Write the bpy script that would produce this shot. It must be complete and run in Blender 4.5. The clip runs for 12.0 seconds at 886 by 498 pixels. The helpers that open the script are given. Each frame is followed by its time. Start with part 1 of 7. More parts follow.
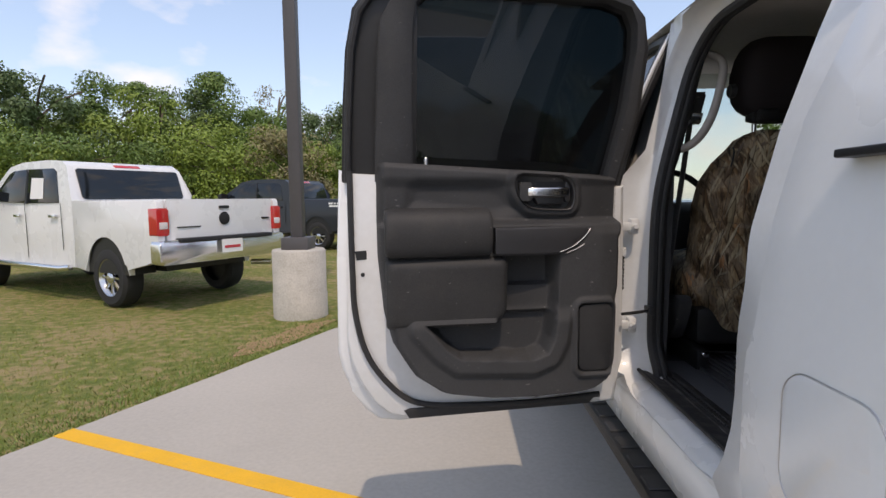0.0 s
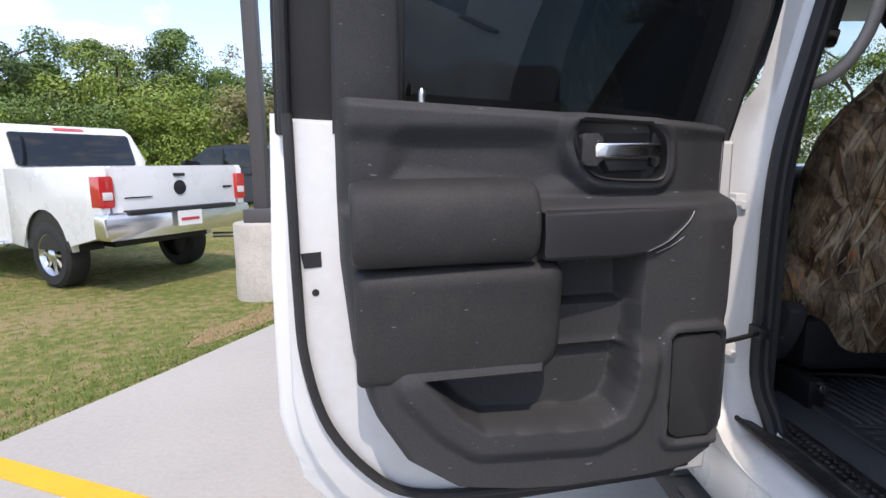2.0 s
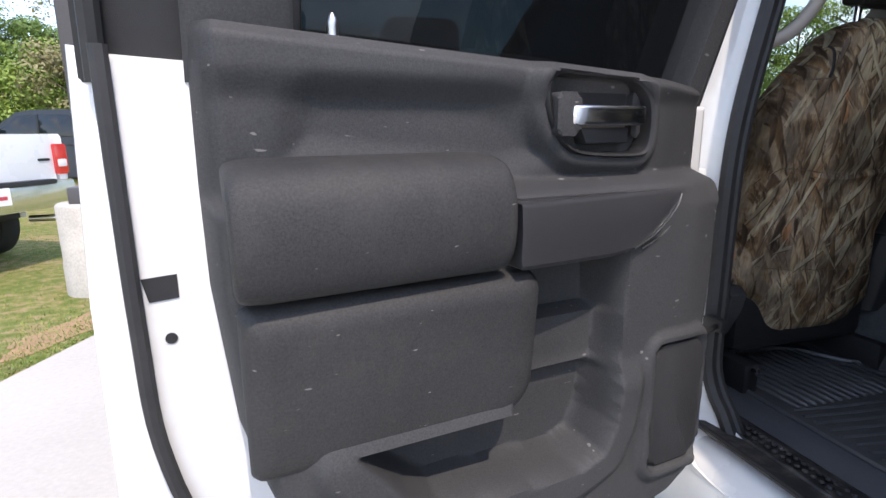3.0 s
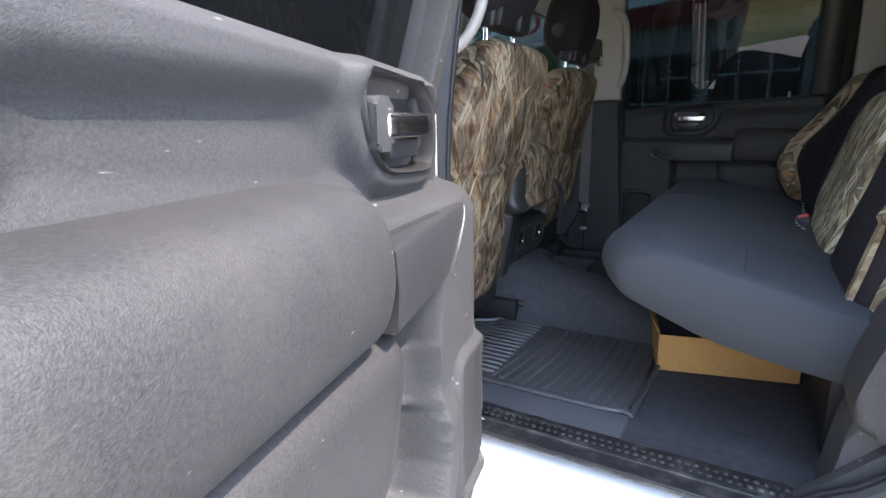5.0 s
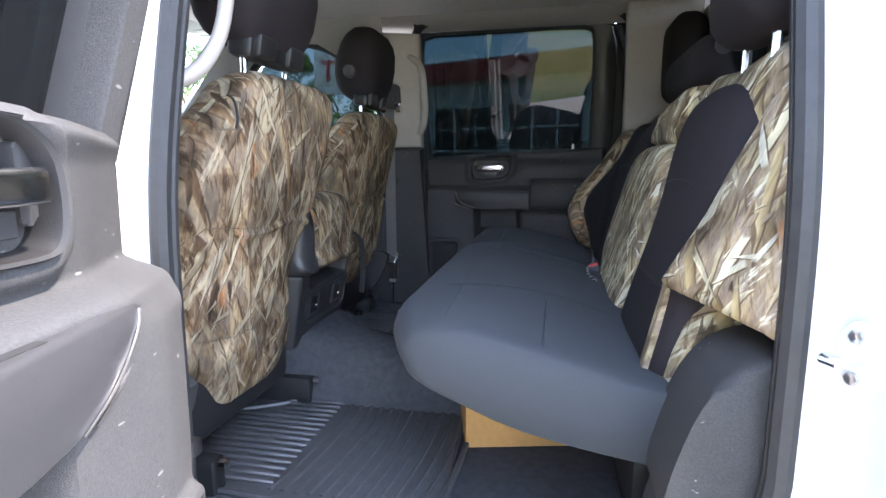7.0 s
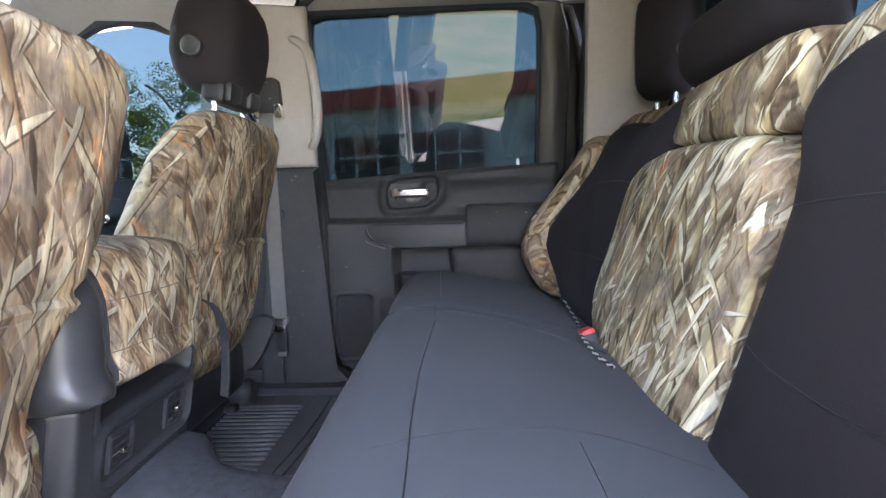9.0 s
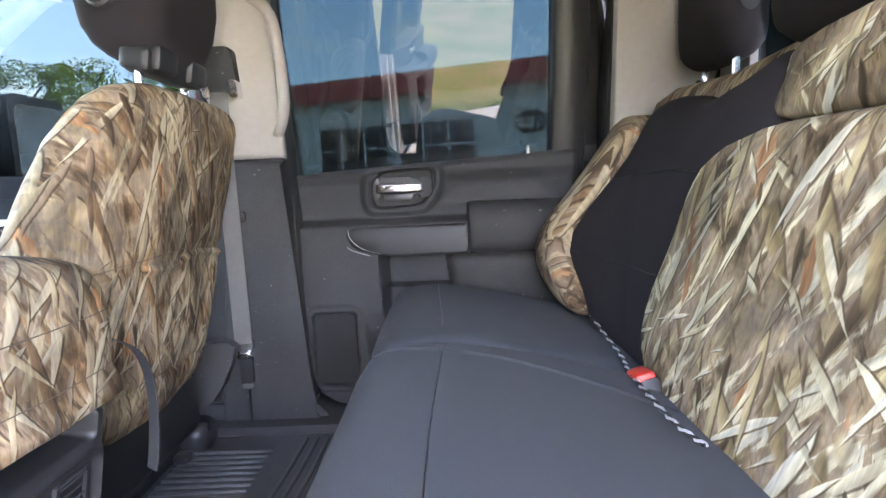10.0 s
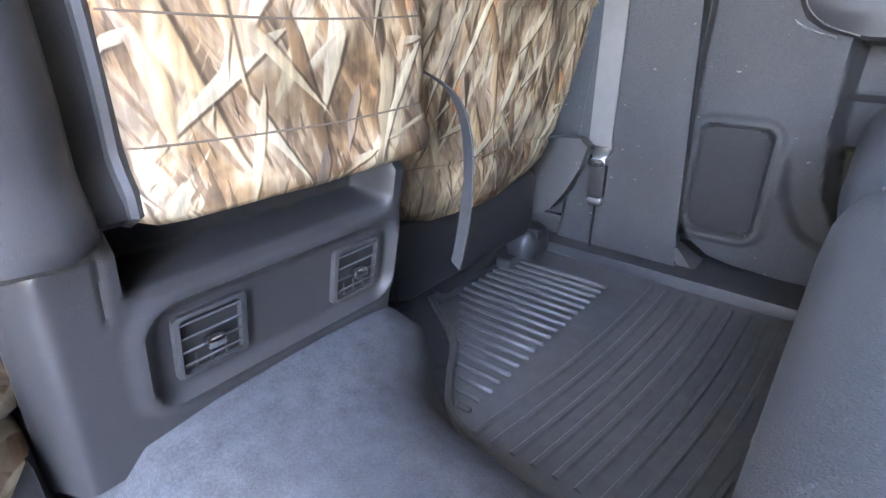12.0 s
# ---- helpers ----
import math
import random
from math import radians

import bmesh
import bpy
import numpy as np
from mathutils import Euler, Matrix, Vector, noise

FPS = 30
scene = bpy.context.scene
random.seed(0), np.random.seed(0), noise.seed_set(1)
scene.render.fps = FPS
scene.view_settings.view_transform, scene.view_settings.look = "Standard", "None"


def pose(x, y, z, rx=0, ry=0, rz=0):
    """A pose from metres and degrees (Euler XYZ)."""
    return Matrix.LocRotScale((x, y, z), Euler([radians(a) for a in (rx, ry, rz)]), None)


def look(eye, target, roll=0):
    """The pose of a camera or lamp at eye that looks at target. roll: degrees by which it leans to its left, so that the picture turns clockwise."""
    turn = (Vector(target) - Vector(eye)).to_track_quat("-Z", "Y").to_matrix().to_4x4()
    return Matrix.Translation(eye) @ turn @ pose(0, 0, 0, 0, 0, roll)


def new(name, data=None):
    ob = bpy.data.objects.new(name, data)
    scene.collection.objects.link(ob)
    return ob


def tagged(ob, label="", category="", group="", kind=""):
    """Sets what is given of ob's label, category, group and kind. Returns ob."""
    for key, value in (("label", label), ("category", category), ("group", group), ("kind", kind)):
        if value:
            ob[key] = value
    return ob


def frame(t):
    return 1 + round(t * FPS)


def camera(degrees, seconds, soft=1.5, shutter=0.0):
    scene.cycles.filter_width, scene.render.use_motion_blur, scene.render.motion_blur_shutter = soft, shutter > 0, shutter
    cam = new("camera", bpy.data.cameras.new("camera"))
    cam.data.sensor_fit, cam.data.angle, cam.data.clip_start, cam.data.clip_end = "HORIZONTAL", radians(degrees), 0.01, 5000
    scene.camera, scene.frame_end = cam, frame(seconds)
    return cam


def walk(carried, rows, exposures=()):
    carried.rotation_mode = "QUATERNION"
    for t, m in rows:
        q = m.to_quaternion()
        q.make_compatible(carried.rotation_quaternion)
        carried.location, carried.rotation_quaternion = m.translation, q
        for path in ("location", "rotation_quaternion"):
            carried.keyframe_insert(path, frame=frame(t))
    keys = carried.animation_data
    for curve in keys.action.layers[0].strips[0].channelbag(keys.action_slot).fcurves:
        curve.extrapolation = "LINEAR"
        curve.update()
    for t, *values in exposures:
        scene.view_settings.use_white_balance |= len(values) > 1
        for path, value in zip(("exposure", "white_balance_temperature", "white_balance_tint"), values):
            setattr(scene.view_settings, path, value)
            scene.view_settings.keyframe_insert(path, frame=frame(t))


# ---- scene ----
cam = camera(79.8, 12.0)
PATH = [
    (0, (-1.467, -1.619, 1.452), (-1.514, 0.372, 1.264), -0.6),
    (0.5, (-1.475, -1.484, 1.448), (-1.521, 0.506, 1.253), -0.5),
    (1, (-1.495, -1.335, 1.462), (-1.536, 0.653, 1.245), -0.5),
    (1.5, (-1.516, -1.172, 1.461), (-1.542, 0.811, 1.205), -0.8),
    (2, (-1.531, -1.013, 1.449), (-1.495, 0.961, 1.135), -0.8),
    (2.5, (-1.553, -0.86, 1.451), (-1.338, 1.093, 1.073), -0.5),
    (2.7, (-1.57, -0.805, 1.449), (-1.237, 1.126, 1.047), -0.5),
    (4.3, (-1.636, -0.513, 1.459), (-0.349, 0.938, 0.972), -1.0),
    (4.5, (-1.648, -0.487, 1.461), (-0.242, 0.85, 0.977), -0.9),
    (5, (-1.687, -0.453, 1.47), (-0.015, 0.543, 1.007), -1.0),
    (5.5, (-1.711, -0.438, 1.475), (0.087, 0.32, 1.032), -1.2),
    (6, (-1.675, -0.436, 1.478), (0.204, 0.128, 1.086), -0.6),
    (6.5, (-1.587, -0.449, 1.487), (0.328, 0.007, 1.133), -0.3),
    (7, (-1.452, -0.462, 1.483), (0.48, -0.052, 1.168), -0.0),
    (7.2, (-1.397, -0.465, 1.477), (0.54, -0.068, 1.181), 0.1),
    (8.8, (-0.935, -0.323, 1.459), (1.053, -0.254, 1.247), -1.1),
    (9, (-0.873, -0.333, 1.468), (1.114, -0.272, 1.254), -1.7),
    (9.5, (-0.74, -0.326, 1.475), (1.25, -0.333, 1.273), -2.4),
    (10, (-0.595, -0.305, 1.474), (1.39, -0.284, 1.232), -2.4),
    (10.5, (-0.473, -0.26, 1.443), (1.489, -0.057, 1.113), -2.2),
    (11, (-0.375, -0.222, 1.401), (1.48, 0.344, 0.915), -0.9),
    (11.5, (-0.312, -0.194, 1.364), (1.362, 0.678, 0.702), -0.4),
    (12, (-0.282, -0.171, 1.33), (1.152, 0.96, 0.514), 0.5),
]
EXPOSURES = [(0.0, 0.72, 7900, 19), (1.0, 1.00, 7450, 19), (1.5, 1.15, 7250, 19), (2.7, 1.58, 7100, 18), (4.5, 3.06, 7100, 18), (5.5, 3.73, 7100, 18), (6.5, 4.0, 7050, 19), (7.2, 4.28, 6950, 18), (8.8, 5.22, 7400, 22), (10.0, 5.92, 7750, 25), (11.0, 6.32, 7400, 22), (12.0, 6.72, 7150, 23)]
walk(cam, [(t, look(eye, target, roll)) for t, eye, target, roll in PATH], EXPOSURES)

# ---- light ----
SUN = Vector((0.10, -0.60, 1.0)).normalized()
world = bpy.data.worlds.new("sky")
scene.world = world
world.use_nodes = True


def N(tree, kind, **values):
    node = tree.nodes.new(kind)
    for key, value in values.items():
        if key in node.inputs:
            node.inputs[key].default_value = value
    return node


def wire(tree, a, b):
    tree.links.new(a, b)


wt = world.node_tree
wt.nodes.clear()
sky = wt.nodes.new("ShaderNodeTexSky")
sky.sky_type = "NISHITA"
sky.sun_disc = False
sky.dust_density = 0.6
sky.sun_elevation = math.asin(SUN.z)
sky.sun_rotation = math.atan2(SUN.x, SUN.y)
coord = wt.nodes.new("ShaderNodeTexCoord")
flat = wt.nodes.new("ShaderNodeMapping")
flat.inputs["Scale"].default_value = (1.0, 1.0, 1.9)
flat.inputs["Location"].default_value = (0.35, 0.1, 0.2)
puffs = N(wt, "ShaderNodeTexNoise", Scale=5.5, Detail=8.0, Roughness=0.5)
cover = wt.nodes.new("ShaderNodeValToRGB")
cover.color_ramp.elements[0].position, cover.color_ramp.elements[1].position = 0.49, 0.74
cloud = wt.nodes.new("ShaderNodeMixRGB")
cloud.inputs["Color2"].default_value = (4.3, 4.5, 4.8, 1)
haze = wt.nodes.new("ShaderNodeMixRGB")
haze.inputs["Fac"].default_value = 0.42
haze.inputs["Color2"].default_value = (1.7, 2.75, 4.5, 1)
back = wt.nodes.new("ShaderNodeBackground")
back.inputs["Strength"].default_value = 0.15
wout = wt.nodes.new("ShaderNodeOutputWorld")
wire(wt, coord.outputs["Generated"], flat.inputs["Vector"])
wire(wt, flat.outputs["Vector"], puffs.inputs["Vector"])
wire(wt, puffs.outputs["Fac"], cover.inputs["Fac"])
wire(wt, cover.outputs["Color"], cloud.inputs["Fac"])
wire(wt, sky.outputs["Color"], haze.inputs["Color1"])
wire(wt, haze.outputs["Color"], cloud.inputs["Color1"])
wire(wt, cloud.outputs["Color"], back.inputs["Color"])
wire(wt, back.outputs["Background"], wout.inputs["Surface"])
sun = new("sun", bpy.data.lights.new("sun", "SUN"))
sun.data.energy, sun.data.angle, sun.data.color = 1.2, radians(0.6), (1.0, 0.95, 0.87)
sun.matrix_world = look((0, 0, 30), Vector((0, 0, 30)) - SUN)


# ---- materials ----
def shader(name):
    m = bpy.data.materials.new(name)
    m.use_nodes = True
    t = m.node_tree
    return m, t, t.nodes["Principled BSDF"]


def surface(name, color, rough=0.5, metal=0.0, vary=0.12, coarse=3.0, fine=60.0, bump=0.0, bump_scale=300.0, rough_vary=0.08, coat=0.0, dirt=0.0, dirt_color=(0.3, 0.25, 0.18), sheen=0.0, specular=0.5, scuffs=0.0):
    """A surface with variation at two scales, fine relief and some dust."""
    m, t, b = shader(name)
    where = t.nodes.new("ShaderNodeTexCoord").outputs["Object"]
    n1, n2 = N(t, "ShaderNodeTexNoise", Scale=coarse, Detail=6.0), N(t, "ShaderNodeTexNoise", Scale=fine, Detail=3.0)
    wire(t, where, n1.inputs["Vector"]), wire(t, where, n2.inputs["Vector"])
    add = t.nodes.new("ShaderNodeMath")
    add.operation = "ADD"
    wire(t, n1.outputs["Fac"], add.inputs[0]), wire(t, n2.outputs["Fac"], add.inputs[1])
    span = t.nodes.new("ShaderNodeMapRange")
    span.inputs["From Min"].default_value, span.inputs["From Max"].default_value = 0.6, 1.4
    span.inputs["To Min"].default_value, span.inputs["To Max"].default_value = 1 - vary, 1 + vary
    wire(t, add.outputs[0], span.inputs["Value"])
    tone = t.nodes.new("ShaderNodeVectorMath")
    tone.operation = "SCALE"
    tone.inputs[0].default_value = color
    wire(t, span.outputs[0], tone.inputs["Scale"])
    last = tone.outputs[0]
    if dirt:
        n3 = N(t, "ShaderNodeTexNoise", Scale=coarse * 2.3, Detail=9.0, Roughness=0.7)
        wire(t, where, n3.inputs["Vector"])
        ramp = t.nodes.new("ShaderNodeValToRGB")
        ramp.color_ramp.elements[0].position, ramp.color_ramp.elements[1].position = 0.5, 0.75
        ramp.color_ramp.elements[1].color = (dirt, dirt, dirt, 1)
        wire(t, n3.outputs["Fac"], ramp.inputs["Fac"])
        mix = t.nodes.new("ShaderNodeMixRGB")
        mix.inputs["Color2"].default_value = (*dirt_color, 1)
        wire(t, ramp.outputs["Color"], mix.inputs["Fac"]), wire(t, last, mix.inputs["Color1"])
        last = mix.outputs[0]
    if scuffs:
        n5 = N(t, "ShaderNodeTexNoise", Scale=1.0, Detail=1.0)
        aim = t.nodes.new("ShaderNodeMapping")
        aim.inputs["Scale"].default_value = (55, 70, 160)
        aim.inputs["Rotation"].default_value = (0.3, 0.5, 0.2)
        wire(t, where, aim.inputs["Vector"]), wire(t, aim.outputs[0], n5.inputs["Vector"])
        cut = t.nodes.new("ShaderNodeMapRange")
        cut.inputs["From Min"].default_value, cut.inputs["From Max"].default_value = 0.755, 0.79
        cut.inputs["To Max"].default_value = scuffs
        wire(t, n5.outputs["Fac"], cut.inputs["Value"])
        mix = t.nodes.new("ShaderNodeMixRGB")
        mix.inputs["Color2"].default_value = (0.45, 0.43, 0.40, 1)
        wire(t, cut.outputs[0], mix.inputs["Fac"]), wire(t, last, mix.inputs["Color1"])
        last = mix.outputs[0]
    wire(t, last, b.inputs["Base Color"])
    rspan = t.nodes.new("ShaderNodeMapRange")
    rspan.inputs["To Min"].default_value, rspan.inputs["To Max"].default_value = max(rough - rough_vary, 0.02), min(rough + rough_vary, 1.0)
    wire(t, n1.outputs["Fac"], rspan.inputs["Value"]), wire(t, rspan.outputs[0], b.inputs["Roughness"])
    b.inputs["Metallic"].default_value = metal
    b.inputs["Coat Weight"].default_value = coat
    b.inputs["Coat Roughness"].default_value = 0.05
    b.inputs["Sheen Weight"].default_value = sheen
    b.inputs["Specular IOR Level"].default_value = specular
    if bump:
        n4 = N(t, "ShaderNodeTexNoise", Scale=bump_scale, Detail=2.0)
        wire(t, where, n4.inputs["Vector"])
        rel = N(t, "ShaderNodeBump", Strength=bump, Distance=0.002)
        wire(t, n4.outputs["Fac"], rel.inputs["Height"]), wire(t, rel.outputs["Normal"], b.inputs["Normal"])
    return m


def camouflage(name, wash, base, mid, pale, rust, size=1.0, lean=0, toward=(-0.45, -0.8, 0.4), low=0.56, crisp=0.92):
    """Printed marsh-grass cloth: shaggy streaks of reed at several angles under loose single blades."""
    m, t, b = shader(name)

    def calc(op, a, b_=None, c=None):
        node = t.nodes.new("ShaderNodeMath")
        node.operation = op
        for slot, v in zip(node.inputs, (a, b_, c)):
            if v is None:
                continue
            if isinstance(v, (int, float)):
                slot.default_value = v
            else:
                wire(t, v, slot)
        return node.outputs[0]

    where = t.nodes.new("ShaderNodeTexCoord").outputs["Object"]
    warp = N(t, "ShaderNodeTexNoise", Scale=5.0, Detail=2.0)
    wobble = N(t, "ShaderNodeTexNoise", Scale=45.0, Detail=3.0)
    last = where
    for node, amount in ((warp, 0.016), (wobble, 0.0035)):
        wire(t, where, node.inputs["Vector"])
        push = t.nodes.new("ShaderNodeVectorMath")
        push.operation = "MULTIPLY_ADD"
        push.inputs[1].default_value = (amount, amount, amount * 0.6)
        wire(t, node.outputs["Color"], push.inputs[0]), wire(t, last, push.inputs[2])
        last = push.outputs[0]
    facing = Vector(toward).normalized()
    across = facing.cross(Vector((0, 0, 1))).normalized()
    upward = across.cross(facing)

    def along(axis):
        node = t.nodes.new("ShaderNodeVectorMath")
        node.operation = "DOT_PRODUCT"
        node.inputs[1].default_value = axis
        wire(t, last, node.inputs[0])
        return node.outputs["Value"]

    u, v = along(across), along(upward)

    def turned(deg, k):
        c, s = math.cos(radians(deg + lean)), math.sin(radians(deg + lean))
        return calc("ADD", calc("MULTIPLY", u, c), calc("MULTIPLY_ADD", v, s, k * 0.37)), calc("ADD", calc("MULTIPLY", u, -s), calc("MULTIPLY", v, c))

    def streaks(deg, k, fu, fv, detail=4.0, rough=0.6):
        a, c = turned(deg, k)
        at = t.nodes.new("ShaderNodeCombineXYZ")
        at.inputs[2].default_value = k * 3.1
        wire(t, calc("MULTIPLY", a, fu / size), at.inputs[0]), wire(t, calc("MULTIPLY", c, fv / size), at.inputs[1])
        n = N(t, "ShaderNodeTexNoise", Scale=1.0, Detail=detail, Roughness=rough)
        wire(t, at.outputs[0], n.inputs["Vector"])
        return n.outputs["Fac"]

    def ramp(fac, colors):
        node = t.nodes.new("ShaderNodeValToRGB")
        while len(node.color_ramp.elements) < len(colors):
            node.color_ramp.elements.new(0.5)
        for k, c in enumerate(colors):
            node.color_ramp.elements[k].position = k / max(1, len(colors) - 1)
            node.color_ramp.elements[k].color = (*c, 1)
        wire(t, fac, node.inputs["Fac"])
        return node.outputs["Color"]

    def over(under, mask, colour):
        mix = t.nodes.new("ShaderNodeMixRGB")
        wire(t, mask, mix.inputs["Fac"]), wire(t, under, mix.inputs["Color1"]), wire(t, colour, mix.inputs["Color2"])
        return mix.outputs[0]

    def soft(fac, a, c):
        n = t.nodes.new("ShaderNodeMapRange")
        n.interpolation_type = "SMOOTHSTEP"
        n.inputs["From Min"].default_value, n.inputs["From Max"].default_value = a, c
        wire(t, fac, n.inputs["Value"])
        return n.outputs[0]

    blot = N(t, "ShaderNodeTexNoise", Scale=13.0, Detail=4.0, Roughness=0.55)
    wire(t, last, blot.inputs["Vector"])
    tint = calc("MULTIPLY_ADD", blot.outputs["Fac"], 3.2, -1.1)
    colour = ramp(tint, wash)
    colour = over(colour, calc("MULTIPLY", soft(streaks(20, 1, 26, 5.0), 0.53, 0.60), 0.75), ramp(calc("MULTIPLY_ADD", streaks(18, 2, 60, 8), 2.4, -0.7), mid))
    colour = over(colour, calc("MULTIPLY", soft(streaks(-32, 3, 40, 6), 0.53, 0.57), 0.85), ramp(calc("MULTIPLY_ADD", streaks(-30, 4, 70, 8), 2.4, -0.7), base))
    colour = over(colour, calc("MULTIPLY", soft(streaks(28, 5, 36, 6), 0.56, 0.61), 0.8), ramp(calc("MULTIPLY_ADD", streaks(26, 6, 80, 9), 2.4, -0.7), pale))
    colour = over(colour, calc("MULTIPLY", soft(streaks(-12, 40, 80, 9), 0.57, 0.60), 0.85), ramp(tint, base))
    colour = over(colour, soft(streaks(-14, 9, 22, 6, 3.0), 0.64, 0.67), ramp(calc("MULTIPLY_ADD", streaks(-14, 10, 90, 9), 2.4, -0.7), rust))
    # single blades with pointed ends
    blades = ((0.070, 0.26, mid, 0.20, 0.30, -26, 0.44), (0.050, 0.15, base, 0.17, 0.50, 26, 0.50), (0.060, 0.22, pale, 0.16, 0.30, 14, 0.46), (0.044, 0.20, pale, 0.15, 0.30, 42, 0.53), (0.056, 0.25, mid, 0.15, 0.35, -8, 0.47), (0.048, 0.18, pale, 0.14, 0.30, -46, 0.53), (0.034, 0.09, base, 0.16, 0.45, 4, 0.50), (0.040, 0.20, pale, 0.12, 0.30, 18, 0.50), (0.036, 0.13, pale, 0.12, 0.40, 62, 0.60))
    for i, (wide, tall, colors, half, gone, deg, clump) in enumerate(blades):
        wide, tall = wide * size, tall * size * 0.8
        a, c = turned(deg, i + 11)
        uu, vv = calc("MULTIPLY", a, 1 / wide), calc("MULTIPLY", c, 1 / tall)
        col = calc("FLOOR", uu)
        shift = t.nodes.new("ShaderNodeTexWhiteNoise")
        shift.noise_dimensions = "1D"
        wire(t, col, shift.inputs["W"])
        vv = calc("ADD", vv, shift.outputs["Value"])
        cell = t.nodes.new("ShaderNodeCombineXYZ")
        cell.inputs[2].default_value = i * 1.7
        wire(t, col, cell.inputs[0]), wire(t, calc("FLOOR", vv), cell.inputs[1])
        rand = t.nodes.new("ShaderNodeTexWhiteNoise")
        rand.noise_dimensions = "3D"
        wire(t, cell.outputs[0], rand.inputs["Vector"])
        rgb = t.nodes.new("ShaderNodeSeparateColor")
        wire(t, rand.outputs["Color"], rgb.inputs[0])
        x = calc("SUBTRACT", calc("FRACT", uu), 0.5)
        y = calc("SUBTRACT", calc("FRACT", vv), 0.5)
        x = calc("MULTIPLY_ADD", y, calc("MULTIPLY", calc("SUBTRACT", rgb.outputs[0], 0.5), 1.1), x)
        x = calc("MULTIPLY_ADD", calc("MULTIPLY", y, y), calc("MULTIPLY", calc("SUBTRACT", rgb.outputs[1], 0.5), 1.4), x)
        body = calc("MULTIPLY", calc("MULTIPLY", calc("SUBTRACT", 0.25, calc("MULTIPLY", y, y)), calc("ADD", y, 0.75)), half * 5)
        inset = calc("SUBTRACT", body, calc("ABSOLUTE", x))
        there = calc("MULTIPLY", calc("GREATER_THAN", rgb.outputs[2], gone), soft(streaks(deg, 60 + i, 10, 4.5, 2.0), clump, clump + 0.035))
        mask = calc("MULTIPLY", soft(inset, 0.0, 0.04), there)
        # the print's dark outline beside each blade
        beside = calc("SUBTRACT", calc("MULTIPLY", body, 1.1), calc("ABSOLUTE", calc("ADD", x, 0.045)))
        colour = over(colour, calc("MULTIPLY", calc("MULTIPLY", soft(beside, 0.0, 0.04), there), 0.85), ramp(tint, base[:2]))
        colour = over(colour, calc("MULTIPLY", mask, crisp), ramp(calc("MULTIPLY_ADD", x, 1.4, rand.outputs["Value"]), colors))
    fine = streaks(3, 30, 170, 14, 3.0)
    sp = t.nodes.new("ShaderNodeMapRange")
    sp.inputs["From Min"].default_value, sp.inputs["From Max"].default_value = 0.3, 0.7
    sp.inputs["To Min"].default_value, sp.inputs["To Max"].default_value = 0.72, 1.25
    wire(t, fine, sp.inputs["Value"])
    end = t.nodes.new("ShaderNodeVectorMath")
    end.operation = "SCALE"
    # printed thickets: broad darker and paler patches of the same reeds
    thicket = calc("MULTIPLY_ADD", soft(streaks(15, 50, 11, 5, 4.0), 0.40, 0.58), 1.28 - low, low)
    wire(t, colour, end.inputs[0]), wire(t, calc("MULTIPLY", sp.outputs[0], thicket), end.inputs["Scale"])
    wire(t, end.outputs[0], b.inputs["Base Color"])
    b.inputs["Roughness"].default_value = 0.78
    b.inputs["Specular IOR Level"].default_value = 0.25
    crease = N(t, "ShaderNodeTexNoise", Scale=10.0, Detail=5.0)
    wire(t, where, crease.inputs["Vector"])
    rel = N(t, "ShaderNodeBump", Strength=0.5, Distance=0.012)
    wire(t, crease.outputs["Fac"], rel.inputs["Height"]), wire(t, rel.outputs["Normal"], b.inputs["Normal"])
    return m


def glass(name, color, rough=0.0, film=0.0):
    """A thin tinted pane: clear tint with mirror gloss that follows the angle."""
    m, t, b = shader(name)
    t.nodes.remove(b)
    out = t.nodes["Material Output"]
    clear = t.nodes.new("ShaderNodeBsdfTransparent")
    clear.inputs["Color"].default_value = (*color, 1)
    gloss = t.nodes.new("ShaderNodeBsdfGlossy")
    gloss.inputs["Roughness"].default_value = rough
    # gloss by angle, alike from both sides of the pane
    slant = N(t, "ShaderNodeLayerWeight", Blend=0.5)
    steep = t.nodes.new("ShaderNodeMath")
    steep.operation = "POWER"
    steep.inputs[1].default_value = 5.0
    wire(t, slant.outputs["Facing"], steep.inputs[0])
    share = t.nodes.new("ShaderNodeMapRange")
    share.inputs["To Min"].default_value = 0.04
    wire(t, steep.outputs[0], share.inputs["Value"])
    mix = t.nodes.new("ShaderNodeMixShader")
    wire(t, share.outputs[0], mix.inputs["Fac"]), wire(t, clear.outputs[0], mix.inputs[1]), wire(t, gloss.outputs[0], mix.inputs[2])
    last = mix.outputs[0]
    if film:
        # a thin uneven pale diffuse film over the pane
        coating = t.nodes.new("ShaderNodeBsdfDiffuse")
        coating.inputs["Color"].default_value = (0.42, 0.46, 0.50, 1)
        where = t.nodes.new("ShaderNodeTexCoord").outputs["Object"]
        n = N(t, "ShaderNodeTexNoise", Scale=4.0, Detail=6.0)
        wire(t, where, n.inputs["Vector"])
        amount = t.nodes.new("ShaderNodeMapRange")
        amount.inputs["To Min"].default_value, amount.inputs["To Max"].default_value = film * 0.5, film * 1.5
        wire(t, n.outputs["Fac"], amount.inputs["Value"])
        over = t.nodes.new("ShaderNodeMixShader")
        wire(t, amount.outputs[0], over.inputs["Fac"]), wire(t, last, over.inputs[1]), wire(t, coating.outputs[0], over.inputs[2])
        last = over.outputs[0]
    wire(t, last, out.inputs["Surface"])
    return m


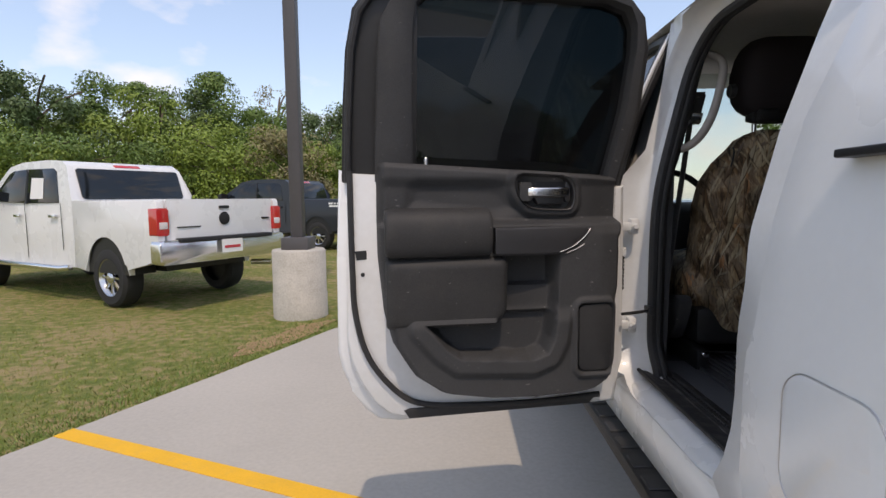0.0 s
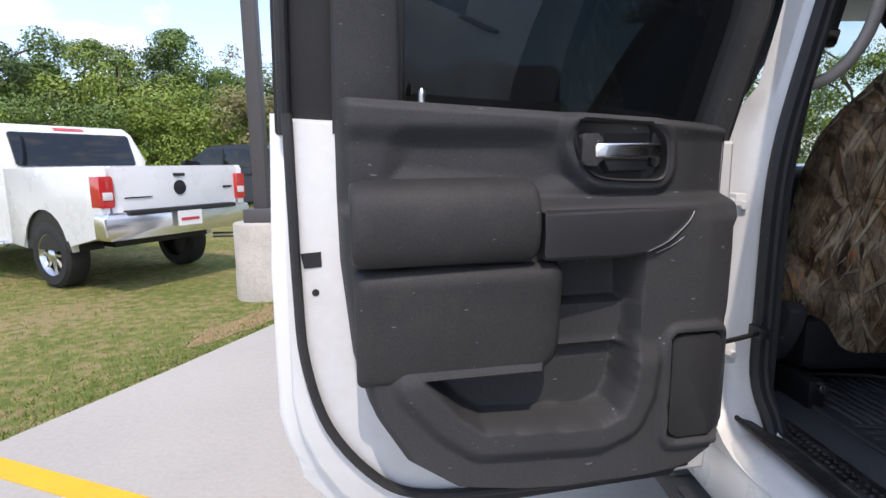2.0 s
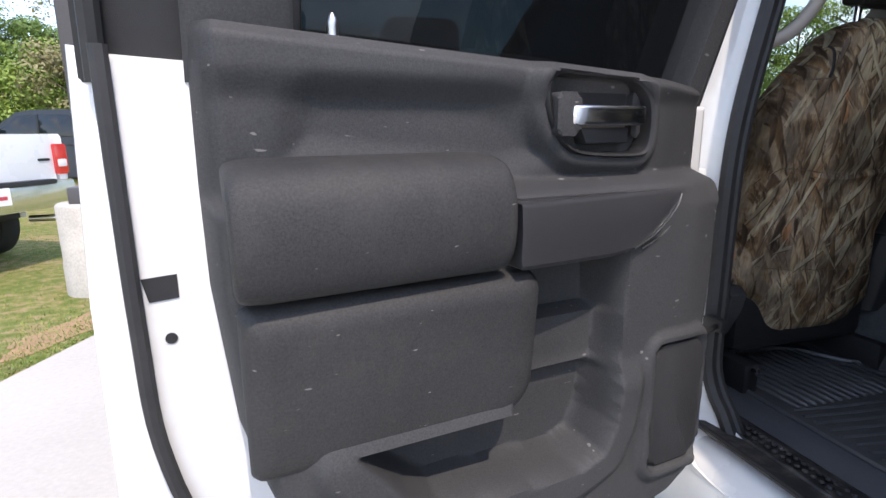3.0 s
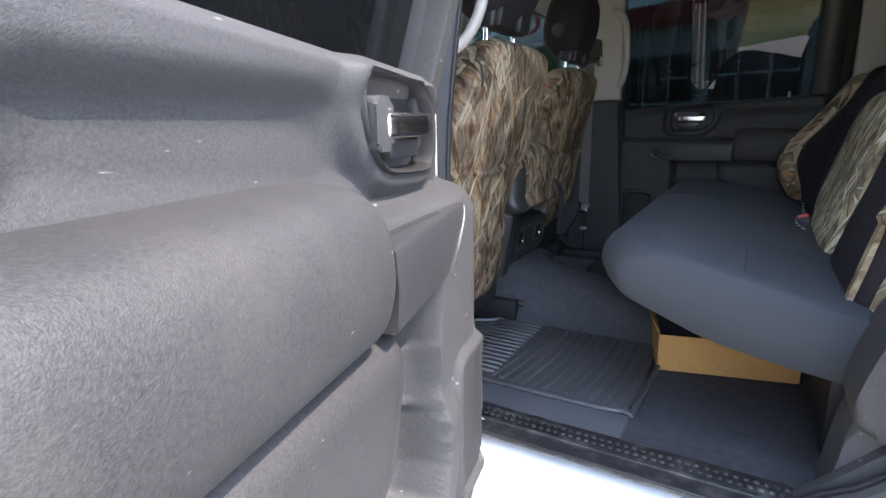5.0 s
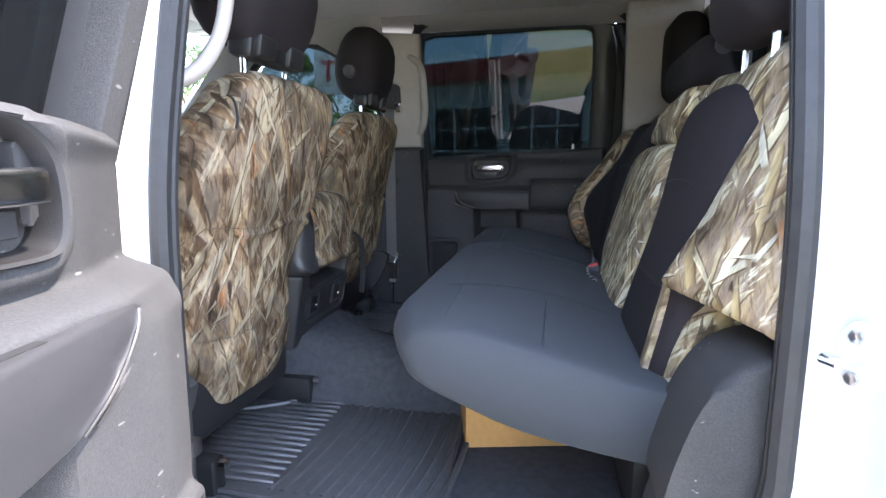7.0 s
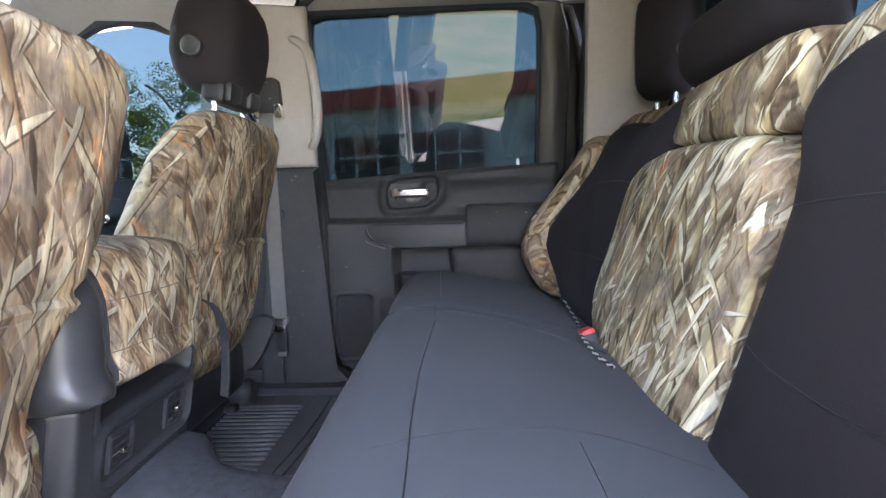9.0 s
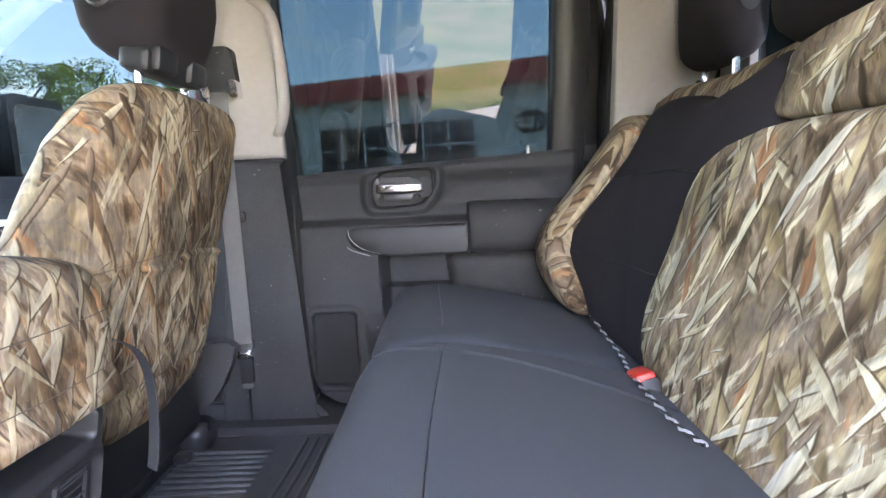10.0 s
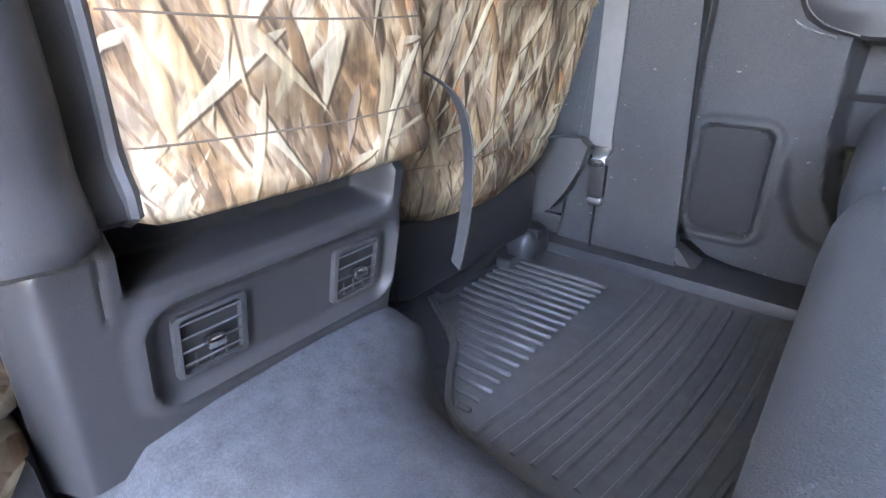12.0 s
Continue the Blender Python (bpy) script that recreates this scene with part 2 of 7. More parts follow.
M = {}
M["white"] = surface("white_paint", (0.73, 0.735, 0.73), 0.28, vary=0.02, coat=0.6, bump=0.02, bump_scale=900)
M["jamb"] = surface("white_jamb_paint", (0.68, 0.685, 0.68), 0.35, vary=0.04, coat=0.4, dirt=0.2, dirt_color=(0.45, 0.42, 0.36))
M["trim"] = surface("charcoal_grained_plastic", (0.045, 0.0455, 0.047), 0.60, vary=0.40, fine=420, bump=0.28, bump_scale=800, dirt=0.25, dirt_color=(0.080, 0.075, 0.069), specular=0.26, scuffs=0.3)
M["pad"] = surface("dusty_armrest_vinyl", (0.0385, 0.038, 0.038), 0.60, vary=0.45, fine=420, bump=0.32, bump_scale=800, dirt=0.35, dirt_color=(0.080, 0.072, 0.063), specular=0.26, scuffs=0.35)
M["gloss"] = surface("smooth_charcoal_plastic", (0.034, 0.034, 0.036), 0.40, vary=0.12, fine=220, bump=0.12, bump_scale=1500)
M["strip"] = surface("plain_grey_mat_border", (0.085, 0.090, 0.098), 0.7, vary=0.15, coarse=8, fine=200, bump=0.2, bump_scale=700)
M["console"] = surface("dark_console_plastic", (0.026, 0.026, 0.028), 0.45, vary=0.12, fine=260, bump=0.15, bump_scale=1200)
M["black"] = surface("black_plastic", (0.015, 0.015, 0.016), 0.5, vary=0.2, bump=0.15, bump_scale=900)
M["rubber"] = surface("black_rubber_seal", (0.022, 0.022, 0.023), 0.62, vary=0.2, dirt=0.15, dirt_color=(0.12, 0.11, 0.1))
M["front_trim"] = surface("dark_navy_door_plastic", (0.010, 0.013, 0.018), 0.7, vary=0.15, specular=0.15)
M["scuff"] = surface("dusty_black_sill_plastic", (0.02, 0.02, 0.021), 0.6, vary=0.3, coarse=9, fine=90, bump=0.5, bump_scale=120, dirt=0.8, dirt_color=(0.17, 0.155, 0.14))
M["grille"] = surface("speaker_mesh", (0.022, 0.022, 0.023), 0.6, vary=0.2, bump=1.0, bump_scale=700)
M["chrome"] = surface("chrome", (0.80, 0.80, 0.82), 0.20, 1.0, vary=0.03, rough_vary=0.05)
M["mirror"] = surface("mirror_glass", (0.45, 0.47, 0.48), 0.03, 1.0, vary=0.02, rough_vary=0.01)
M["steel"] = surface("brushed_steel", (0.55, 0.55, 0.56), 0.3, 1.0, vary=0.1)
M["liner"] = surface("grey_beige_headliner_cloth", (0.56, 0.53, 0.49), 0.9, vary=0.06, bump=0.3, bump_scale=700)
M["pillar"] = surface("taupe_pillar_plastic", (0.37, 0.34, 0.31), 0.6, vary=0.06, bump=0.2, bump_scale=900)
M["carpet"] = surface("dark_blue_grey_carpet", (0.066, 0.069, 0.075), 0.97, vary=0.35, coarse=60, fine=420, bump=0.6, bump_scale=1500, dirt=0.2, dirt_color=(0.06, 0.06, 0.062), specular=0.1)
M["mat"] = surface("black_rubber_mat", (0.080, 0.081, 0.083), 0.36, vary=0.25, dirt=0.25, dirt_color=(0.055, 0.05, 0.042), bump=0.2, bump_scale=500)
M["cloth"] = surface("slate_grey_seat_cloth", (0.029, 0.0335, 0.039), 0.85, vary=0.10, fine=260, bump=0.35, bump_scale=900, sheen=0.03)
M["neoprene"] = surface("black_neoprene", (0.017, 0.0135, 0.0155), 0.85, vary=0.12, fine=300, bump=0.3, bump_scale=700, specular=0.3)
BROWN = ((0.029, 0.018, 0.011), (0.067, 0.042, 0.024), (0.136, 0.086, 0.052), (0.213, 0.153, 0.104), (0.146, 0.114, 0.094))
TAN = ((0.116, 0.066, 0.033), (0.233, 0.143, 0.073), (0.372, 0.273, 0.161), (0.308, 0.234, 0.162), (0.441, 0.335, 0.204))
STRAW = ((0.206, 0.16, 0.101), (0.356, 0.281, 0.178), (0.417, 0.344, 0.229), (0.32, 0.274, 0.206), (0.452, 0.384, 0.262))
RUST = ((0.20, 0.09, 0.04), (0.34, 0.17, 0.08), (0.42, 0.24, 0.13))
OLIVE = ((0.043, 0.029, 0.015), (0.113, 0.075, 0.042), (0.221, 0.159, 0.095), (0.275, 0.217, 0.154), (0.178, 0.13, 0.089))
SAGE = ((0.158, 0.113, 0.055), (0.32, 0.24, 0.123), (0.441, 0.353, 0.194), (0.331, 0.279, 0.189), (0.483, 0.382, 0.208))
CREAM = ((0.373, 0.328, 0.22), (0.541, 0.476, 0.312), (0.624, 0.566, 0.394), (0.489, 0.467, 0.386), (0.685, 0.606, 0.422))
WASH = ((0.08, 0.046, 0.025), (0.18, 0.113, 0.059), (0.269, 0.195, 0.126), (0.194, 0.15, 0.11), (0.297, 0.211, 0.119))
WASH_PALE = ((0.062, 0.041, 0.022), (0.168, 0.118, 0.069), (0.28, 0.211, 0.134), (0.207, 0.153, 0.114), (0.336, 0.247, 0.143))
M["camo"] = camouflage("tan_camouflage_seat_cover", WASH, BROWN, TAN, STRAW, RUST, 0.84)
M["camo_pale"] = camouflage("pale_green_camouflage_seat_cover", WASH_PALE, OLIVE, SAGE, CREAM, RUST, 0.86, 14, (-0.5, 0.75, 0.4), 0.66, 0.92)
M["belt"] = surface("grey_webbing", (0.13, 0.125, 0.12), 0.6, vary=0.1, bump=0.6, bump_scale=600)
M["red"] = surface("red_buckle_button", (0.65, 0.05, 0.03), 0.4, vary=0.06)
M["card"] = surface("brown_cardboard", (0.50, 0.26, 0.085), 0.85, vary=0.1, coarse=6, fine=90, bump=0.2, bump_scale=300)
M["concrete"] = surface("pale_concrete", (0.41, 0.38, 0.335), 0.85, vary=0.10, coarse=0.7, fine=40, bump=0.4, bump_scale=120, dirt=0.35, dirt_color=(0.33, 0.305, 0.265))
M["pier"] = surface("weathered_concrete", (0.44, 0.41, 0.36), 0.9, vary=0.2, coarse=4, fine=50, bump=0.6, bump_scale=90, dirt=0.4, dirt_color=(0.22, 0.19, 0.15))
M["yellow"] = surface("yellow_road_paint", (0.80, 0.42, 0.02), 0.7, vary=0.10, coarse=6, fine=90, bump=0.3, bump_scale=150, dirt=0.15)
M["pole"] = surface("bronze_grey_pole_paint", (0.075, 0.07, 0.072), 0.5, vary=0.1)
M["tint"] = glass("dark_privacy_glass", (0.070, 0.095, 0.100), film=0.012)
# darker than plain front glass, to dim the bright sky seen through it
M["clear"] = glass("dimming_front_glass", (0.145, 0.172, 0.178))
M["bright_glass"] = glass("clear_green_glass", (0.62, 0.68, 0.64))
M["navy"] = surface("dark_navy_paint", (0.010, 0.014, 0.024), 0.35, vary=0.05, coat=0.3)
M["dark_glass"] = surface("black_vehicle_glass", (0.012, 0.016, 0.02), 0.05, vary=0.05, rough_vary=0.01)
M["tyre"] = surface("tyre_rubber", (0.02, 0.02, 0.02), 0.8, vary=0.2, bump=0.5, bump_scale=150)
M["alloy"] = surface("polished_alloy", (0.62, 0.62, 0.63), 0.25, 1.0, vary=0.1)
M["lamp"] = surface("red_tail_lamp", (0.55, 0.02, 0.02), 0.12, vary=0.05, coat=1.0)
M["reverse"] = surface("clear_reverse_lamp", (0.7, 0.65, 0.65), 0.12, vary=0.05)
M["ink"] = surface("dark_print", (0.010, 0.010, 0.011), 0.7)
M["cord"] = surface("grey_frayed_cord", (0.40, 0.40, 0.40), 0.8, vary=0.3)
M["ink_red"] = surface("red_print", (0.55, 0.05, 0.06), 0.6)
M["paper"] = surface("white_paper", (0.8, 0.8, 0.78), 0.7, vary=0.02)
M["facade"] = surface("pale_grey_facade_panel", (0.50, 0.52, 0.51), 0.6, vary=0.05, coarse=0.5)
M["fascia"] = surface("red_fascia", (0.50, 0.05, 0.045), 0.5, vary=0.06, coarse=0.5)
M["bark"] = surface("bark", (0.10, 0.075, 0.055), 0.9, vary=0.3, coarse=4, bump=1.0, bump_scale=40)
M["soil"] = surface("bare_soil", (0.30, 0.19, 0.10), 0.95, vary=0.25, coarse=5, bump=0.6, bump_scale=60)


def leaf(name, color):
    m, t, b = shader(name)
    r = t.nodes.new("ShaderNodeNewGeometry")
    ramp = t.nodes.new("ShaderNodeValToRGB")
    ramp.color_ramp.elements[0].color = (color[0] * 0.78, color[1] * 0.80, color[2] * 0.78, 1)
    ramp.color_ramp.elements[1].color = (color[0] * 1.25, color[1] * 1.18, color[2] * 1.15, 1)
    wire(t, r.outputs["Random Per Island"], ramp.inputs["Fac"]), wire(t, ramp.outputs[0], b.inputs["Base Color"])
    b.inputs["Roughness"].default_value = 0.6
    b.inputs["Transmission Weight"].default_value = 0.0
    return m


M["leaf_a"] = leaf("bright_leaves", (0.165, 0.24, 0.032))
M["leaf_b"] = leaf("mid_green_leaves", (0.10, 0.17, 0.032))
M["leaf_c"] = leaf("dark_pine_leaves", (0.075, 0.125, 0.04))
M["leaf_d"] = leaf("dry_olive_leaves", (0.22, 0.20, 0.09))
M["green_blade"] = leaf("green_grass_blades", (0.13, 0.20, 0.035))
M["blade"] = leaf("grass_blades", (0.24, 0.27, 0.055))


def lawn():
    m, t, b = shader("patchy_lawn")
    where = t.nodes.new("ShaderNodeTexCoord").outputs["Object"]
    n1, n2, n3 = N(t, "ShaderNodeTexNoise", Scale=0.8, Detail=8.0, Roughness=0.65), N(t, "ShaderNodeTexNoise", Scale=9.0, Detail=6.0), N(t, "ShaderNodeTexNoise", Scale=90.0, Detail=3.0)
    for n in (n1, n2, n3):
        wire(t, where, n.inputs["Vector"])
    a = t.nodes.new("ShaderNodeMath")
    wire(t, n1.outputs["Fac"], a.inputs[0]), wire(t, n2.outputs["Fac"], a.inputs[1])
    ramp = t.nodes.new("ShaderNodeValToRGB")
    for k, (p, c) in enumerate(((0.84, (0.145, 0.185, 0.032, 1)), (0.98, (0.22, 0.225, 0.055, 1)), (1.12, (0.37, 0.28, 0.13, 1)))):
        if k > 1:
            ramp.color_ramp.elements.new(0.99)
        ramp.color_ramp.elements[k].position, ramp.color_ramp.elements[k].color = p / 1.6, c
    h = t.nodes.new("ShaderNodeMath")
    h.operation = "DIVIDE"
    h.inputs[1].default_value = 1.6
    wire(t, a.outputs[0], h.inputs[0]), wire(t, h.outputs[0], ramp.inputs["Fac"])
    wire(t, ramp.outputs[0], b.inputs["Base Color"])
    rel = N(t, "ShaderNodeBump", Strength=1.0, Distance=0.03)
    wire(t, n3.outputs["Fac"], rel.inputs["Height"]), wire(t, rel.outputs["Normal"], b.inputs["Normal"])
    b.inputs["Roughness"].default_value = 0.95
    return m


M["lawn"] = lawn()


from mathutils.bvhtree import BVHTree
# ---- mesh tools ----
ORIGIN = {}


def thing(name, at, label, category, group="", kind=""):
    """An Empty at the thing's base, under which its parts go."""
    ob = new(name)
    ob.location = at
    ORIGIN[ob.name] = Vector(at)
    return tagged(ob, label, category, group, kind)


def part(name, bm, material, parent=None, label="", angle=40, kind=""):
    """Links a bmesh, given in world coordinates, as one mesh object under its thing or part."""
    bmesh.ops.recalc_face_normals(bm, faces=bm.faces)
    origin = ORIGIN[parent.name] if parent else Vector((0, 0, 0))
    if parent:
        bmesh.ops.translate(bm, verts=bm.verts, vec=-origin)
    me = bpy.data.meshes.new(name)
    bm.to_mesh(me)
    bm.free()
    me.polygons.foreach_set("use_smooth", [True] * len(me.polygons))
    me.set_sharp_from_angle(angle=radians(angle))
    me.materials.append(material)
    ob = new(name, me)
    if parent:
        ob.parent = parent
    ORIGIN[ob.name] = origin
    return tagged(ob, label, kind=kind)


def solo(name, bm, material, label, category, kind="", group="", angle=40):
    return tagged(part(name, bm, material, None, "", angle), label, category, group, kind)


def box(x0, x1, y0, y1, z0, z1, bevel=0.006, seg=2, bm=None, m=None):
    own = bmesh.new()
    bmesh.ops.create_cube(own, size=1)
    bmesh.ops.scale(own, verts=own.verts, vec=(x1 - x0, y1 - y0, z1 - z0))
    if bevel:
        bmesh.ops.bevel(own, geom=own.edges[:], offset=bevel, segments=seg, affect="EDGES", profile=0.5)
    bmesh.ops.translate(own, verts=own.verts, vec=((x0 + x1) / 2, (y0 + y1) / 2, (z0 + z1) / 2))
    if m:
        bmesh.ops.transform(own, matrix=m, verts=own.verts)
    return merge(bm, own)


def merge(bm, own):
    if bm is None:
        return own
    me = bpy.data.meshes.new("tmp")
    own.to_mesh(me)
    own.free()
    bm.from_mesh(me)
    bpy.data.meshes.remove(me)
    return bm


def plate(outline, place, d0, d1, bevel=0.0, seg=2, bm=None):
    """A flat outline of (a, b), given thickness from d0 to d1; place(a, b, d) sets it in the world."""
    own = bmesh.new()
    low = [own.verts.new((a, b, d0)) for a, b in outline]
    high = [own.verts.new((a, b, d1)) for a, b in outline]
    n = len(outline)
    own.faces.new(low[::-1])
    top = own.faces.new(high)
    for i in range(n):
        own.faces.new((low[i], low[(i + 1) % n], high[(i + 1) % n], high[i]))
    if bevel:
        bmesh.ops.bevel(own, geom=list(top.edges), offset=bevel, segments=seg, affect="EDGES", profile=0.5)
    for v in own.verts:
        v.co = Vector(place(*v.co))
    return merge(bm, own)


def rings(loops, closed=True, caps=True, bm=None):
    """A skin over rings of points of equal count."""
    own = bmesh.new()
    rows = [[own.verts.new(p) for p in loop] for loop in loops]
    n = len(loops[0])
    for a, b in zip(rows, rows[1:]):
        for i in range(n if closed else n - 1):
            own.faces.new((a[i], a[(i + 1) % n], b[(i + 1) % n], b[i]))
    if caps and closed:
        own.faces.new(rows[0][::-1])
        own.faces.new(rows[-1])
    return merge(bm, own)


def tube(path, r, n=8, closed=False, bm=None, flat=1.0):
    """A round or flattened bar along a path, its section carried along without twisting."""
    pts = [Vector(p) for p in path]
    count = len(pts)
    ways = []
    for i, p in enumerate(pts):
        a = pts[i - 1] if (i or closed) else p
        b = pts[(i + 1) % count] if (i < count - 1 or closed) else p
        ways.append((b - a).normalized())
    side = ways[0].cross(Vector((0, 0, 1)))
    if side.length < 0.2:
        side = ways[0].cross(Vector((1, 0, 0)))
    sides = []
    for t in ways:
        side = (side - t * side.dot(t)).normalized()
        sides.append(side)
    twist = 0.0
    if closed:
        end = (side - ways[0] * side.dot(ways[0])).normalized()
        twist = math.atan2(ways[0].dot(end.cross(sides[0])), end.dot(sides[0]))
    loops = []
    for i, (p, t, side) in enumerate(zip(pts, ways, sides)):
        side = Matrix.Rotation(twist * i / count, 3, t) @ side
        up = side.cross(t)
        loops.append([p + side * r * math.cos(2 * math.pi * k / n) + up * r * flat * math.sin(2 * math.pi * k / n) for k in range(n)])
    if closed:
        loops.append(loops[0])
        own = rings(loops, caps=False)
        bmesh.ops.remove_doubles(own, verts=own.verts, dist=1e-6)
        return merge(bm, own)
    return rings(loops, bm=bm)


def stitch(ob, points, toward, r, material, parent, sink=0.3, name="seam"):
    """A thin sewn line laid on a part: points are thrown at it along a direction."""
    base = ORIGIN[ob.name]
    tree = BVHTree.FromPolygons([v.co + base for v in ob.data.vertices], [p.vertices[:] for p in ob.data.polygons])
    way = Vector(toward).normalized()
    line = []
    for p in points:
        hit = tree.ray_cast(Vector(p) - way * 0.6, way)[0]
        if hit:
            line.append(hit + way * r * sink)
    return part(name, tube(line, r, 5), material, parent) if len(line) > 2 else None


def rrect(a0, a1, b0, b1, r, n=5):
    """A rounded rectangle's outline; r: one radius, or four from (a1, b1) counter-clockwise."""
    r = (r,) * 4 if isinstance(r, (int, float)) else r
    out = []
    for k, (ca, cb) in enumerate(((a1 - r[0], b1 - r[0]), (a0 + r[1], b1 - r[1]), (a0 + r[2], b0 + r[2]), (a1 - r[3], b0 + r[3]))):
        for i in range(n + 1):
            w = math.pi / 2 * (k + i / n)
            out.append((ca + r[k] * math.cos(w), cb + r[k] * math.sin(w)))
    return out


def smooth_path(points, closed=True, each=4):
    """Catmull-Rom through points."""
    pts = [Vector(p) for p in points]
    n, out = len(pts), []
    for i in range(n if closed else n - 1):
        p0, p1, p2, p3 = (pts[(i + k) % n] if closed else pts[min(max(i + k, 0), n - 1)] for k in (-1, 0, 1, 2))
        for k in range(each):
            t = k / each
            out.append(0.5 * (2 * p1 + (p2 - p0) * t + (2 * p0 - 5 * p1 + 4 * p2 - p3) * t * t + (3 * p1 - p0 - 3 * p2 + p3) * t**3))
    if not closed:
        out.append(pts[-1])
    return out


def step(a, b, x):
    t = np.clip((x - a) / (b - a), 0, 1)
    return t * t * (3 - 2 * t)


def cushion(x0, x1, y0, y1, z0, z1, r, puff=0.0, cuts=10, m=None, bm=None):
    """A padded block: a rounded box with slightly domed faces."""
    own = bmesh.new()
    bmesh.ops.create_cube(own, size=2)
    bmesh.ops.subdivide_edges(own, edges=own.edges[:], cuts=cuts, use_grid_fill=True)
    hx, hy, hz = (x1 - x0) / 2, (y1 - y0) / 2, (z1 - z0) / 2
    for v in own.verts:
        p = Vector((v.co.x * hx, v.co.y * hy, v.co.z * hz))
        core = Vector((max(min(p.x, hx - r), r - hx), max(min(p.y, hy - r), r - hy), max(min(p.z, hz - r), r - hz)))
        off = p - core
        if off.length > 1e-9:
            p = core + off.normalized() * r * min(1, max(abs(off.x), abs(off.y), abs(off.z)) / r)
        k = puff * math.cos(v.co.x * 1.5) * math.cos(v.co.y * 1.5) if abs(v.co.z) > 0.99 else puff * math.cos(v.co.x * 1.5) * math.cos(v.co.z * 1.5) if abs(v.co.y) > 0.99 else puff * math.cos(v.co.y * 1.5) * math.cos(v.co.z * 1.5)
        p += Vector((v.co.x if abs(v.co.x) > 0.99 else 0, v.co.y if abs(v.co.y) > 0.99 else 0, v.co.z if abs(v.co.z) > 0.99 else 0)) * k
        v.co = p + Vector(((x0 + x1) / 2, (y0 + y1) / 2, (z0 + z1) / 2))
    if m:
        bmesh.ops.transform(own, matrix=m, verts=own.verts)
    return merge(bm, own)


# ---- ground ----
bm = bmesh.new()
bmesh.ops.create_grid(bm, x_segments=40, y_segments=40, size=400)
solo("ground", bm, M["lawn"], "patchy green and straw-coloured mown lawn to the horizon", "lawn", "structure")
A, B = Vector((-4.064, 1.207)), Vector((-2.841, 4.173))
e = (B - A).normalized()
edge = [A - e * 25, A - e * 0.6, A, (A + B) / 2 + Vector((0.02, -0.02)), B, Vector((-2.35, 5.0)), Vector((-1.5, 5.9)), Vector((0.0, 6.5)), Vector((30, 8.0))]
outline = [(p.x, p.y) for p in edge] + [(30, -40), (-14, -40)]
bm = plate(outline, lambda a, b, d: (a, b, d), -0.1, 0.02, 0.008, 1)
pavement = solo("pavement", bm, M["concrete"], "pale sunlit concrete parking slab beside the lawn", "pavement", "structure")
d = Vector((1.69, -0.66)).normalized()
side = Vector((-d.y, d.x))
p0, p1 = Vector((-3.93, 1.52)), Vector((-3.93, 1.52)) + d * 9
bm = plate([tuple(p0 - side * 0.06), tuple(p1 - side * 0.06), tuple(p1 + side * 0.06), tuple(p0 + side * 0.06)], lambda a, b, d: (a, b, d), 0.018, 0.024)
solo("parking_line", bm, M["yellow"], "worn yellow painted parking line on the concrete", "road marking")

# ---- lamp post ----
post = thing("street_lamp", (-3.43, 4.95, 0), "dark bronze square lamp post on a concrete pier", "lamp post")
loop = lambda z, r: [(-3.43 + r * math.cos(2 * math.pi * k / 28), 4.95 + r * math.sin(2 * math.pi * k / 28), z) for k in range(28)]
part("pier", rings([loop(-0.2, 0.335), loop(0.30, 0.335), loop(0.31, 0.328), loop(0.83, 0.328), loop(0.85, 0.31)]), M["pier"], post, "weathered round concrete pier", 50)
part("base_cover", box(-3.60, -3.26, 4.78, 5.12, 0.85, 1.0, 0.012), M["pole"], post)
part("pole", box(-3.505, -3.355, 4.875, 5.025, 0.9, 7.5, 0.012), M["pole"], post)

# ---- the truck's own shape ----
MID = -0.03


def skin_x(z):
    return float(np.interp(z, [0.6, 0.78, 1.0, 1.2, 1.4, 1.5, 1.55, 1.71, 1.9, 1.98, 2.03, 2.06], [-0.97, -1.0, -1.02, -1.02, -0.997, -0.972, -0.96, -0.905, -0.83, -0.78, -0.68, -0.5]))


def seal_x(z):
    return -0.84 + 0.24 * 0.05 * math.log1p(math.exp((z - 1.45) / 0.05))


def mirror(p):
    return (2 * MID - p[0], p[1], p[2])


truck = thing("pickup_truck", (MID, -0.4, 0), "white crew-cab pickup truck with its rear door standing open", "pickup truck")

# opening of the rear door: y, z round the seal
def ring_of(outline):
    """The outline with its long sides cut into short steps."""
    pairs = [(outline[i], outline[(i + 1) % len(outline)]) for i in range(len(outline))]
    return [q for (a, b) in pairs for q in ([a] if math.dist(a, b) < 0.08 else [(a[0] + (b[0] - a[0]) * k / 24, a[1] + (b[1] - a[1]) * k / 24) for k in range(24)])]


OPEN = ring_of(rrect(-0.715, 0.055, 0.898, 1.95, (0.16, 0.10, 0.235, 0.13), 7))
OPEN_SHUT = ring_of(rrect(-0.715, 0.11, 0.875, 2.03, (0.10, 0.08, 0.15, 0.10), 7))


def hold(o, y, z):
    """Inner lips stay narrow beside the window."""
    return 1 if o > 0 or z < 1.52 else 0.8 if y < -0.6 else 0.25


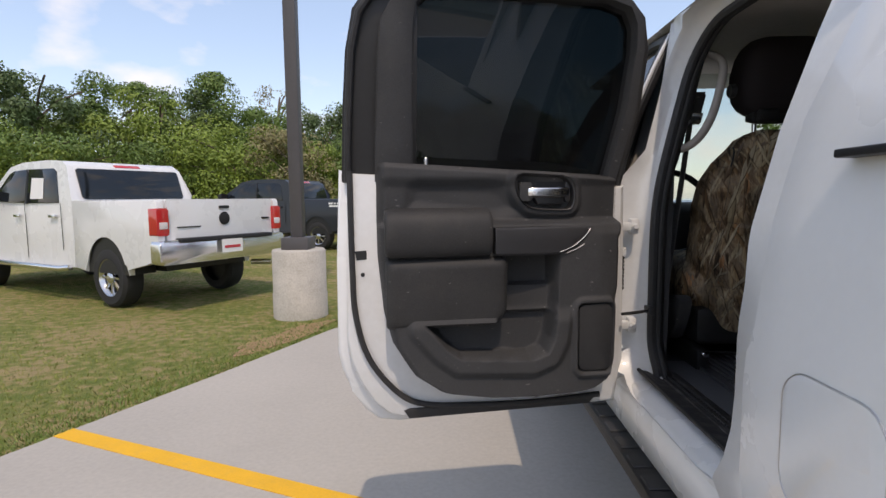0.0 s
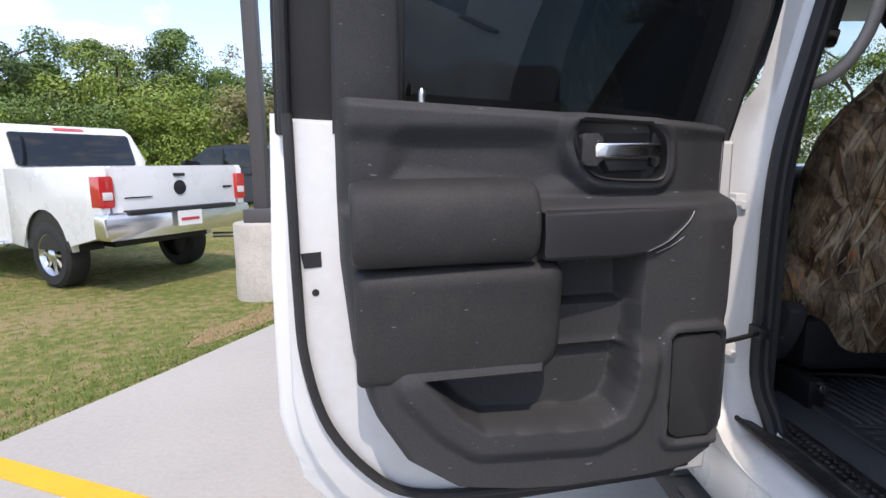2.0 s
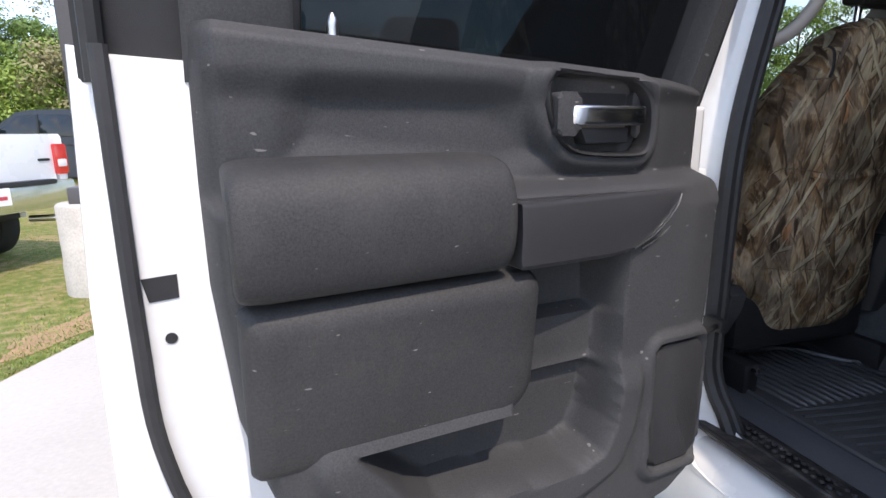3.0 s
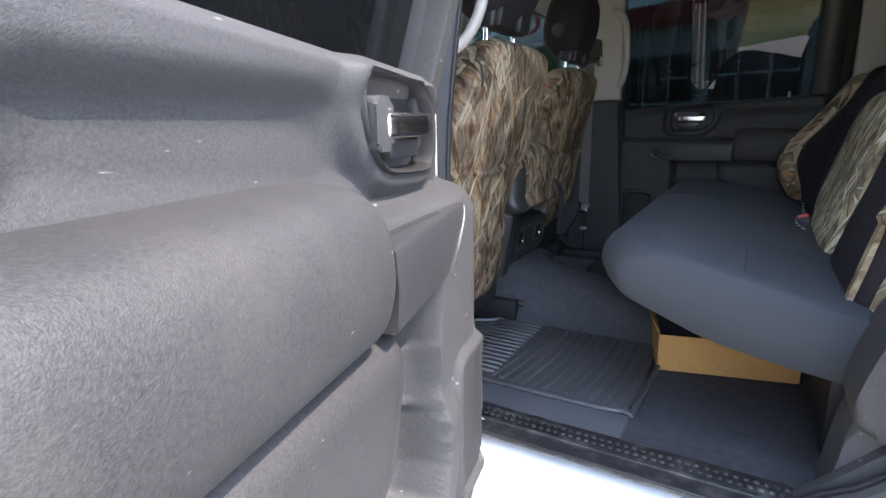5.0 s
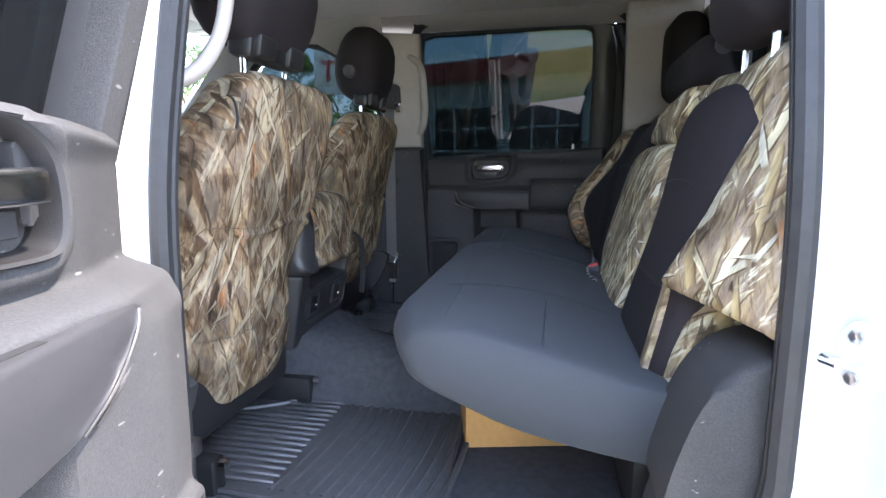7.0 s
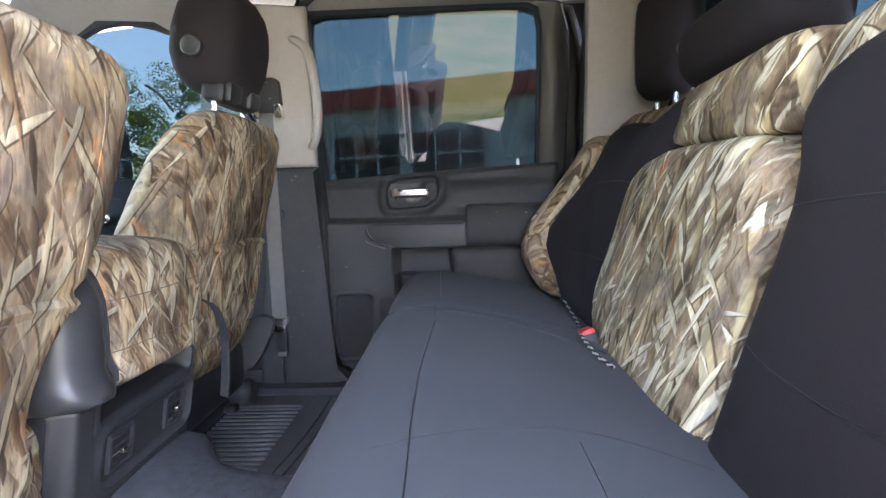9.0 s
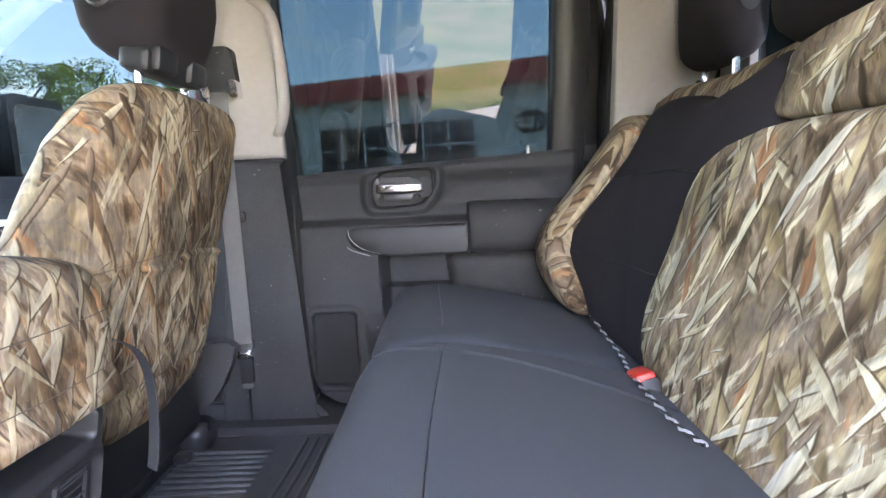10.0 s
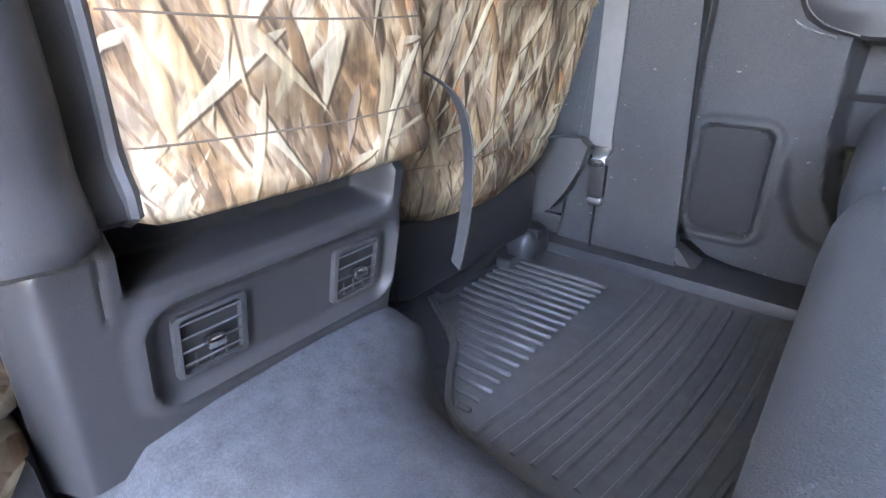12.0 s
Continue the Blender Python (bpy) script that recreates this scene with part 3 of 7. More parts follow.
def round_opening(profile, flip):
    """A profile of (away from the opening, towards the outside) swept round the door opening."""
    line = OPEN_SHUT if flip else OPEN
    n, loops = len(line), []
    for i, (y, z) in enumerate(line):
        a, b = Vector(line[i - 1]), Vector(line[(i + 1) % n])
        t = (b - a).normalized()
        out = Vector((t.y, -t.x))
        low = out.y < -0.75
        row = [(max(seal_x(z) - min(side_, 0.095 if low else 0.062 + 0.6 * max(0.0, 1.60 - z) if out.x > 0.6 else 1), skin_x(z) + 0.003), min(y + out.x * o * hold(o, y, z), 0.088 + 0.4 * max(0.0, 1.56 - z)), min(max(z + out.y * o * hold(o, y, z), 0.85), 2.05 if flip else 1.985)) for o, side_ in profile]
        loops.append([mirror(p) if flip else p for p in row])
    loops.append(loops[0])
    own = rings(loops, closed=False, caps=False)
    bmesh.ops.remove_doubles(own, verts=own.verts, dist=1e-6)
    return own


JAMB = [(0.004, 0.0), (0.012, 0.012), (0.032, 0.022), (0.038, 0.048), (0.042, 0.060), (0.045, 0.11), (0.046, 0.160), (0.054, 0.173), (0.16, 0.172)]
for flip in (False, True):
    # the far jamb is white too; its black stands for shade behind the shut door
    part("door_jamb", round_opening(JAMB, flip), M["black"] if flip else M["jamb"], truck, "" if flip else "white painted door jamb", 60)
    part("inner_garnish", round_opening([(0.002, -0.012), (0.012, -0.03), (0.03, -0.045), (0.06, -0.05)], flip), M["trim"], truck, "", 60)
    ring = [(seal_x(z) - 0.004, y, z - (0 if flip else 0.034 * (1 - step(0.899, 0.925, z)))) for y, z in (OPEN_SHUT if flip else OPEN)]
    part("door_seal", tube([mirror(p) if flip else p for p in ring], 0.014, 8, True), M["rubber"], truck, "black rubber door seal")
    ring = [(seal_x(z) + 0.016, y, z - (0 if flip else 0.034 * (1 - step(0.899, 0.925, z)))) for y, z in (OPEN_SHUT if flip else OPEN)]
    part("door_seal", tube([mirror(p) if flip else p for p in ring], 0.010, 8, True), M["rubber"], truck)

# side skin behind the door, cab corner and bed
def skin(y0, y1, z0, z1, flip, steps=24, cols=8, front=None):
    loops = []
    for i in range(steps + 1):
        z = z0 + (z1 - z0) * i / steps
        row = []
        for k in range(cols + 1):
            ya = front(z) if front else y0
            y = ya + (y1 - ya) * k / cols
            inset = 0.012 * (1 - min(1, (ya - y) / 0.05)) ** 2
            row.append((skin_x(z) + inset, y, z))
        loops.append([mirror(p) if flip else p for p in row])
    return rings(loops, closed=False, caps=False)


for flip in (False, True):
    part("cab_corner", skin(-0.768, -1.25, 0.86, 2.06, flip, front=lambda z: -0.768 - 0.2 * max(0.0, z - 1.56)), M["white"], truck, "white glossy cab corner", 60)
    part("bed_side", skin(-1.26, -3.3, 0.6, 1.5, flip), M["white"], truck, "", 60)
    # rocker under the door
    loops = []
    for y in np.linspace(1.5, -0.80, 12):
        row = [(-0.80, y, 0.89), (-0.88, y, 0.885), (-0.922, y, 0.87), (-0.934, y, 0.85), (-0.938, y, 0.80), (-0.93, y, 0.72), (-0.88, y, 0.66), (-0.80, y, 0.64)]
        loops.append([mirror(p) if flip else p for p in row])
    part("rocker_panel", rings(loops, closed=False, caps=False), M["white"], truck, "white painted sill under the door", 60)
    # roof rail over the door
    loops = []
    for y in np.linspace(1.1, -1.25, 14):
        row = [(seal_x(1.95) - 0.02, y, 1.985), (-0.80, y, 1.99), (-0.775, y, 2.01), (-0.70, y, 2.045), (-0.5, y, 2.085), (MID, y, 2.10)]
        loops.append([mirror((p[0], p[1], max(p[2], 2.042))) if flip else p for p in row])
    part("roof_panel", rings(loops, closed=False, caps=False), M["white"], truck, "", 60)

# front door of the open side: only its rear edge shows
part("front_door_skin", plate([(0.125, 0.83), (0.125, 1.52), (1.25, 1.52), (1.25, 0.83)], lambda a, b, d: (skin_x(b) + d, a, b), 0.04, 0.0, 0.012), M["white"], truck)
part("window_frame", tube([(skin_x(z) + 0.02, y, z) for y, z in ((0.135, 1.5), (0.13, 1.7), (0.11, 1.86), (0.14, 1.95), (0.30, 1.975), (0.62, 1.965), (0.85, 1.85), (1.2, 1.55))], 0.02, 8), M["black"], truck)
part("window_glass", plate([(0.14, 1.5), (0.13, 1.7), (0.12, 1.9), (0.2, 1.96), (0.62, 1.96), (1.2, 1.5)], lambda a, b, d: (skin_x(b) + 0.02 + d, a, b), 0.004, 0.0), M["clear"], truck)

part("door_edge", tube([(skin_x(z) + 0.004, y, z) for y, z in ((0.118, 1.50), (0.113, 1.70), (0.095, 1.86), (0.11, 1.955))], 0.006, 6), M["white"], truck)

# slit and fuel flap behind the door
part("body_slit", box(-1.0, -0.955, -1.24, -0.945, 1.497, 1.508, 0.003), M["black"], truck, "narrow black slot in the body side")
flap = [(skin_x(z) - 0.001, y, z) for y, z in rrect(-1.085, -0.904, 1.035, 1.222, 0.045, 6)]
part("fuel_flap_gap", tube(flap, 0.0008, 6, True), M["steel"], truck)
part("fuel_flap", plate(rrect(-1.083, -0.906, 1.037, 1.220, 0.043, 6), lambda a, b, d: (skin_x(b) - d, a, b), 0.0, 0.0012, 0.0005), M["white"], truck, "white fuel filler flap")

# striker on the rear jamb
SM = Matrix(((-0.88, -0.48, 0, -0.893), (-0.48, 0.88, 0, -0.752), (0, 0, 1, 1.30), (0, 0, 0, 1)))
strike = part("door_striker", plate([(0.019 * math.cos(w), 0.036 * math.sin(w)) for w in np.linspace(0, 2 * math.pi, 24, endpoint=False)], lambda a, b, d_: SM @ Vector((a, d_, b)), 0.0, 0.005, 0.002), M["jamb"], truck, "white painted striker plate")
for z in (-0.021, 0.021):
    part("striker_bolt", plate([(0.007 * math.cos(w), z + 0.007 * math.sin(w)) for w in np.linspace(0, 2 * math.pi, 6, endpoint=False)], lambda a, b, d_: SM @ Vector((a, d_, b)), 0.004, 0.009, 0.001), M["steel"], strike)
part("striker_loop", tube([SM @ Vector(p) for p in ((-0.012, 0.0, 0.0), (-0.012, 0.030, 0.0), (-0.007, 0.038, 0.0), (0.007, 0.038, 0.0), (0.012, 0.030, 0.0), (0.012, 0.0, 0.0))], 0.0045, 8), M["chrome"], strike, "chrome striker loop")

# running board with tread blocks
board = part("running_board", box(-0.985, -0.80, -0.75, 1.4, 0.655, 0.70, 0.015), M["black"], truck, "black ribbed plastic running board")
for k in range(16):
    y = -0.62 + k * 0.115
    part("tread", box(-0.975, -0.895, y - 0.035, y + 0.035, 0.698, 0.706, 0.003, 1), M["rubber"], board)

# floor, rear wall, roof lining
part("floor_pan", box(-0.80, 0.74, -0.95, 1.5, 0.80, 0.862, 0.004, 1), M["carpet"], truck, "dark grey cabin carpet")
part("headliner", box(-0.70, 0.64, -0.96, 1.35, 2.03, 2.055, 0.01), M["liner"], truck, "grey-beige cloth headliner")
bm = box(-0.88, 0.82, -0.96, -0.93, 0.85, 1.50, 0.004)
box(-0.88, -0.58, -0.96, -0.93, 1.50, 2.0, 0.004, bm=bm), box(0.52, 0.82, -0.96, -0.93, 1.50, 2.0, 0.004, bm=bm), box(-0.6, 0.54, -0.96, -0.93, 1.93, 2.0, 0.004, bm=bm)
part("rear_cab_wall", bm, M["pillar"], truck, "taupe trim round the rear window")
rw = part("rear_window", box(-0.59, 0.53, -0.952, -0.947, 1.49, 1.94, 0), M["tint"], truck)
rw.visible_shadow = False

def smooth_outline(points, each=3):
    return [(p.x, p.y) for p in smooth_path([(a, b, 0) for a, b in points], True, each)]


# ---- rear doors ----
# door space: s from the hinge rearwards, d towards the cabin, z up
NEAR = lambda s, z, d: (-0.90 - 0.984 * s + 0.176 * d, -0.10 - 0.176 * s - 0.984 * d, z)


def FAR(s, z, d):
    """The shut door: its lower front reaches further forward than the open one shows."""
    ahead = max(0.055 * (1 - step(0.15, 0.46, s)) * (1 - step(1.30, 1.42, z)), 0.06 * (1 - step(0.10, 0.20, s)))
    return (0.76 - d, 0.122 - s + ahead, z)


PANEL = [(0.072, 1.5521), (0.076, 1.37), (0.092, 1.335), (0.091, 1.288), (0.095, 1.12), (0.103, 0.992), (0.122, 0.931), (0.160, 0.906), (0.207, 0.896), (0.346, 0.889), (0.481, 0.896), (0.611, 0.916), (0.686, 0.968), (0.734, 1.048), (0.757, 1.137), (0.772, 1.297), (0.773, 1.40), (0.771, 1.5521)]


def inside(poly, s, z):
    """Signed distance to a polygon, negative within."""
    best, odd = np.full(s.shape, 9.0), np.zeros(s.shape, bool)
    for (a, b), (c, e_) in zip(poly, poly[1:] + poly[:1]):
        t = np.clip(((s - a) * (c - a) + (z - b) * (e_ - b)) / ((c - a) ** 2 + (e_ - b) ** 2 + 1e-12), 0, 1)
        best = np.minimum(best, np.hypot(s - a - t * (c - a), z - b - t * (e_ - b)))
        if b != e_:
            odd ^= ((b > z) != (e_ > z)) & (s < (c - a) * (z - b) / (e_ - b) + a)
    return np.where(odd, -best, best)


POCKET = [(0.655, 1.108), (0.600, 1.045), (0.560, 1.016), (0.36, 1.004), (0.318, 1.02), (0.300, 1.06), (0.286, 1.16), (0.283, 1.30), (0.43, 1.30), (0.46, 1.108)]
SCOOP = [(0.70, 1.43), (0.695, 1.478), (0.67, 1.496), (0.47, 1.492), (0.43, 1.478), (0.385, 1.42), (0.45, 1.40)]


BEZEL = [(p.x, p.y) for p in smooth_path([(0.3980, 1.5013, 0), (0.3893, 1.5171, 0), (0.3649, 1.5190, 0), (0.2779, 1.5153, 0), (0.2501, 1.5069, 0), (0.2310, 1.4846, 0), (0.2284, 1.4455, 0), (0.2362, 1.4232, 0), (0.2605, 1.4176, 0), (0.3301, 1.4204, 0), (0.3649, 1.4288, 0), (0.3876, 1.4530, 0), (0.3971, 1.4781, 0)], True, 3)]


def panel_depth(s, z, curl=1.0):
    d = -0.004 + 0 * s
    d -= 0.042 * step(1.375, 1.395, z)
    d += 0.010 * step(1.48, 1.515, z)
    d -= 0.013 * (1 - step(-0.028, 0.02, inside(SCOOP, s, z)))
    # the front edge curls back to the hinge
    d -= curl * 0.040 * (1 - step(0.06, 0.22, s)) * step(1.345, 1.385, z)
    d -= curl * 0.016 * (1 - step(0.085, 0.17, s)) * step(1.13, 1.20, z) * (1 - step(1.345, 1.385, z))
    d -= curl * 0.045 * (1 - step(0.075, 0.13, s)) * (1 - step(1.13, 1.20, z))
    pocket = inside(POCKET, s, z)
    d += 0.016 * (1 - step(0.035, 0.062, pocket)) * (1 - step(1.10, 1.15, z))
    deep = 0.078 - 0.030 * step(1.12, 1.135, z) * (1 - step(0.43, 0.45, s)) + 0.03 * step(1.205, 1.215, z)
    d -= deep * (1 - step(-0.013, 0.005, pocket))
    # raised rim round the speaker
    sp = inside(rrect(0.112, 0.232, 0.947, 1.162, 0.025), s, z)
    d += 0.010 * (1 - step(0.002, 0.012, sp)) - 0.017 * (1 - step(-0.011, -0.004, sp))
    # swelling round the release lever
    bez = inside(BEZEL, s, z)
    d += 0.014 * (1 - step(0.010, 0.03, bez)) - 0.026 * (1 - step(-0.006, 0.002, bez))
    return d


def door_panel(place, curl=1.0):
    z_rows = np.concatenate([np.linspace(0.8895, 0.91, 6), np.linspace(0.914, 1.552, 148)])
    own = bmesh.new()
    grid = []
    for z in z_rows:
        xs = []
        for (a, b), (c, e_) in zip(PANEL, PANEL[1:] + PANEL[:1]):
            if b != e_ and min(b, e_) <= z <= max(b, e_):
                xs.append(a + (c - a) * (z - b) / (e_ - b))
        lo, hi = min(xs), max(xs)
        ss = np.linspace(lo, hi, 150)
        top = np.interp(ss, [0.072, 0.762], [1.511, 1.552])
        zz = np.full(150, z) if z < 1.40 else 1.40 + (z - 1.40) * (top - 1.40) / 0.152
        dd = panel_depth(ss, zz, curl)
        rim = np.minimum(np.minimum(ss - lo, hi - ss), 0.02)
        dd -= 0.014 * (1 - step(0.0, 0.012, rim))
        dd -= 0.012 * (1 - step(0.0, 0.012, top - zz))
        grid.append([own.verts.new((float(s), float(z_), float(q))) for s, z_, q in zip(ss, zz, dd)])
    for r0, r1 in zip(grid, grid[1:]):
        for i in range(149):
            own.faces.new((r0[i], r0[i + 1], r1[i + 1], r1[i]))
    rim = [e_ for e_ in own.edges if e_.is_boundary]
    made = bmesh.ops.extrude_edge_only(own, edges=rim)
    for v in made["geom"]:
        if isinstance(v, bmesh.types.BMVert):
            v.co.z = -0.088
            v.co.x += 0.010 if v.co.x > 0.6 else 0.004
            if v.co.y < 0.95:
                v.co.y -= 0.012
    for v in own.verts:
        v.co = Vector(place(v.co.x, v.co.y, v.co.z))
    return own


def rear_door(place, label, near):
    flatp = lambda pts, d0, d1, bev=0.0: plate(pts, place, d0, d1, bev)
    outer = [(0.03, 1.49), (0.03, 0.95), (0.05, 0.812), (0.73, 0.798), (0.785, 0.808), (0.825, 0.84), (0.862, 0.90), (0.888, 0.962), (0.899, 1.02), (0.895, 1.28), (0.884, 1.535)]
    door = part("rear_door", flatp(outer, -0.175, -0.12, 0.012), M["white"], truck, label, 50)
    inner = [(0.05, 1.485), (0.055, 0.95), (0.07, 0.828), (0.70, 0.818), (0.755, 0.832), (0.80, 0.872), (0.838, 0.935), (0.862, 0.998), (0.872, 1.06), (0.868, 1.28), (0.860, 1.525)]
    # black on the far side puts the shut gap's shade into the colour
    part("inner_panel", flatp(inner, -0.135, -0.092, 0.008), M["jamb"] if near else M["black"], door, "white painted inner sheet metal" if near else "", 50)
    part("trim_panel", door_panel(place, 1.0 if near else 0.25), M["trim"], door, "charcoal grained plastic trim panel", 50)
    # weather strip round the inner panel
    strip = smooth_path([(0.853, 1.53, 0), (0.853, 1.40, 0), (0.852, 1.258, 0), (0.846, 1.13, 0), (0.812, 1.005, 0), (0.735, 0.903, 0), (0.655, 0.861, 0), (0.5, 0.848, 0), (0.3, 0.845, 0), (0.12, 0.855, 0)], False, 5)
    part("weather_strip", tube([place(p[0], p[1], -0.083) for p in strip], 0.0085, 8), M["rubber"], door, "black rubber weather strip")
    part("bottom_strip", flatp([(0.135, 0.842), (0.15, 0.826), (0.70, 0.818), (0.715, 0.842), (0.70, 0.848), (0.15, 0.851)], -0.094, -0.086, 0.003), M["rubber"], door)
    # upper arm pad, grip, lower pad: padded forms
    def pad(name, outline, back, front, r, material, tag="", tuck=0.0):
        loops = []
        c = Vector((sum(p[0] for p in outline) / len(outline), sum(p[1] for p in outline) / len(outline)))
        for dd, inset in ((back, 0.0), (front - r, 0.0), (front - r * 0.6, r * 0.12), (front - r * 0.25, r * 0.38), (front - r * 0.05, r * 0.75), (front, r * 1.2)):
            ring = []
            for a, b in outline:
                v = Vector((a, b)) - c
                w = Vector((a, b)) - Vector((math.copysign(min(inset, abs(v.x)), v.x), math.copysign(min(inset, abs(v.y)), v.y)))
                lean = -tuck * max(0.0, (c.y - b)) * (1 if dd > back else 0)
                ring.append(place(w.x, w.y, dd + lean))
            loops.append(ring)
        return part(name, rings(loops), material, door, tag, 55)

    arm = smooth_path([(-0.05, 1.428, 0), (-0.03, 1.428, 0), (0.0, 1.424, 0), (0.020, 1.414, 0), (0.033, 1.394, 0), (0.038, 1.365, 0), (0.036, 1.335, 0), (0.028, 1.312, 0), (0.012, 1.300, 0), (-0.03, 1.299, 0)], False, 3)
    loops = []
    for s_, k in ((0.480, 0.88), (0.482, 0.94), (0.487, 0.98), (0.495, 1.0), (0.56, 1.0), (0.65, 1.0), (0.738, 1.0), (0.754, 0.975), (0.762, 0.93), (0.765, 0.85)):
        loops.append([place(s_, 1.36 + (p.y - 1.36) * k, (p.x if p.x < 0 else p.x * k) + 0.04 * (s_ - 0.48)) for p in arm])
    part("armrest", rings(loops), M["pad"], door, "dusty padded armrest", 60)
    pad("lower_pad", rrect(0.432, 0.764, 1.10, 1.294, (0.012, 0.02, 0.05, 0.012), 5), -0.02, 0.026, 0.024, M["pad"], "padded lower bolster", 0.22)
    # the grip tapers forward into the panel
    face = lambda s_: float(np.interp(s_, [0.14, 0.20, 0.35, 0.47], [-0.03, -0.002, 0.016, 0.032]))
    loops = []
    for s_, lo in ((0.473, 1.308), (0.471, 1.302), (0.466, 1.299), (0.40, 1.297), (0.33, 1.295), (0.29, 1.297), (0.25, 1.308), (0.22, 1.324), (0.195, 1.345), (0.183, 1.362)):
        f, e_ = face(s_), 0.006 if 0.19 < s_ < 0.47 else 0.003
        top = 1.374
        loops.append([place(s_, z_, d_) for z_, d_ in ((top, -0.05), (top, f - e_), (top - e_ * 0.4, f - e_ * 0.3), (top - e_, f), ((top + lo) / 2, f + 0.002), (lo + e_, f), (lo, f - e_), (lo, -0.05))])
    part("pull_handle", rings(loops), M["gloss"], door, "charcoal grip with a window switch", 40)
    part("grip_cup", flatp([(0.30, 1.3735), (0.455, 1.3735), (0.455, 1.3748), (0.30, 1.3748)], -0.035, 0.004), M["rubber"], door)
    part("window_switch", flatp([(0.215, 1.3735), (0.275, 1.3735), (0.27, 1.3785), (0.22, 1.3785)], -0.03, -0.010, 0.002), M["black"], door)
    for k in (0, 1):
        line = smooth_path([(0.285 - k * 0.022, 1.303 - k * 0.004, 0), (0.245 - k * 0.022, 1.318 - k * 0.004, 0), (0.21 - k * 0.02, 1.344 - k * 0.004, 0), (0.192 - k * 0.02, 1.366 - k * 0.002, 0)], False, 4)
        part("accent_line", tube([place(p[0], p[1], face(p[0]) + 0.0015 if k == 0 else face(p[0]) - 0.004) for p in line], 0.0011, 6), M["steel"], door, "thin silver accent line")
    part("speaker_grille", flatp(rrect(0.123, 0.221, 0.960, 1.150, 0.016), -0.016, -0.001, 0.007), M["grille"], door, "black perforated speaker grille")
    # release lever in its bezel
    own = rings([[place(a, b, d_) for a, b in [(0.310 + (a - 0.310) * k, 1.470 + (b - 1.470) * k) for a, b in BEZEL]] for k, d_ in ((1.05, -0.045), (1.03, -0.030), (1.0, -0.027), (0.95, -0.029), (0.92, -0.038), (0.91, -0.06))], caps=False)
    part("lever_bezel", own, M["black"], door)
    part("lever_bowl", flatp([(0.310 + (a - 0.310) * 0.93, 1.470 + (b - 1.470) * 0.93) for a, b in BEZEL], -0.07, -0.055), M["trim"], door)
    part("lever_pocket", flatp(rrect(0.256, 0.335, 1.480, 1.508, 0.008), -0.056, -0.053), M["black"], door)
    bar = [(0.42 * math.copysign(abs(math.cos(w)) ** 0.45, math.cos(w)), 0.5 * math.copysign(abs(math.sin(w)) ** 0.45, math.sin(w))) for w in np.linspace(0, 2 * math.pi, 24, endpoint=False)]
    lever = rings([[place(s_ + 0.10 * (q * 0.02), 1.4685 + p_ * 0.030 * h, -0.030 + k + q * 0.020 * h) for p_, q in bar] for s_, h, k in ((0.244, 0.80, -0.006), (0.2455, 0.94, -0.004), (0.249, 1.0, -0.002), (0.28, 1.0, 0.002), (0.34, 1.0, 0.003), (0.362, 1.0, 0.0), (0.3655, 0.95, -0.001), (0.367, 0.82, -0.002))])
    part("release_lever", lever, M["chrome"], door, "square chrome release lever")
    part("lever_mount", flatp(rrect(0.354, 0.390, 1.444, 1.496, 0.008), -0.06, -0.022, 0.006), M["trim"], door)
    part("lever_root", flatp([(0.265, 1.434), (0.335, 1.434), (0.345, 1.454), (0.265, 1.454)], -0.056, -0.034, 0.004), M["gloss"], door)
    part("lock_slide", flatp(rrect(0.236, 0.252, 1.440, 1.500, 0.006), -0.056, -0.044, 0.003), M["gloss"], door)
    # window frame leaning in, pane, lock pin
    lean = lambda z: 0.21 * (z - 1.53)
    up = lambda a, b, d_: place(a, b, d_ + lean(b))
    out_o = [(0.052, 1.44), (0.014, 1.70), (0.010, 1.86), (0.03, 1.95), (0.08, 1.995), (0.16, 2.005), (0.60, 2.012), (0.74, 2.005), (0.80, 1.985), (0.835, 1.94), (0.856, 1.84), (0.868, 1.69), (0.876, 1.50)]
    in_o = [(0.115, 1.46), (0.072, 1.70), (0.062, 1.86), (0.068, 1.92), (0.09, 1.96), (0.15, 1.978), (0.57, 1.984), (0.64, 1.978), (0.672, 1.95), (0.679, 1.90), (0.68, 1.80), (0.68, 1.69), (0.68, 1.50)]


    def frame_ring(name, o, i, d0, d1, material, tag=""):
        loops = [[up(a, b, d0) for a, b in o], [up(a, b, d1) for a, b in o], [up(a * 0.93 + c * 0.07, b * 0.93 + e_ * 0.07, d1 + 0.006) for (a, b), (c, e_) in zip(o, i)], [up(a * 0.07 + c * 0.93, b * 0.07 + e_ * 0.93, d1 + 0.006) for (a, b), (c, e_) in zip(o, i)], [up(a, b, d1) for a, b in i], [up(a, b, d0) for a, b in i], [up(a, b, d0) for a, b in o]]
        return part(name, rings(loops, closed=False, caps=False), material, door, tag, 50)

    if not near:
        out_o = [(0.04, 1.44), (0.035, 1.70), (0.03, 1.86), (0.03, 1.97), (0.045, 2.02), (0.10, 2.032), (0.60, 2.036), (0.74, 2.03), (0.81, 2.005), (0.835, 1.94), (0.856, 1.84), (0.868, 1.69), (0.876, 1.50)]
        in_o = [(0.088, 1.46), (0.082, 1.70), (0.076, 1.86), (0.078, 1.95), (0.085, 1.992), (0.12, 2.004), (0.57, 2.008), (0.67, 2.006), (0.70, 1.995), (0.71, 1.95), (0.712, 1.80), (0.712, 1.69), (0.712, 1.50)]
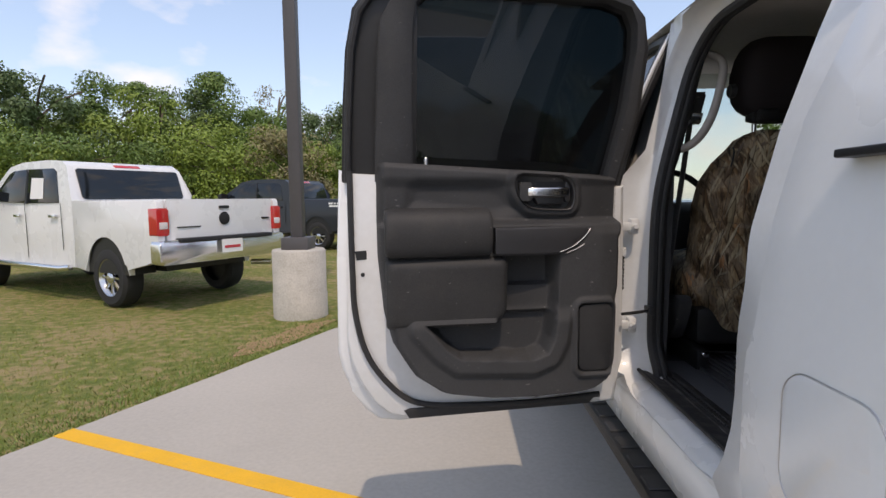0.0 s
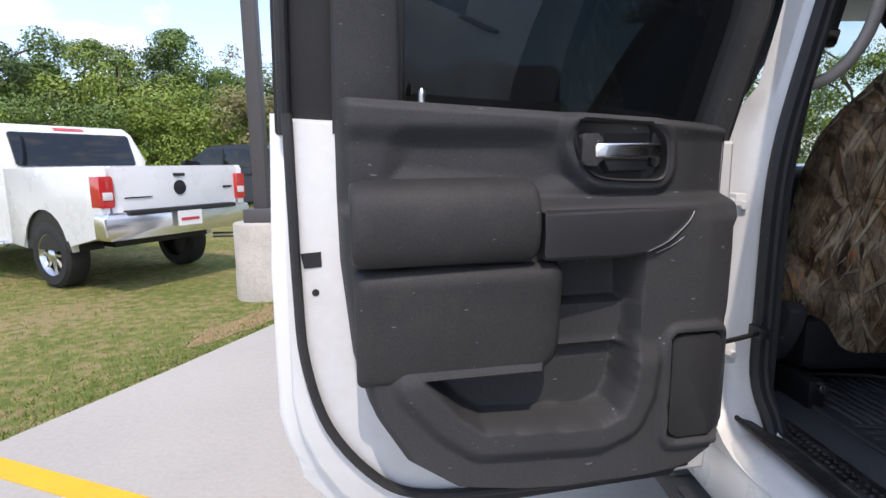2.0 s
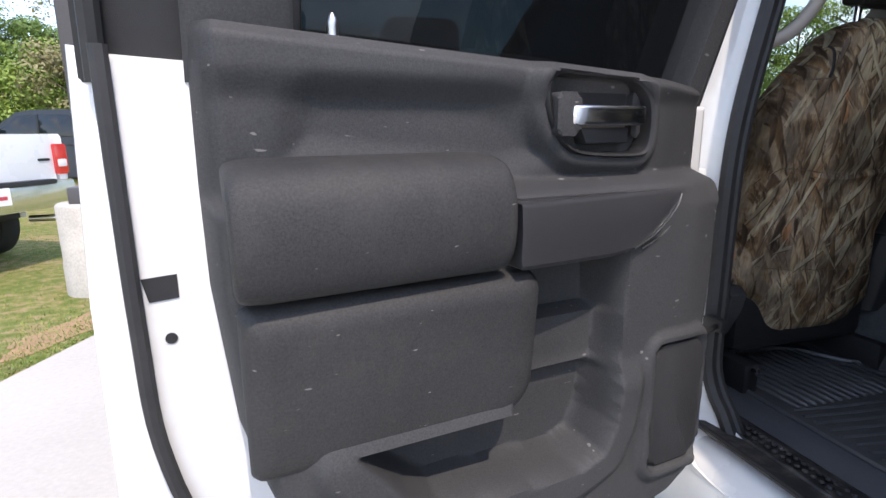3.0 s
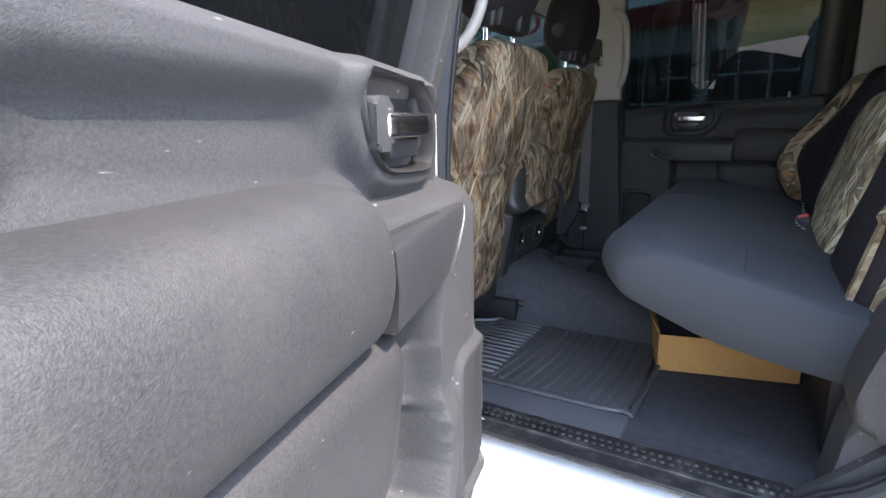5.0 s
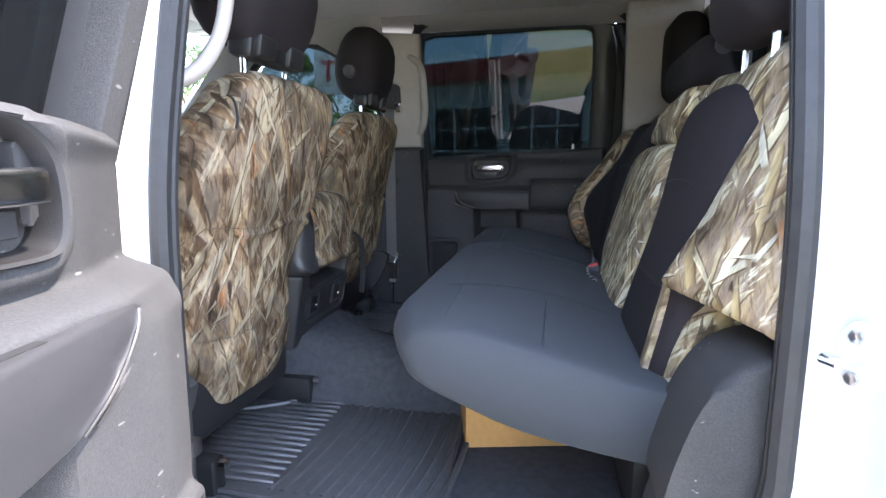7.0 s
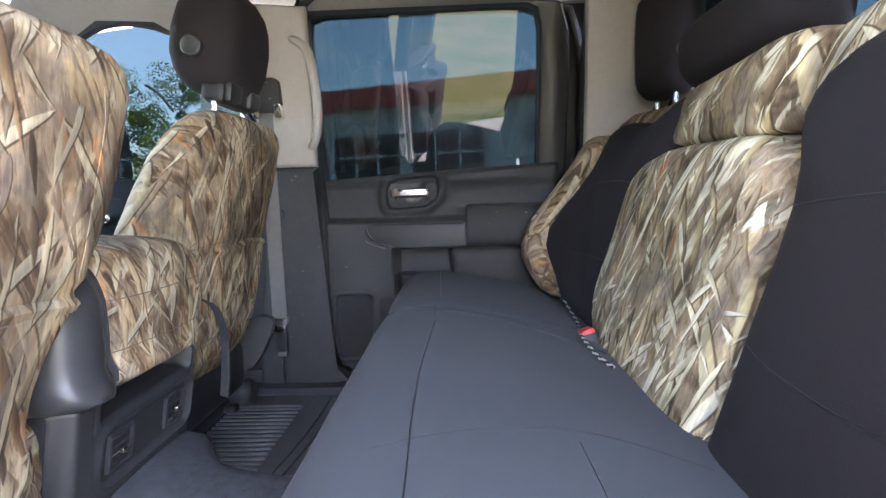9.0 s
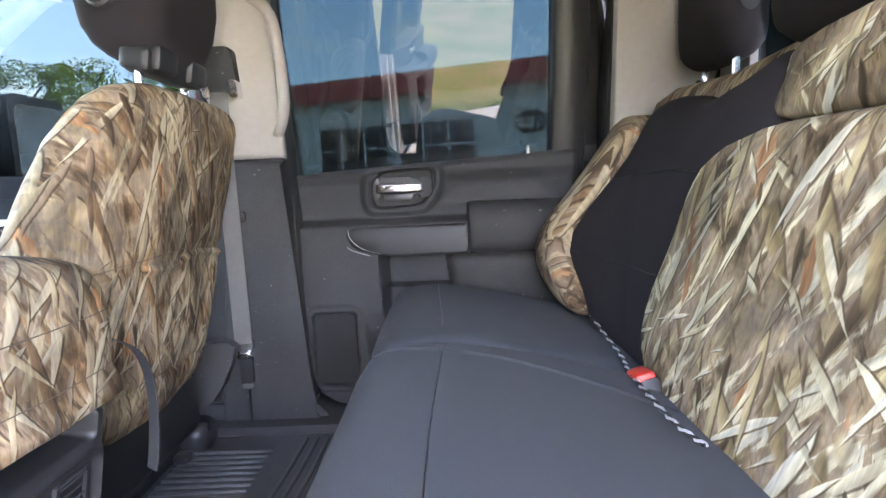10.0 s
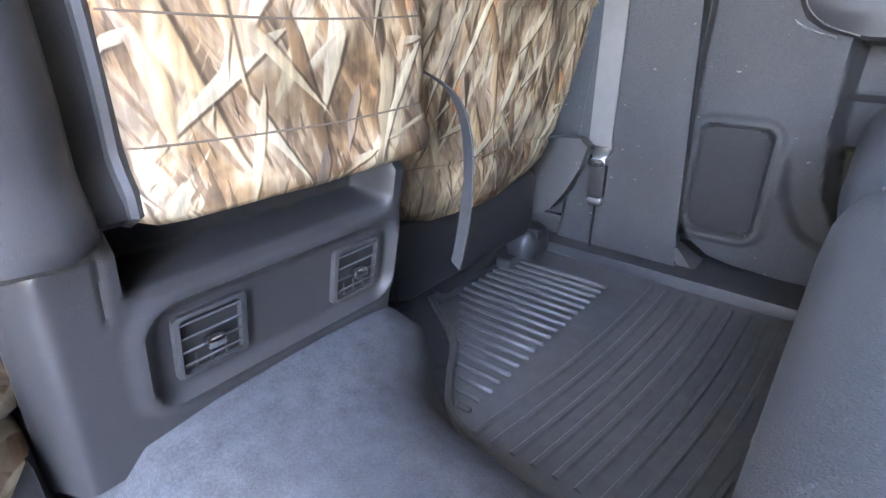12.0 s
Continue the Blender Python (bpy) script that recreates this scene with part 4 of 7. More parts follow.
    frame_ring("window_frame", out_o, in_o, -0.16, -0.115, M["black"], "black door window frame")
    mid_o = [(0.085, 1.45), (0.04, 1.70), (0.036, 1.86), (0.05, 1.935), (0.085, 1.975), (0.16, 1.985), (0.58, 1.99), (0.68, 1.985), (0.735, 1.96), (0.765, 1.91), (0.775, 1.84), (0.78, 1.69), (0.785, 1.50)]
    if not near:
        mid_o = [(0.06, 1.45), (0.052, 1.70), (0.046, 1.86), (0.046, 1.96), (0.06, 2.012), (0.11, 2.024), (0.58, 2.028), (0.70, 2.024), (0.775, 2.0), (0.795, 1.93), (0.80, 1.84), (0.80, 1.69), (0.80, 1.50)]
    frame_ring("frame_trim", mid_o, in_o, -0.115, -0.085, M["trim"] if near else M["gloss"], "smooth plastic window surround")
    part("frame_seal", tube([up(p[0] - math.copysign(0.016, p[0] - 0.45), p[1] - (0.012 if p[1] > 1.9 else 0), -0.10) for p in out_o], 0.010, 8), M["rubber"], door)
    part("belt_seal", flatp([(0.125, 1.480), (0.125, 1.517), (0.775, 1.556), (0.775, 1.515)], -0.168, -0.078, 0.004), M["rubber"], door)
    part("window_pane", plate(in_o, up, -0.142, -0.138), M["tint"], door, "dark tinted window glass")
    if near:
        part("pane_divider", plate([(0.668, 1.5), (0.684, 1.5), (0.684, 1.98), (0.668, 1.98)], up, -0.137, -0.10, 0.003), M["black"], door)
    pin = place(0.646, 1.55, -0.055)
    part("lock_pin", rings([[(pin[0] + r * math.cos(w), pin[1] + r * math.sin(w), 1.54 + h) for w in np.linspace(0, 2 * math.pi, 10, endpoint=False)] for h, r in ((0, 0.0055), (0.014, 0.0055), (0.017, 0.006), (0.022, 0.005), (0.027, 0.002))]), M["steel"], door)
    # latch opening and drain hole in the rear edge
    part("latch_slot", flatp([(0.812, 1.286), (0.840, 1.284), (0.845, 1.309), (0.812, 1.311)], -0.093, -0.0905), M["black"], door)
    part("edge_hole", flatp([(0.824 + 0.006 * math.cos(w), 1.243 + 0.006 * math.sin(w)) for w in np.linspace(0, 2 * math.pi, 12, endpoint=False)], -0.093, -0.0905), M["black"], door)
    return door


rear_door(NEAR, "white rear door standing wide open", True)
rear_door(FAR, "closed rear door seen from inside", False)

# hinges, check strap and cable boot of the open door
for z in (1.36, 1.045):
    h = part("door_hinge", box(-0.960, -0.915, 0.052, 0.072, z - 0.014, z + 0.014, 0.005), M["jamb"], truck, "white painted door hinge")
    part("hinge_leaf", box(-0.918, -0.892, 0.050, 0.085, z - 0.024, z + 0.024, 0.005), M["jamb"], h)
    part("hinge_bolt", rings([[(-0.905 + r * math.cos(w), y_ + 0.014, z + r * math.sin(w)) for w in np.linspace(0, 2 * math.pi, 6, endpoint=False)] for y_, r in ((0.04, 0.010), (0.026, 0.010), (0.024, 0.008))]), M["jamb"], h)
strap = part("check_strap", tube([(-0.965, -0.03, 1.10), (-0.92, -0.005, 1.098), (-0.862, 0.02, 1.10)], 0.005, 6), M["black"], truck, "black door check strap")
part("strap_bracket", box(-0.872, -0.852, 0.005, 0.05, 1.088, 1.112, 0.004), M["black"], strap)
boot = bmesh.new()
for k in range(9):
    z = 1.16 + k * 0.012
    boot = merge(boot, rings([[(-0.945 + r * math.cos(w), 0.055 + r * math.sin(w), z + h) for w in np.linspace(0, 2 * math.pi, 12, endpoint=False)] for h, r in ((0, 0.007), (0.004, 0.011), (0.008, 0.011), (0.012, 0.007))], caps=False))
part("cable_boot", boot, M["rubber"], truck, "ribbed black cable boot")
part("boot_bracket", box(-0.948, -0.93, 0.05, 0.07, 1.265, 1.295, 0.003), M["jamb"], truck)

# ---- pillars inside ----
for flip in (False, True):
    fx = (lambda p: mirror(p)) if flip else (lambda p: p)

    def wall(name, outline, thick, material, tag=""):
        return part(name, plate(outline, lambda a, b, d_: fx((seal_x(b) + (0.055 if flip else 0.032) + d_, a + (0 if flip else 0.03 * step(-0.3, 0.0, a)), b)), 0.0, thick, 0.014, 3), material, truck, tag, 50)

    wall("pillar_lower", [(0.065, 0.91), (0.075, 1.549), (0.215, 1.549), (0.30, 0.86), (0.0, 0.86)], 0.024, M["trim"], "charcoal lower pillar trim")
    wall("pillar_upper", [(0.075, 1.551), (0.06, 1.97), (0.30, 1.99), (0.23, 1.75), (0.215, 1.551)], 0.024, M["pillar"], "taupe upper pillar trim")
    wall("rear_pillar_upper", [(-0.93, 1.551), (-0.93, 2.04 if flip else 1.99), (-0.68 if flip else -0.72, 2.04 if flip else 1.99), (-0.692 if flip else -0.735, 1.80), (-0.70 if flip else -0.735, 1.551)], 0.03, M["pillar"], "taupe rear pillar trim")
    wall("rear_pillar_lower", [(-0.93, 0.90), (-0.93, 1.549), (-0.735, 1.549), (-0.73, 1.1), (-0.60, 0.95), (-0.55, 0.90)], 0.03, M["trim"])
    part("roof_rail_trim", tube([fx((seal_x(1.96) + 0.07, y, 2.05 if flip else 2.02)) for y in np.linspace(-0.93, 1.2, 8)], 0.024 if flip else 0.035, 10), M["liner"], truck)
    hook = part("coat_hook", tube([fx(p) for p in ((-0.70, -0.757, 1.875), (-0.695, -0.758, 1.83), (-0.685, -0.772, 1.812), (-0.675, -0.83, 1.803))], 0.007, 8), M["gloss"], truck, "dark plastic coat hook")
    part("hook_plate", plate(rrect(-0.775, -0.742, 1.815, 1.89, 0.012), lambda a, b, d_: fx((-0.715 + d_, a, b)), 0.0, 0.018, 0.005), M["pillar"], hook)
    # grab handle on the pillar
    g = smooth_path([fx(p) for p in ((-0.70, 0.13, 1.90), (-0.662, 0.10, 1.89), (-0.648, 0.058, 1.85), (-0.662, 0.048, 1.765), (-0.688, 0.052, 1.675), (-0.725, 0.078, 1.615), (-0.775, 0.12, 1.595))], False, 5)
    part("grab_handle", tube(g, 0.0145, 12, flat=0.8), M["pillar"], truck, "taupe plastic grab handle")
    # front seat belt: guide, webbing, tongue, lower buckle
    belt = part("seat_belt", plate([(0.175, 1.74), (0.215, 1.74), (0.236, 1.10), (0.192, 1.10)], lambda a, b, d_: fx((seal_x(b) + 0.092 + d_ + (0.0 if b > 1.5 else 0.004), a, b)), 0.0, 0.002), M["belt"], truck, "grey seat belt webbing")
    part("belt_guide", plate(rrect(0.15, 0.222, 1.70, 1.79, 0.012), lambda a, b, d_: fx((seal_x(b) + 0.078 + d_, a, b)), 0.0, 0.03, 0.008), M["pad"], belt)
    for y in (0.148, 0.208):
        part("guide_clip", plate(rrect(y, y + 0.018, 1.685, 1.722, 0.005), lambda a, b, d_: fx((seal_x(b) + 0.080 + d_, a, b)), 0.0, 0.034, 0.004), M["chrome"], belt)
    part("belt_button", plate(rrect(0.180, 0.228, 1.405, 1.43, 0.006), lambda a, b, d_: fx((seal_x(b) + 0.092 + d_, a, b)), 0.0, 0.012, 0.003), M["black"], belt)
    part("belt_tongue", plate(rrect(0.190, 0.236, 1.075, 1.125, 0.022), lambda a, b, d_: fx((seal_x(b) + 0.088 + d_, a, b)), 0.0, 0.01, 0.004), M["steel"], belt, "steel belt tongue")
    part("tongue_bar", plate(rrect(0.196, 0.230, 1.062, 1.078, 0.006), lambda a, b, d_: fx((seal_x(b) + 0.088 + d_, a, b)), 0.0, 0.018, 0.004), M["chrome"], belt)
    part("anchor_bar", plate(rrect(0.198, 0.226, 0.985, 1.0, 0.004), lambda a, b, d_: fx((seal_x(b) + 0.088 + d_, a, b)), 0.0, 0.014, 0.003), M["steel"], belt)
    part("anchor_cord", tube([fx((seal_x(z) + 0.092, 0.212, z)) for z in (0.99, 0.95, 0.89)], 0.003, 5), M["black"], belt)
    part("belt_anchor", plate(rrect(0.196, 0.228, 1.0, 1.068, 0.006), lambda a, b, d_: fx((seal_x(b) + 0.088 + d_, a, b)), 0.0, 0.014, 0.004), M["black"], belt)

# the far side's added black sheets, closing gaps round the shut door to light
part("gap_blocker", plate([(0.078, 0.80), (0.078, 1.97), (0.24, 1.97), (0.24, 0.80)], lambda a, b, d_: mirror((skin_x(b) + 0.03 + d_, a, b)), 0.0, 0.09), M["black"], truck)
part("rear_gap_blocker", plate([(-0.93, 0.80), (-0.93, 2.03), (-0.690, 2.03), (-0.715, 1.60), (-0.750, 0.80)], lambda a, b, d_: mirror((skin_x(b) + 0.004 + d_ * max(0.02, seal_x(b) + 0.03 - skin_x(b)), a, b)), 0.0, 1.0), M["black"], truck)
part("pillar_filler", box(0.862, 0.872, -0.93, -0.675, 1.50, 2.056, 0.003), M["black"], truck)
part("roof_filler", box(0.64, 0.875, -0.92, 0.25, 2.040, 2.056, 0.004), M["black"], truck)
part("roof_rail_cover", plate([(0.56, 2.030), (0.60, 2.012), (0.735, 2.007), (0.735, 2.03), (0.56, 2.036)], lambda a, b, d_: (a, d_, b), -0.80, 0.62), M["pillar"], truck, "taupe cover over the far door opening")
# kick trim and sill cover along the far side
part("kick_trim", plate(smooth_outline([(0.04, 0.80), (0.06, 0.92), (0.15, 0.935), (0.9, 0.93), (1.5, 0.93), (1.5, 0.80)]), lambda a, b, d_: (0.74 - d_, a, b), -0.03, 0.03, 0.012), M["trim"], truck)
part("far_sill_cover", box(0.66, 0.87, -0.80, 1.5, 0.78, 0.8935, 0.008), M["gloss"], truck, "charcoal sill cover")
part("pillar_foot", plate(smooth_outline([(0.06, 0.90), (0.075, 1.20), (0.09, 1.52), (0.28, 1.52), (0.36, 1.2), (0.42, 0.86), (0.05, 0.86)]), lambda a, b, d_: (0.735 - d_, a, b), -0.02, 0.012, 0.01), M["trim"], truck)

# scuff plate and wheel-arch moulding by the open door
part("scuff_plate", plate([(-0.66, 0.895), (0.06, 0.895), (0.06, 0.90), (-0.66, 0.90)], lambda a, b, d_: (-0.892 + d_, a, b + 0.007 - 0.15 * d_), 0.0, 0.135, 0.004), M["scuff"], truck, "dusty black scuff plate on the sill")

for k in range(3):
    part("sill_rib", tube([(-0.886 + 0.052 * k, y, 0.905 - 0.0075 * k) for y in np.linspace(-0.66, 0.06, 10)], 0.005, 6), M["rubber"] if k == 0 else M["scuff"], truck)
part("sill_tread", plate(rrect(-0.60, -0.18, -0.026, 0.026, 0.02), lambda a, b, d_: (-0.805 + b, a, 0.893 - 0.15 * b + d_), 0.0, 0.005, 0.002), M["scuff"], truck, "black knobbed tread on the sill")
knobs = bmesh.new()
for k in range(40):
    for row in range(2):
        merge(knobs, box(-0.004, 0.004, -0.004, 0.004, -0.002, 0.004, 0.002, 1, m=Matrix.Translation((-0.817 + 0.022 * row, -0.58 + 0.0145 * k + 0.006 * row, 0.8995 - 0.0033 * row))))
part("knobbed_rubber", knobs, M["scuff"], truck, "", 40, "stuff")

# ---- front doors, dash and glass seen from the back seat ----
for flip in (False, True):
    fx = (lambda p: mirror(p)) if flip else (lambda p: p)
    fdoor = part("front_door_trim", plate([(0.16, 0.80), (0.16, 1.52), (1.0, 1.545), (1.45, 1.53), (1.55, 0.80)], lambda a, b, d_: fx((-0.80 + d_, a, b)), -0.09, 0.0, 0.02), M["front_trim"], truck, "dark navy front door trim")
    part("door_pull", plate(smooth_outline([(0.62, 1.44), (0.70, 1.475), (0.95, 1.48), (1.0, 1.44), (0.97, 1.37), (0.70, 1.36)]), lambda a, b, d_: fx((-0.80 + d_, a, b)), 0.0, 0.02, 0.01), M["front_trim"], fdoor)
    part("armrest", plate(rrect(0.4, 1.0, 1.24, 1.33, 0.02), lambda a, b, d_: fx((-0.80 + d_, a, b)), 0.0, 0.07, 0.02), M["pad"], fdoor)
    part("release_lever", plate(rrect(0.72, 0.90, 1.405, 1.432, 0.01), lambda a, b, d_: fx((-0.80 + d_, a, b)), 0.018, 0.04, 0.008), M["chrome"], fdoor)
    # far pane darkened to dim the sky behind it, near pane left bright
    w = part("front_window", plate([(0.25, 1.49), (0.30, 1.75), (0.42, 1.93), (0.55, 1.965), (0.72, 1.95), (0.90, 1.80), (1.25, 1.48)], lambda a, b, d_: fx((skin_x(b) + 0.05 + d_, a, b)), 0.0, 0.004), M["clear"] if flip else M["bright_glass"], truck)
    w.visible_shadow = flip
    part("front_window_frame", tube([fx((skin_x(z) + 0.07, y, z)) for y, z in smooth_path([(0.24, 1.48), (0.275, 1.7), (0.36, 1.88), (0.50, 1.965), (0.66, 1.972), (0.82, 1.90), (1.0, 1.73), (1.30, 1.46)], False, 4)], 0.022, 8), M["black"], truck)
    part("front_door_surround", plate([(0.24, 1.50), (0.275, 1.7), (0.36, 1.88), (0.5, 1.962), (0.66, 1.97), (0.82, 1.90), (1.0, 1.73), (1.32, 1.46), (1.5, 1.46), (0.78, 2.03), (0.2, 2.03), (0.2, 1.5)], lambda a, b, d_: fx((skin_x(b) + 0.085 + d_, a, b)), 0.0, 0.01), M["pillar"], truck, "taupe surround of the front window")
    part("mirror_sail", plate([(1.08, 1.50), (1.08, 1.62), (1.30, 1.62), (1.6, 1.45), (1.6, 1.2), (1.1, 1.2)], lambda a, b, d_: fx((-0.80 + d_, a, b)), -0.04, 0.004, 0.01), M["front_trim"], truck)
    part("windscreen_pillar", tube([fx(p) for p in ((-0.72, 0.75, 2.0), (-0.78, 1.05, 1.80), (-0.84, 1.55, 1.45))], 0.045, 8), M["pillar"], truck)
    mir = part("wing_mirror", plate(rrect(-1.30, -1.06, 1.50, 1.80, 0.04), lambda a, b, d_: fx((a, 0.98 + d_, b)), 0.0, 0.12, 0.03), M["black"], truck, "black towing mirror")
    part("mirror_glass", plate(rrect(-1.28, -1.08, 1.54, 1.77, 0.03), lambda a, b, d_: fx((a, 0.970 + d_ + 0.10 * (a + 1.18), b)), -0.002, 0.002), M["mirror"], mir)
    part("mirror_arm", tube([fx((-0.95, 1.05, 1.52)), fx((-1.1, 1.04, 1.54))], 0.03, 8), M["black"], mir)
part("dashboard", cushion(-0.80, 0.74, 1.15, 1.6, 1.05, 1.42, 0.1), M["trim"], truck, "dark dashboard")
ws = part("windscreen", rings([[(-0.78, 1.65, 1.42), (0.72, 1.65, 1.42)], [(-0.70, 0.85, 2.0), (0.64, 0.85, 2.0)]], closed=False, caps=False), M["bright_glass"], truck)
ws.visible_shadow = False
wheel = smooth_path([(-0.44 + 0.19 * math.cos(w), 0.93 + 0.19 * math.sin(w) * 0.35, 1.38 + 0.19 * math.sin(w)) for w in np.linspace(0, 2 * math.pi, 16, endpoint=False)], True, 2)
part("steering_wheel", tube(wheel, 0.015, 8, True), M["black"], truck, "black steering wheel")

# bonnet, so that the truck is whole from outside
part("bonnet", cushion(-1.0, 0.94, 1.55, 3.3, 0.75, 1.42, 0.12, 0.02), M["white"], truck)
for flip in (False, True):
    part("front_fender", plate([(1.22, 0.85), (1.22, 1.45), (1.6, 1.45), (1.6, 0.85)], lambda a, b, d_: mirror((skin_x(b) + d_, a, b)) if flip else (skin_x(b) + d_, a, b), 0.05, 0.0, 0.01), M["white"], truck)
    for y in (2.55, -2.15):
        xx = -0.86 if not flip else 0.80
        loops = [[(xx + dx, y + r * math.cos(w), 0.42 + r * math.sin(w)) for w in np.linspace(0, 2 * math.pi, 28, endpoint=False)] for dx, r in ((-0.13, 0.30), (-0.13, 0.40), (-0.09, 0.42), (0.09, 0.42), (0.13, 0.40), (0.13, 0.30))]
        part("wheel", rings(loops), M["tyre"], truck)
part("tailgate", box(-0.98, 0.92, -3.34, -3.29, 0.75, 1.48, 0.015), M["white"], truck)
part("bed_floor", box(-0.95, 0.89, -3.3, -1.26, 0.85, 0.9, 0.01), M["black"], truck)
part("bed_front", box(-0.98, 0.92, -1.30, -1.26, 0.75, 1.48, 0.01), M["white"], truck)
part("cab_back", plate([(-0.98, 0.8), (0.92, 0.8), (0.92, 1.45), (0.78, 1.98), (0.70, 2.03), (0.62, 1.93), (0.62, 1.48), (-0.68, 1.48), (-0.68, 1.93), (-0.76, 2.03), (-0.84, 1.98), (-0.98, 1.45)], lambda a, b, d_: (a, -1.2 + d_, b), 0.0, 0.03), M["white"], truck)
part("cab_back_top", box(-0.68, 0.62, -1.2, -1.17, 1.93, 2.05, 0.004), M["white"], truck)
part("underbody", box(-0.85, 0.79, -3.2, 3.2, 0.5, 0.78, 0.02), M["black"], truck)

# ---- front seats ----
def seat_rows(table):
    """Rows of the cover, finer than the table, with the two sewn lines pulled in."""
    table = np.array(table)
    zs = np.unique(np.round(np.concatenate([np.linspace(table[0, 0], table[-1, 0], 64), table[:, 0]]), 4))
    out = []
    for z in zs:
        rear, left, right, thick = (float(np.interp(z, table[:, 0], table[:, k])) for k in (1, 2, 3, 4))
        pull = sum(math.exp(-(((z - q) / 0.007) ** 2)) for q in (1.143, 1.362))
        out.append((float(z), rear + 0.006 * pull, left - 0.004 * pull, right - 0.004 * pull, thick))
    return out


ROWS_DRIVER = seat_rows([(0.975, 0.125, 0.098, 0.1, 0.1), (0.985, 0.115, 0.116, 0.14, 0.14), (1.0, 0.105, 0.131, 0.17, 0.17), (1.05, 0.09, 0.155, 0.2, 0.21), (1.1, 0.078, 0.175, 0.19, 0.235), (1.15, 0.068, 0.185, 0.165, 0.242), (1.22, 0.056, 0.194, 0.15, 0.245), (1.29, 0.044, 0.202, 0.175, 0.235), (1.36, 0.03, 0.208, 0.225, 0.22), (1.42, 0.018, 0.215, 0.255, 0.2), (1.5, 0.002, 0.215, 0.27, 0.17), (1.56, -0.008, 0.185, 0.278, 0.15), (1.6, -0.012, 0.15, 0.28, 0.132), (1.63, -0.01, 0.127, 0.275, 0.112), (1.648, -0.002, 0.098, 0.26, 0.085), (1.659, 0.012, 0.07, 0.22, 0.045)])
ROWS_PASSENGER = seat_rows([(1.045, 0.125, 0.13, 0.06, 0.14), (1.055, 0.112, 0.17, 0.10, 0.18), (1.075, 0.098, 0.20, 0.14, 0.215), (1.105, 0.084, 0.215, 0.175, 0.235), (1.143, 0.072, 0.222, 0.203, 0.242), (1.22, 0.056, 0.238, 0.222, 0.245), (1.30, 0.041, 0.246, 0.242, 0.235), (1.36, 0.030, 0.248, 0.252, 0.22), (1.42, 0.016, 0.246, 0.258, 0.20), (1.50, 0.002, 0.235, 0.262, 0.17), (1.56, -0.008, 0.218, 0.262, 0.15), (1.60, -0.012, 0.198, 0.258, 0.132), (1.63, -0.010, 0.172, 0.25, 0.112), (1.650, -0.002, 0.14, 0.235, 0.085), (1.660, 0.012, 0.10, 0.19, 0.045)])


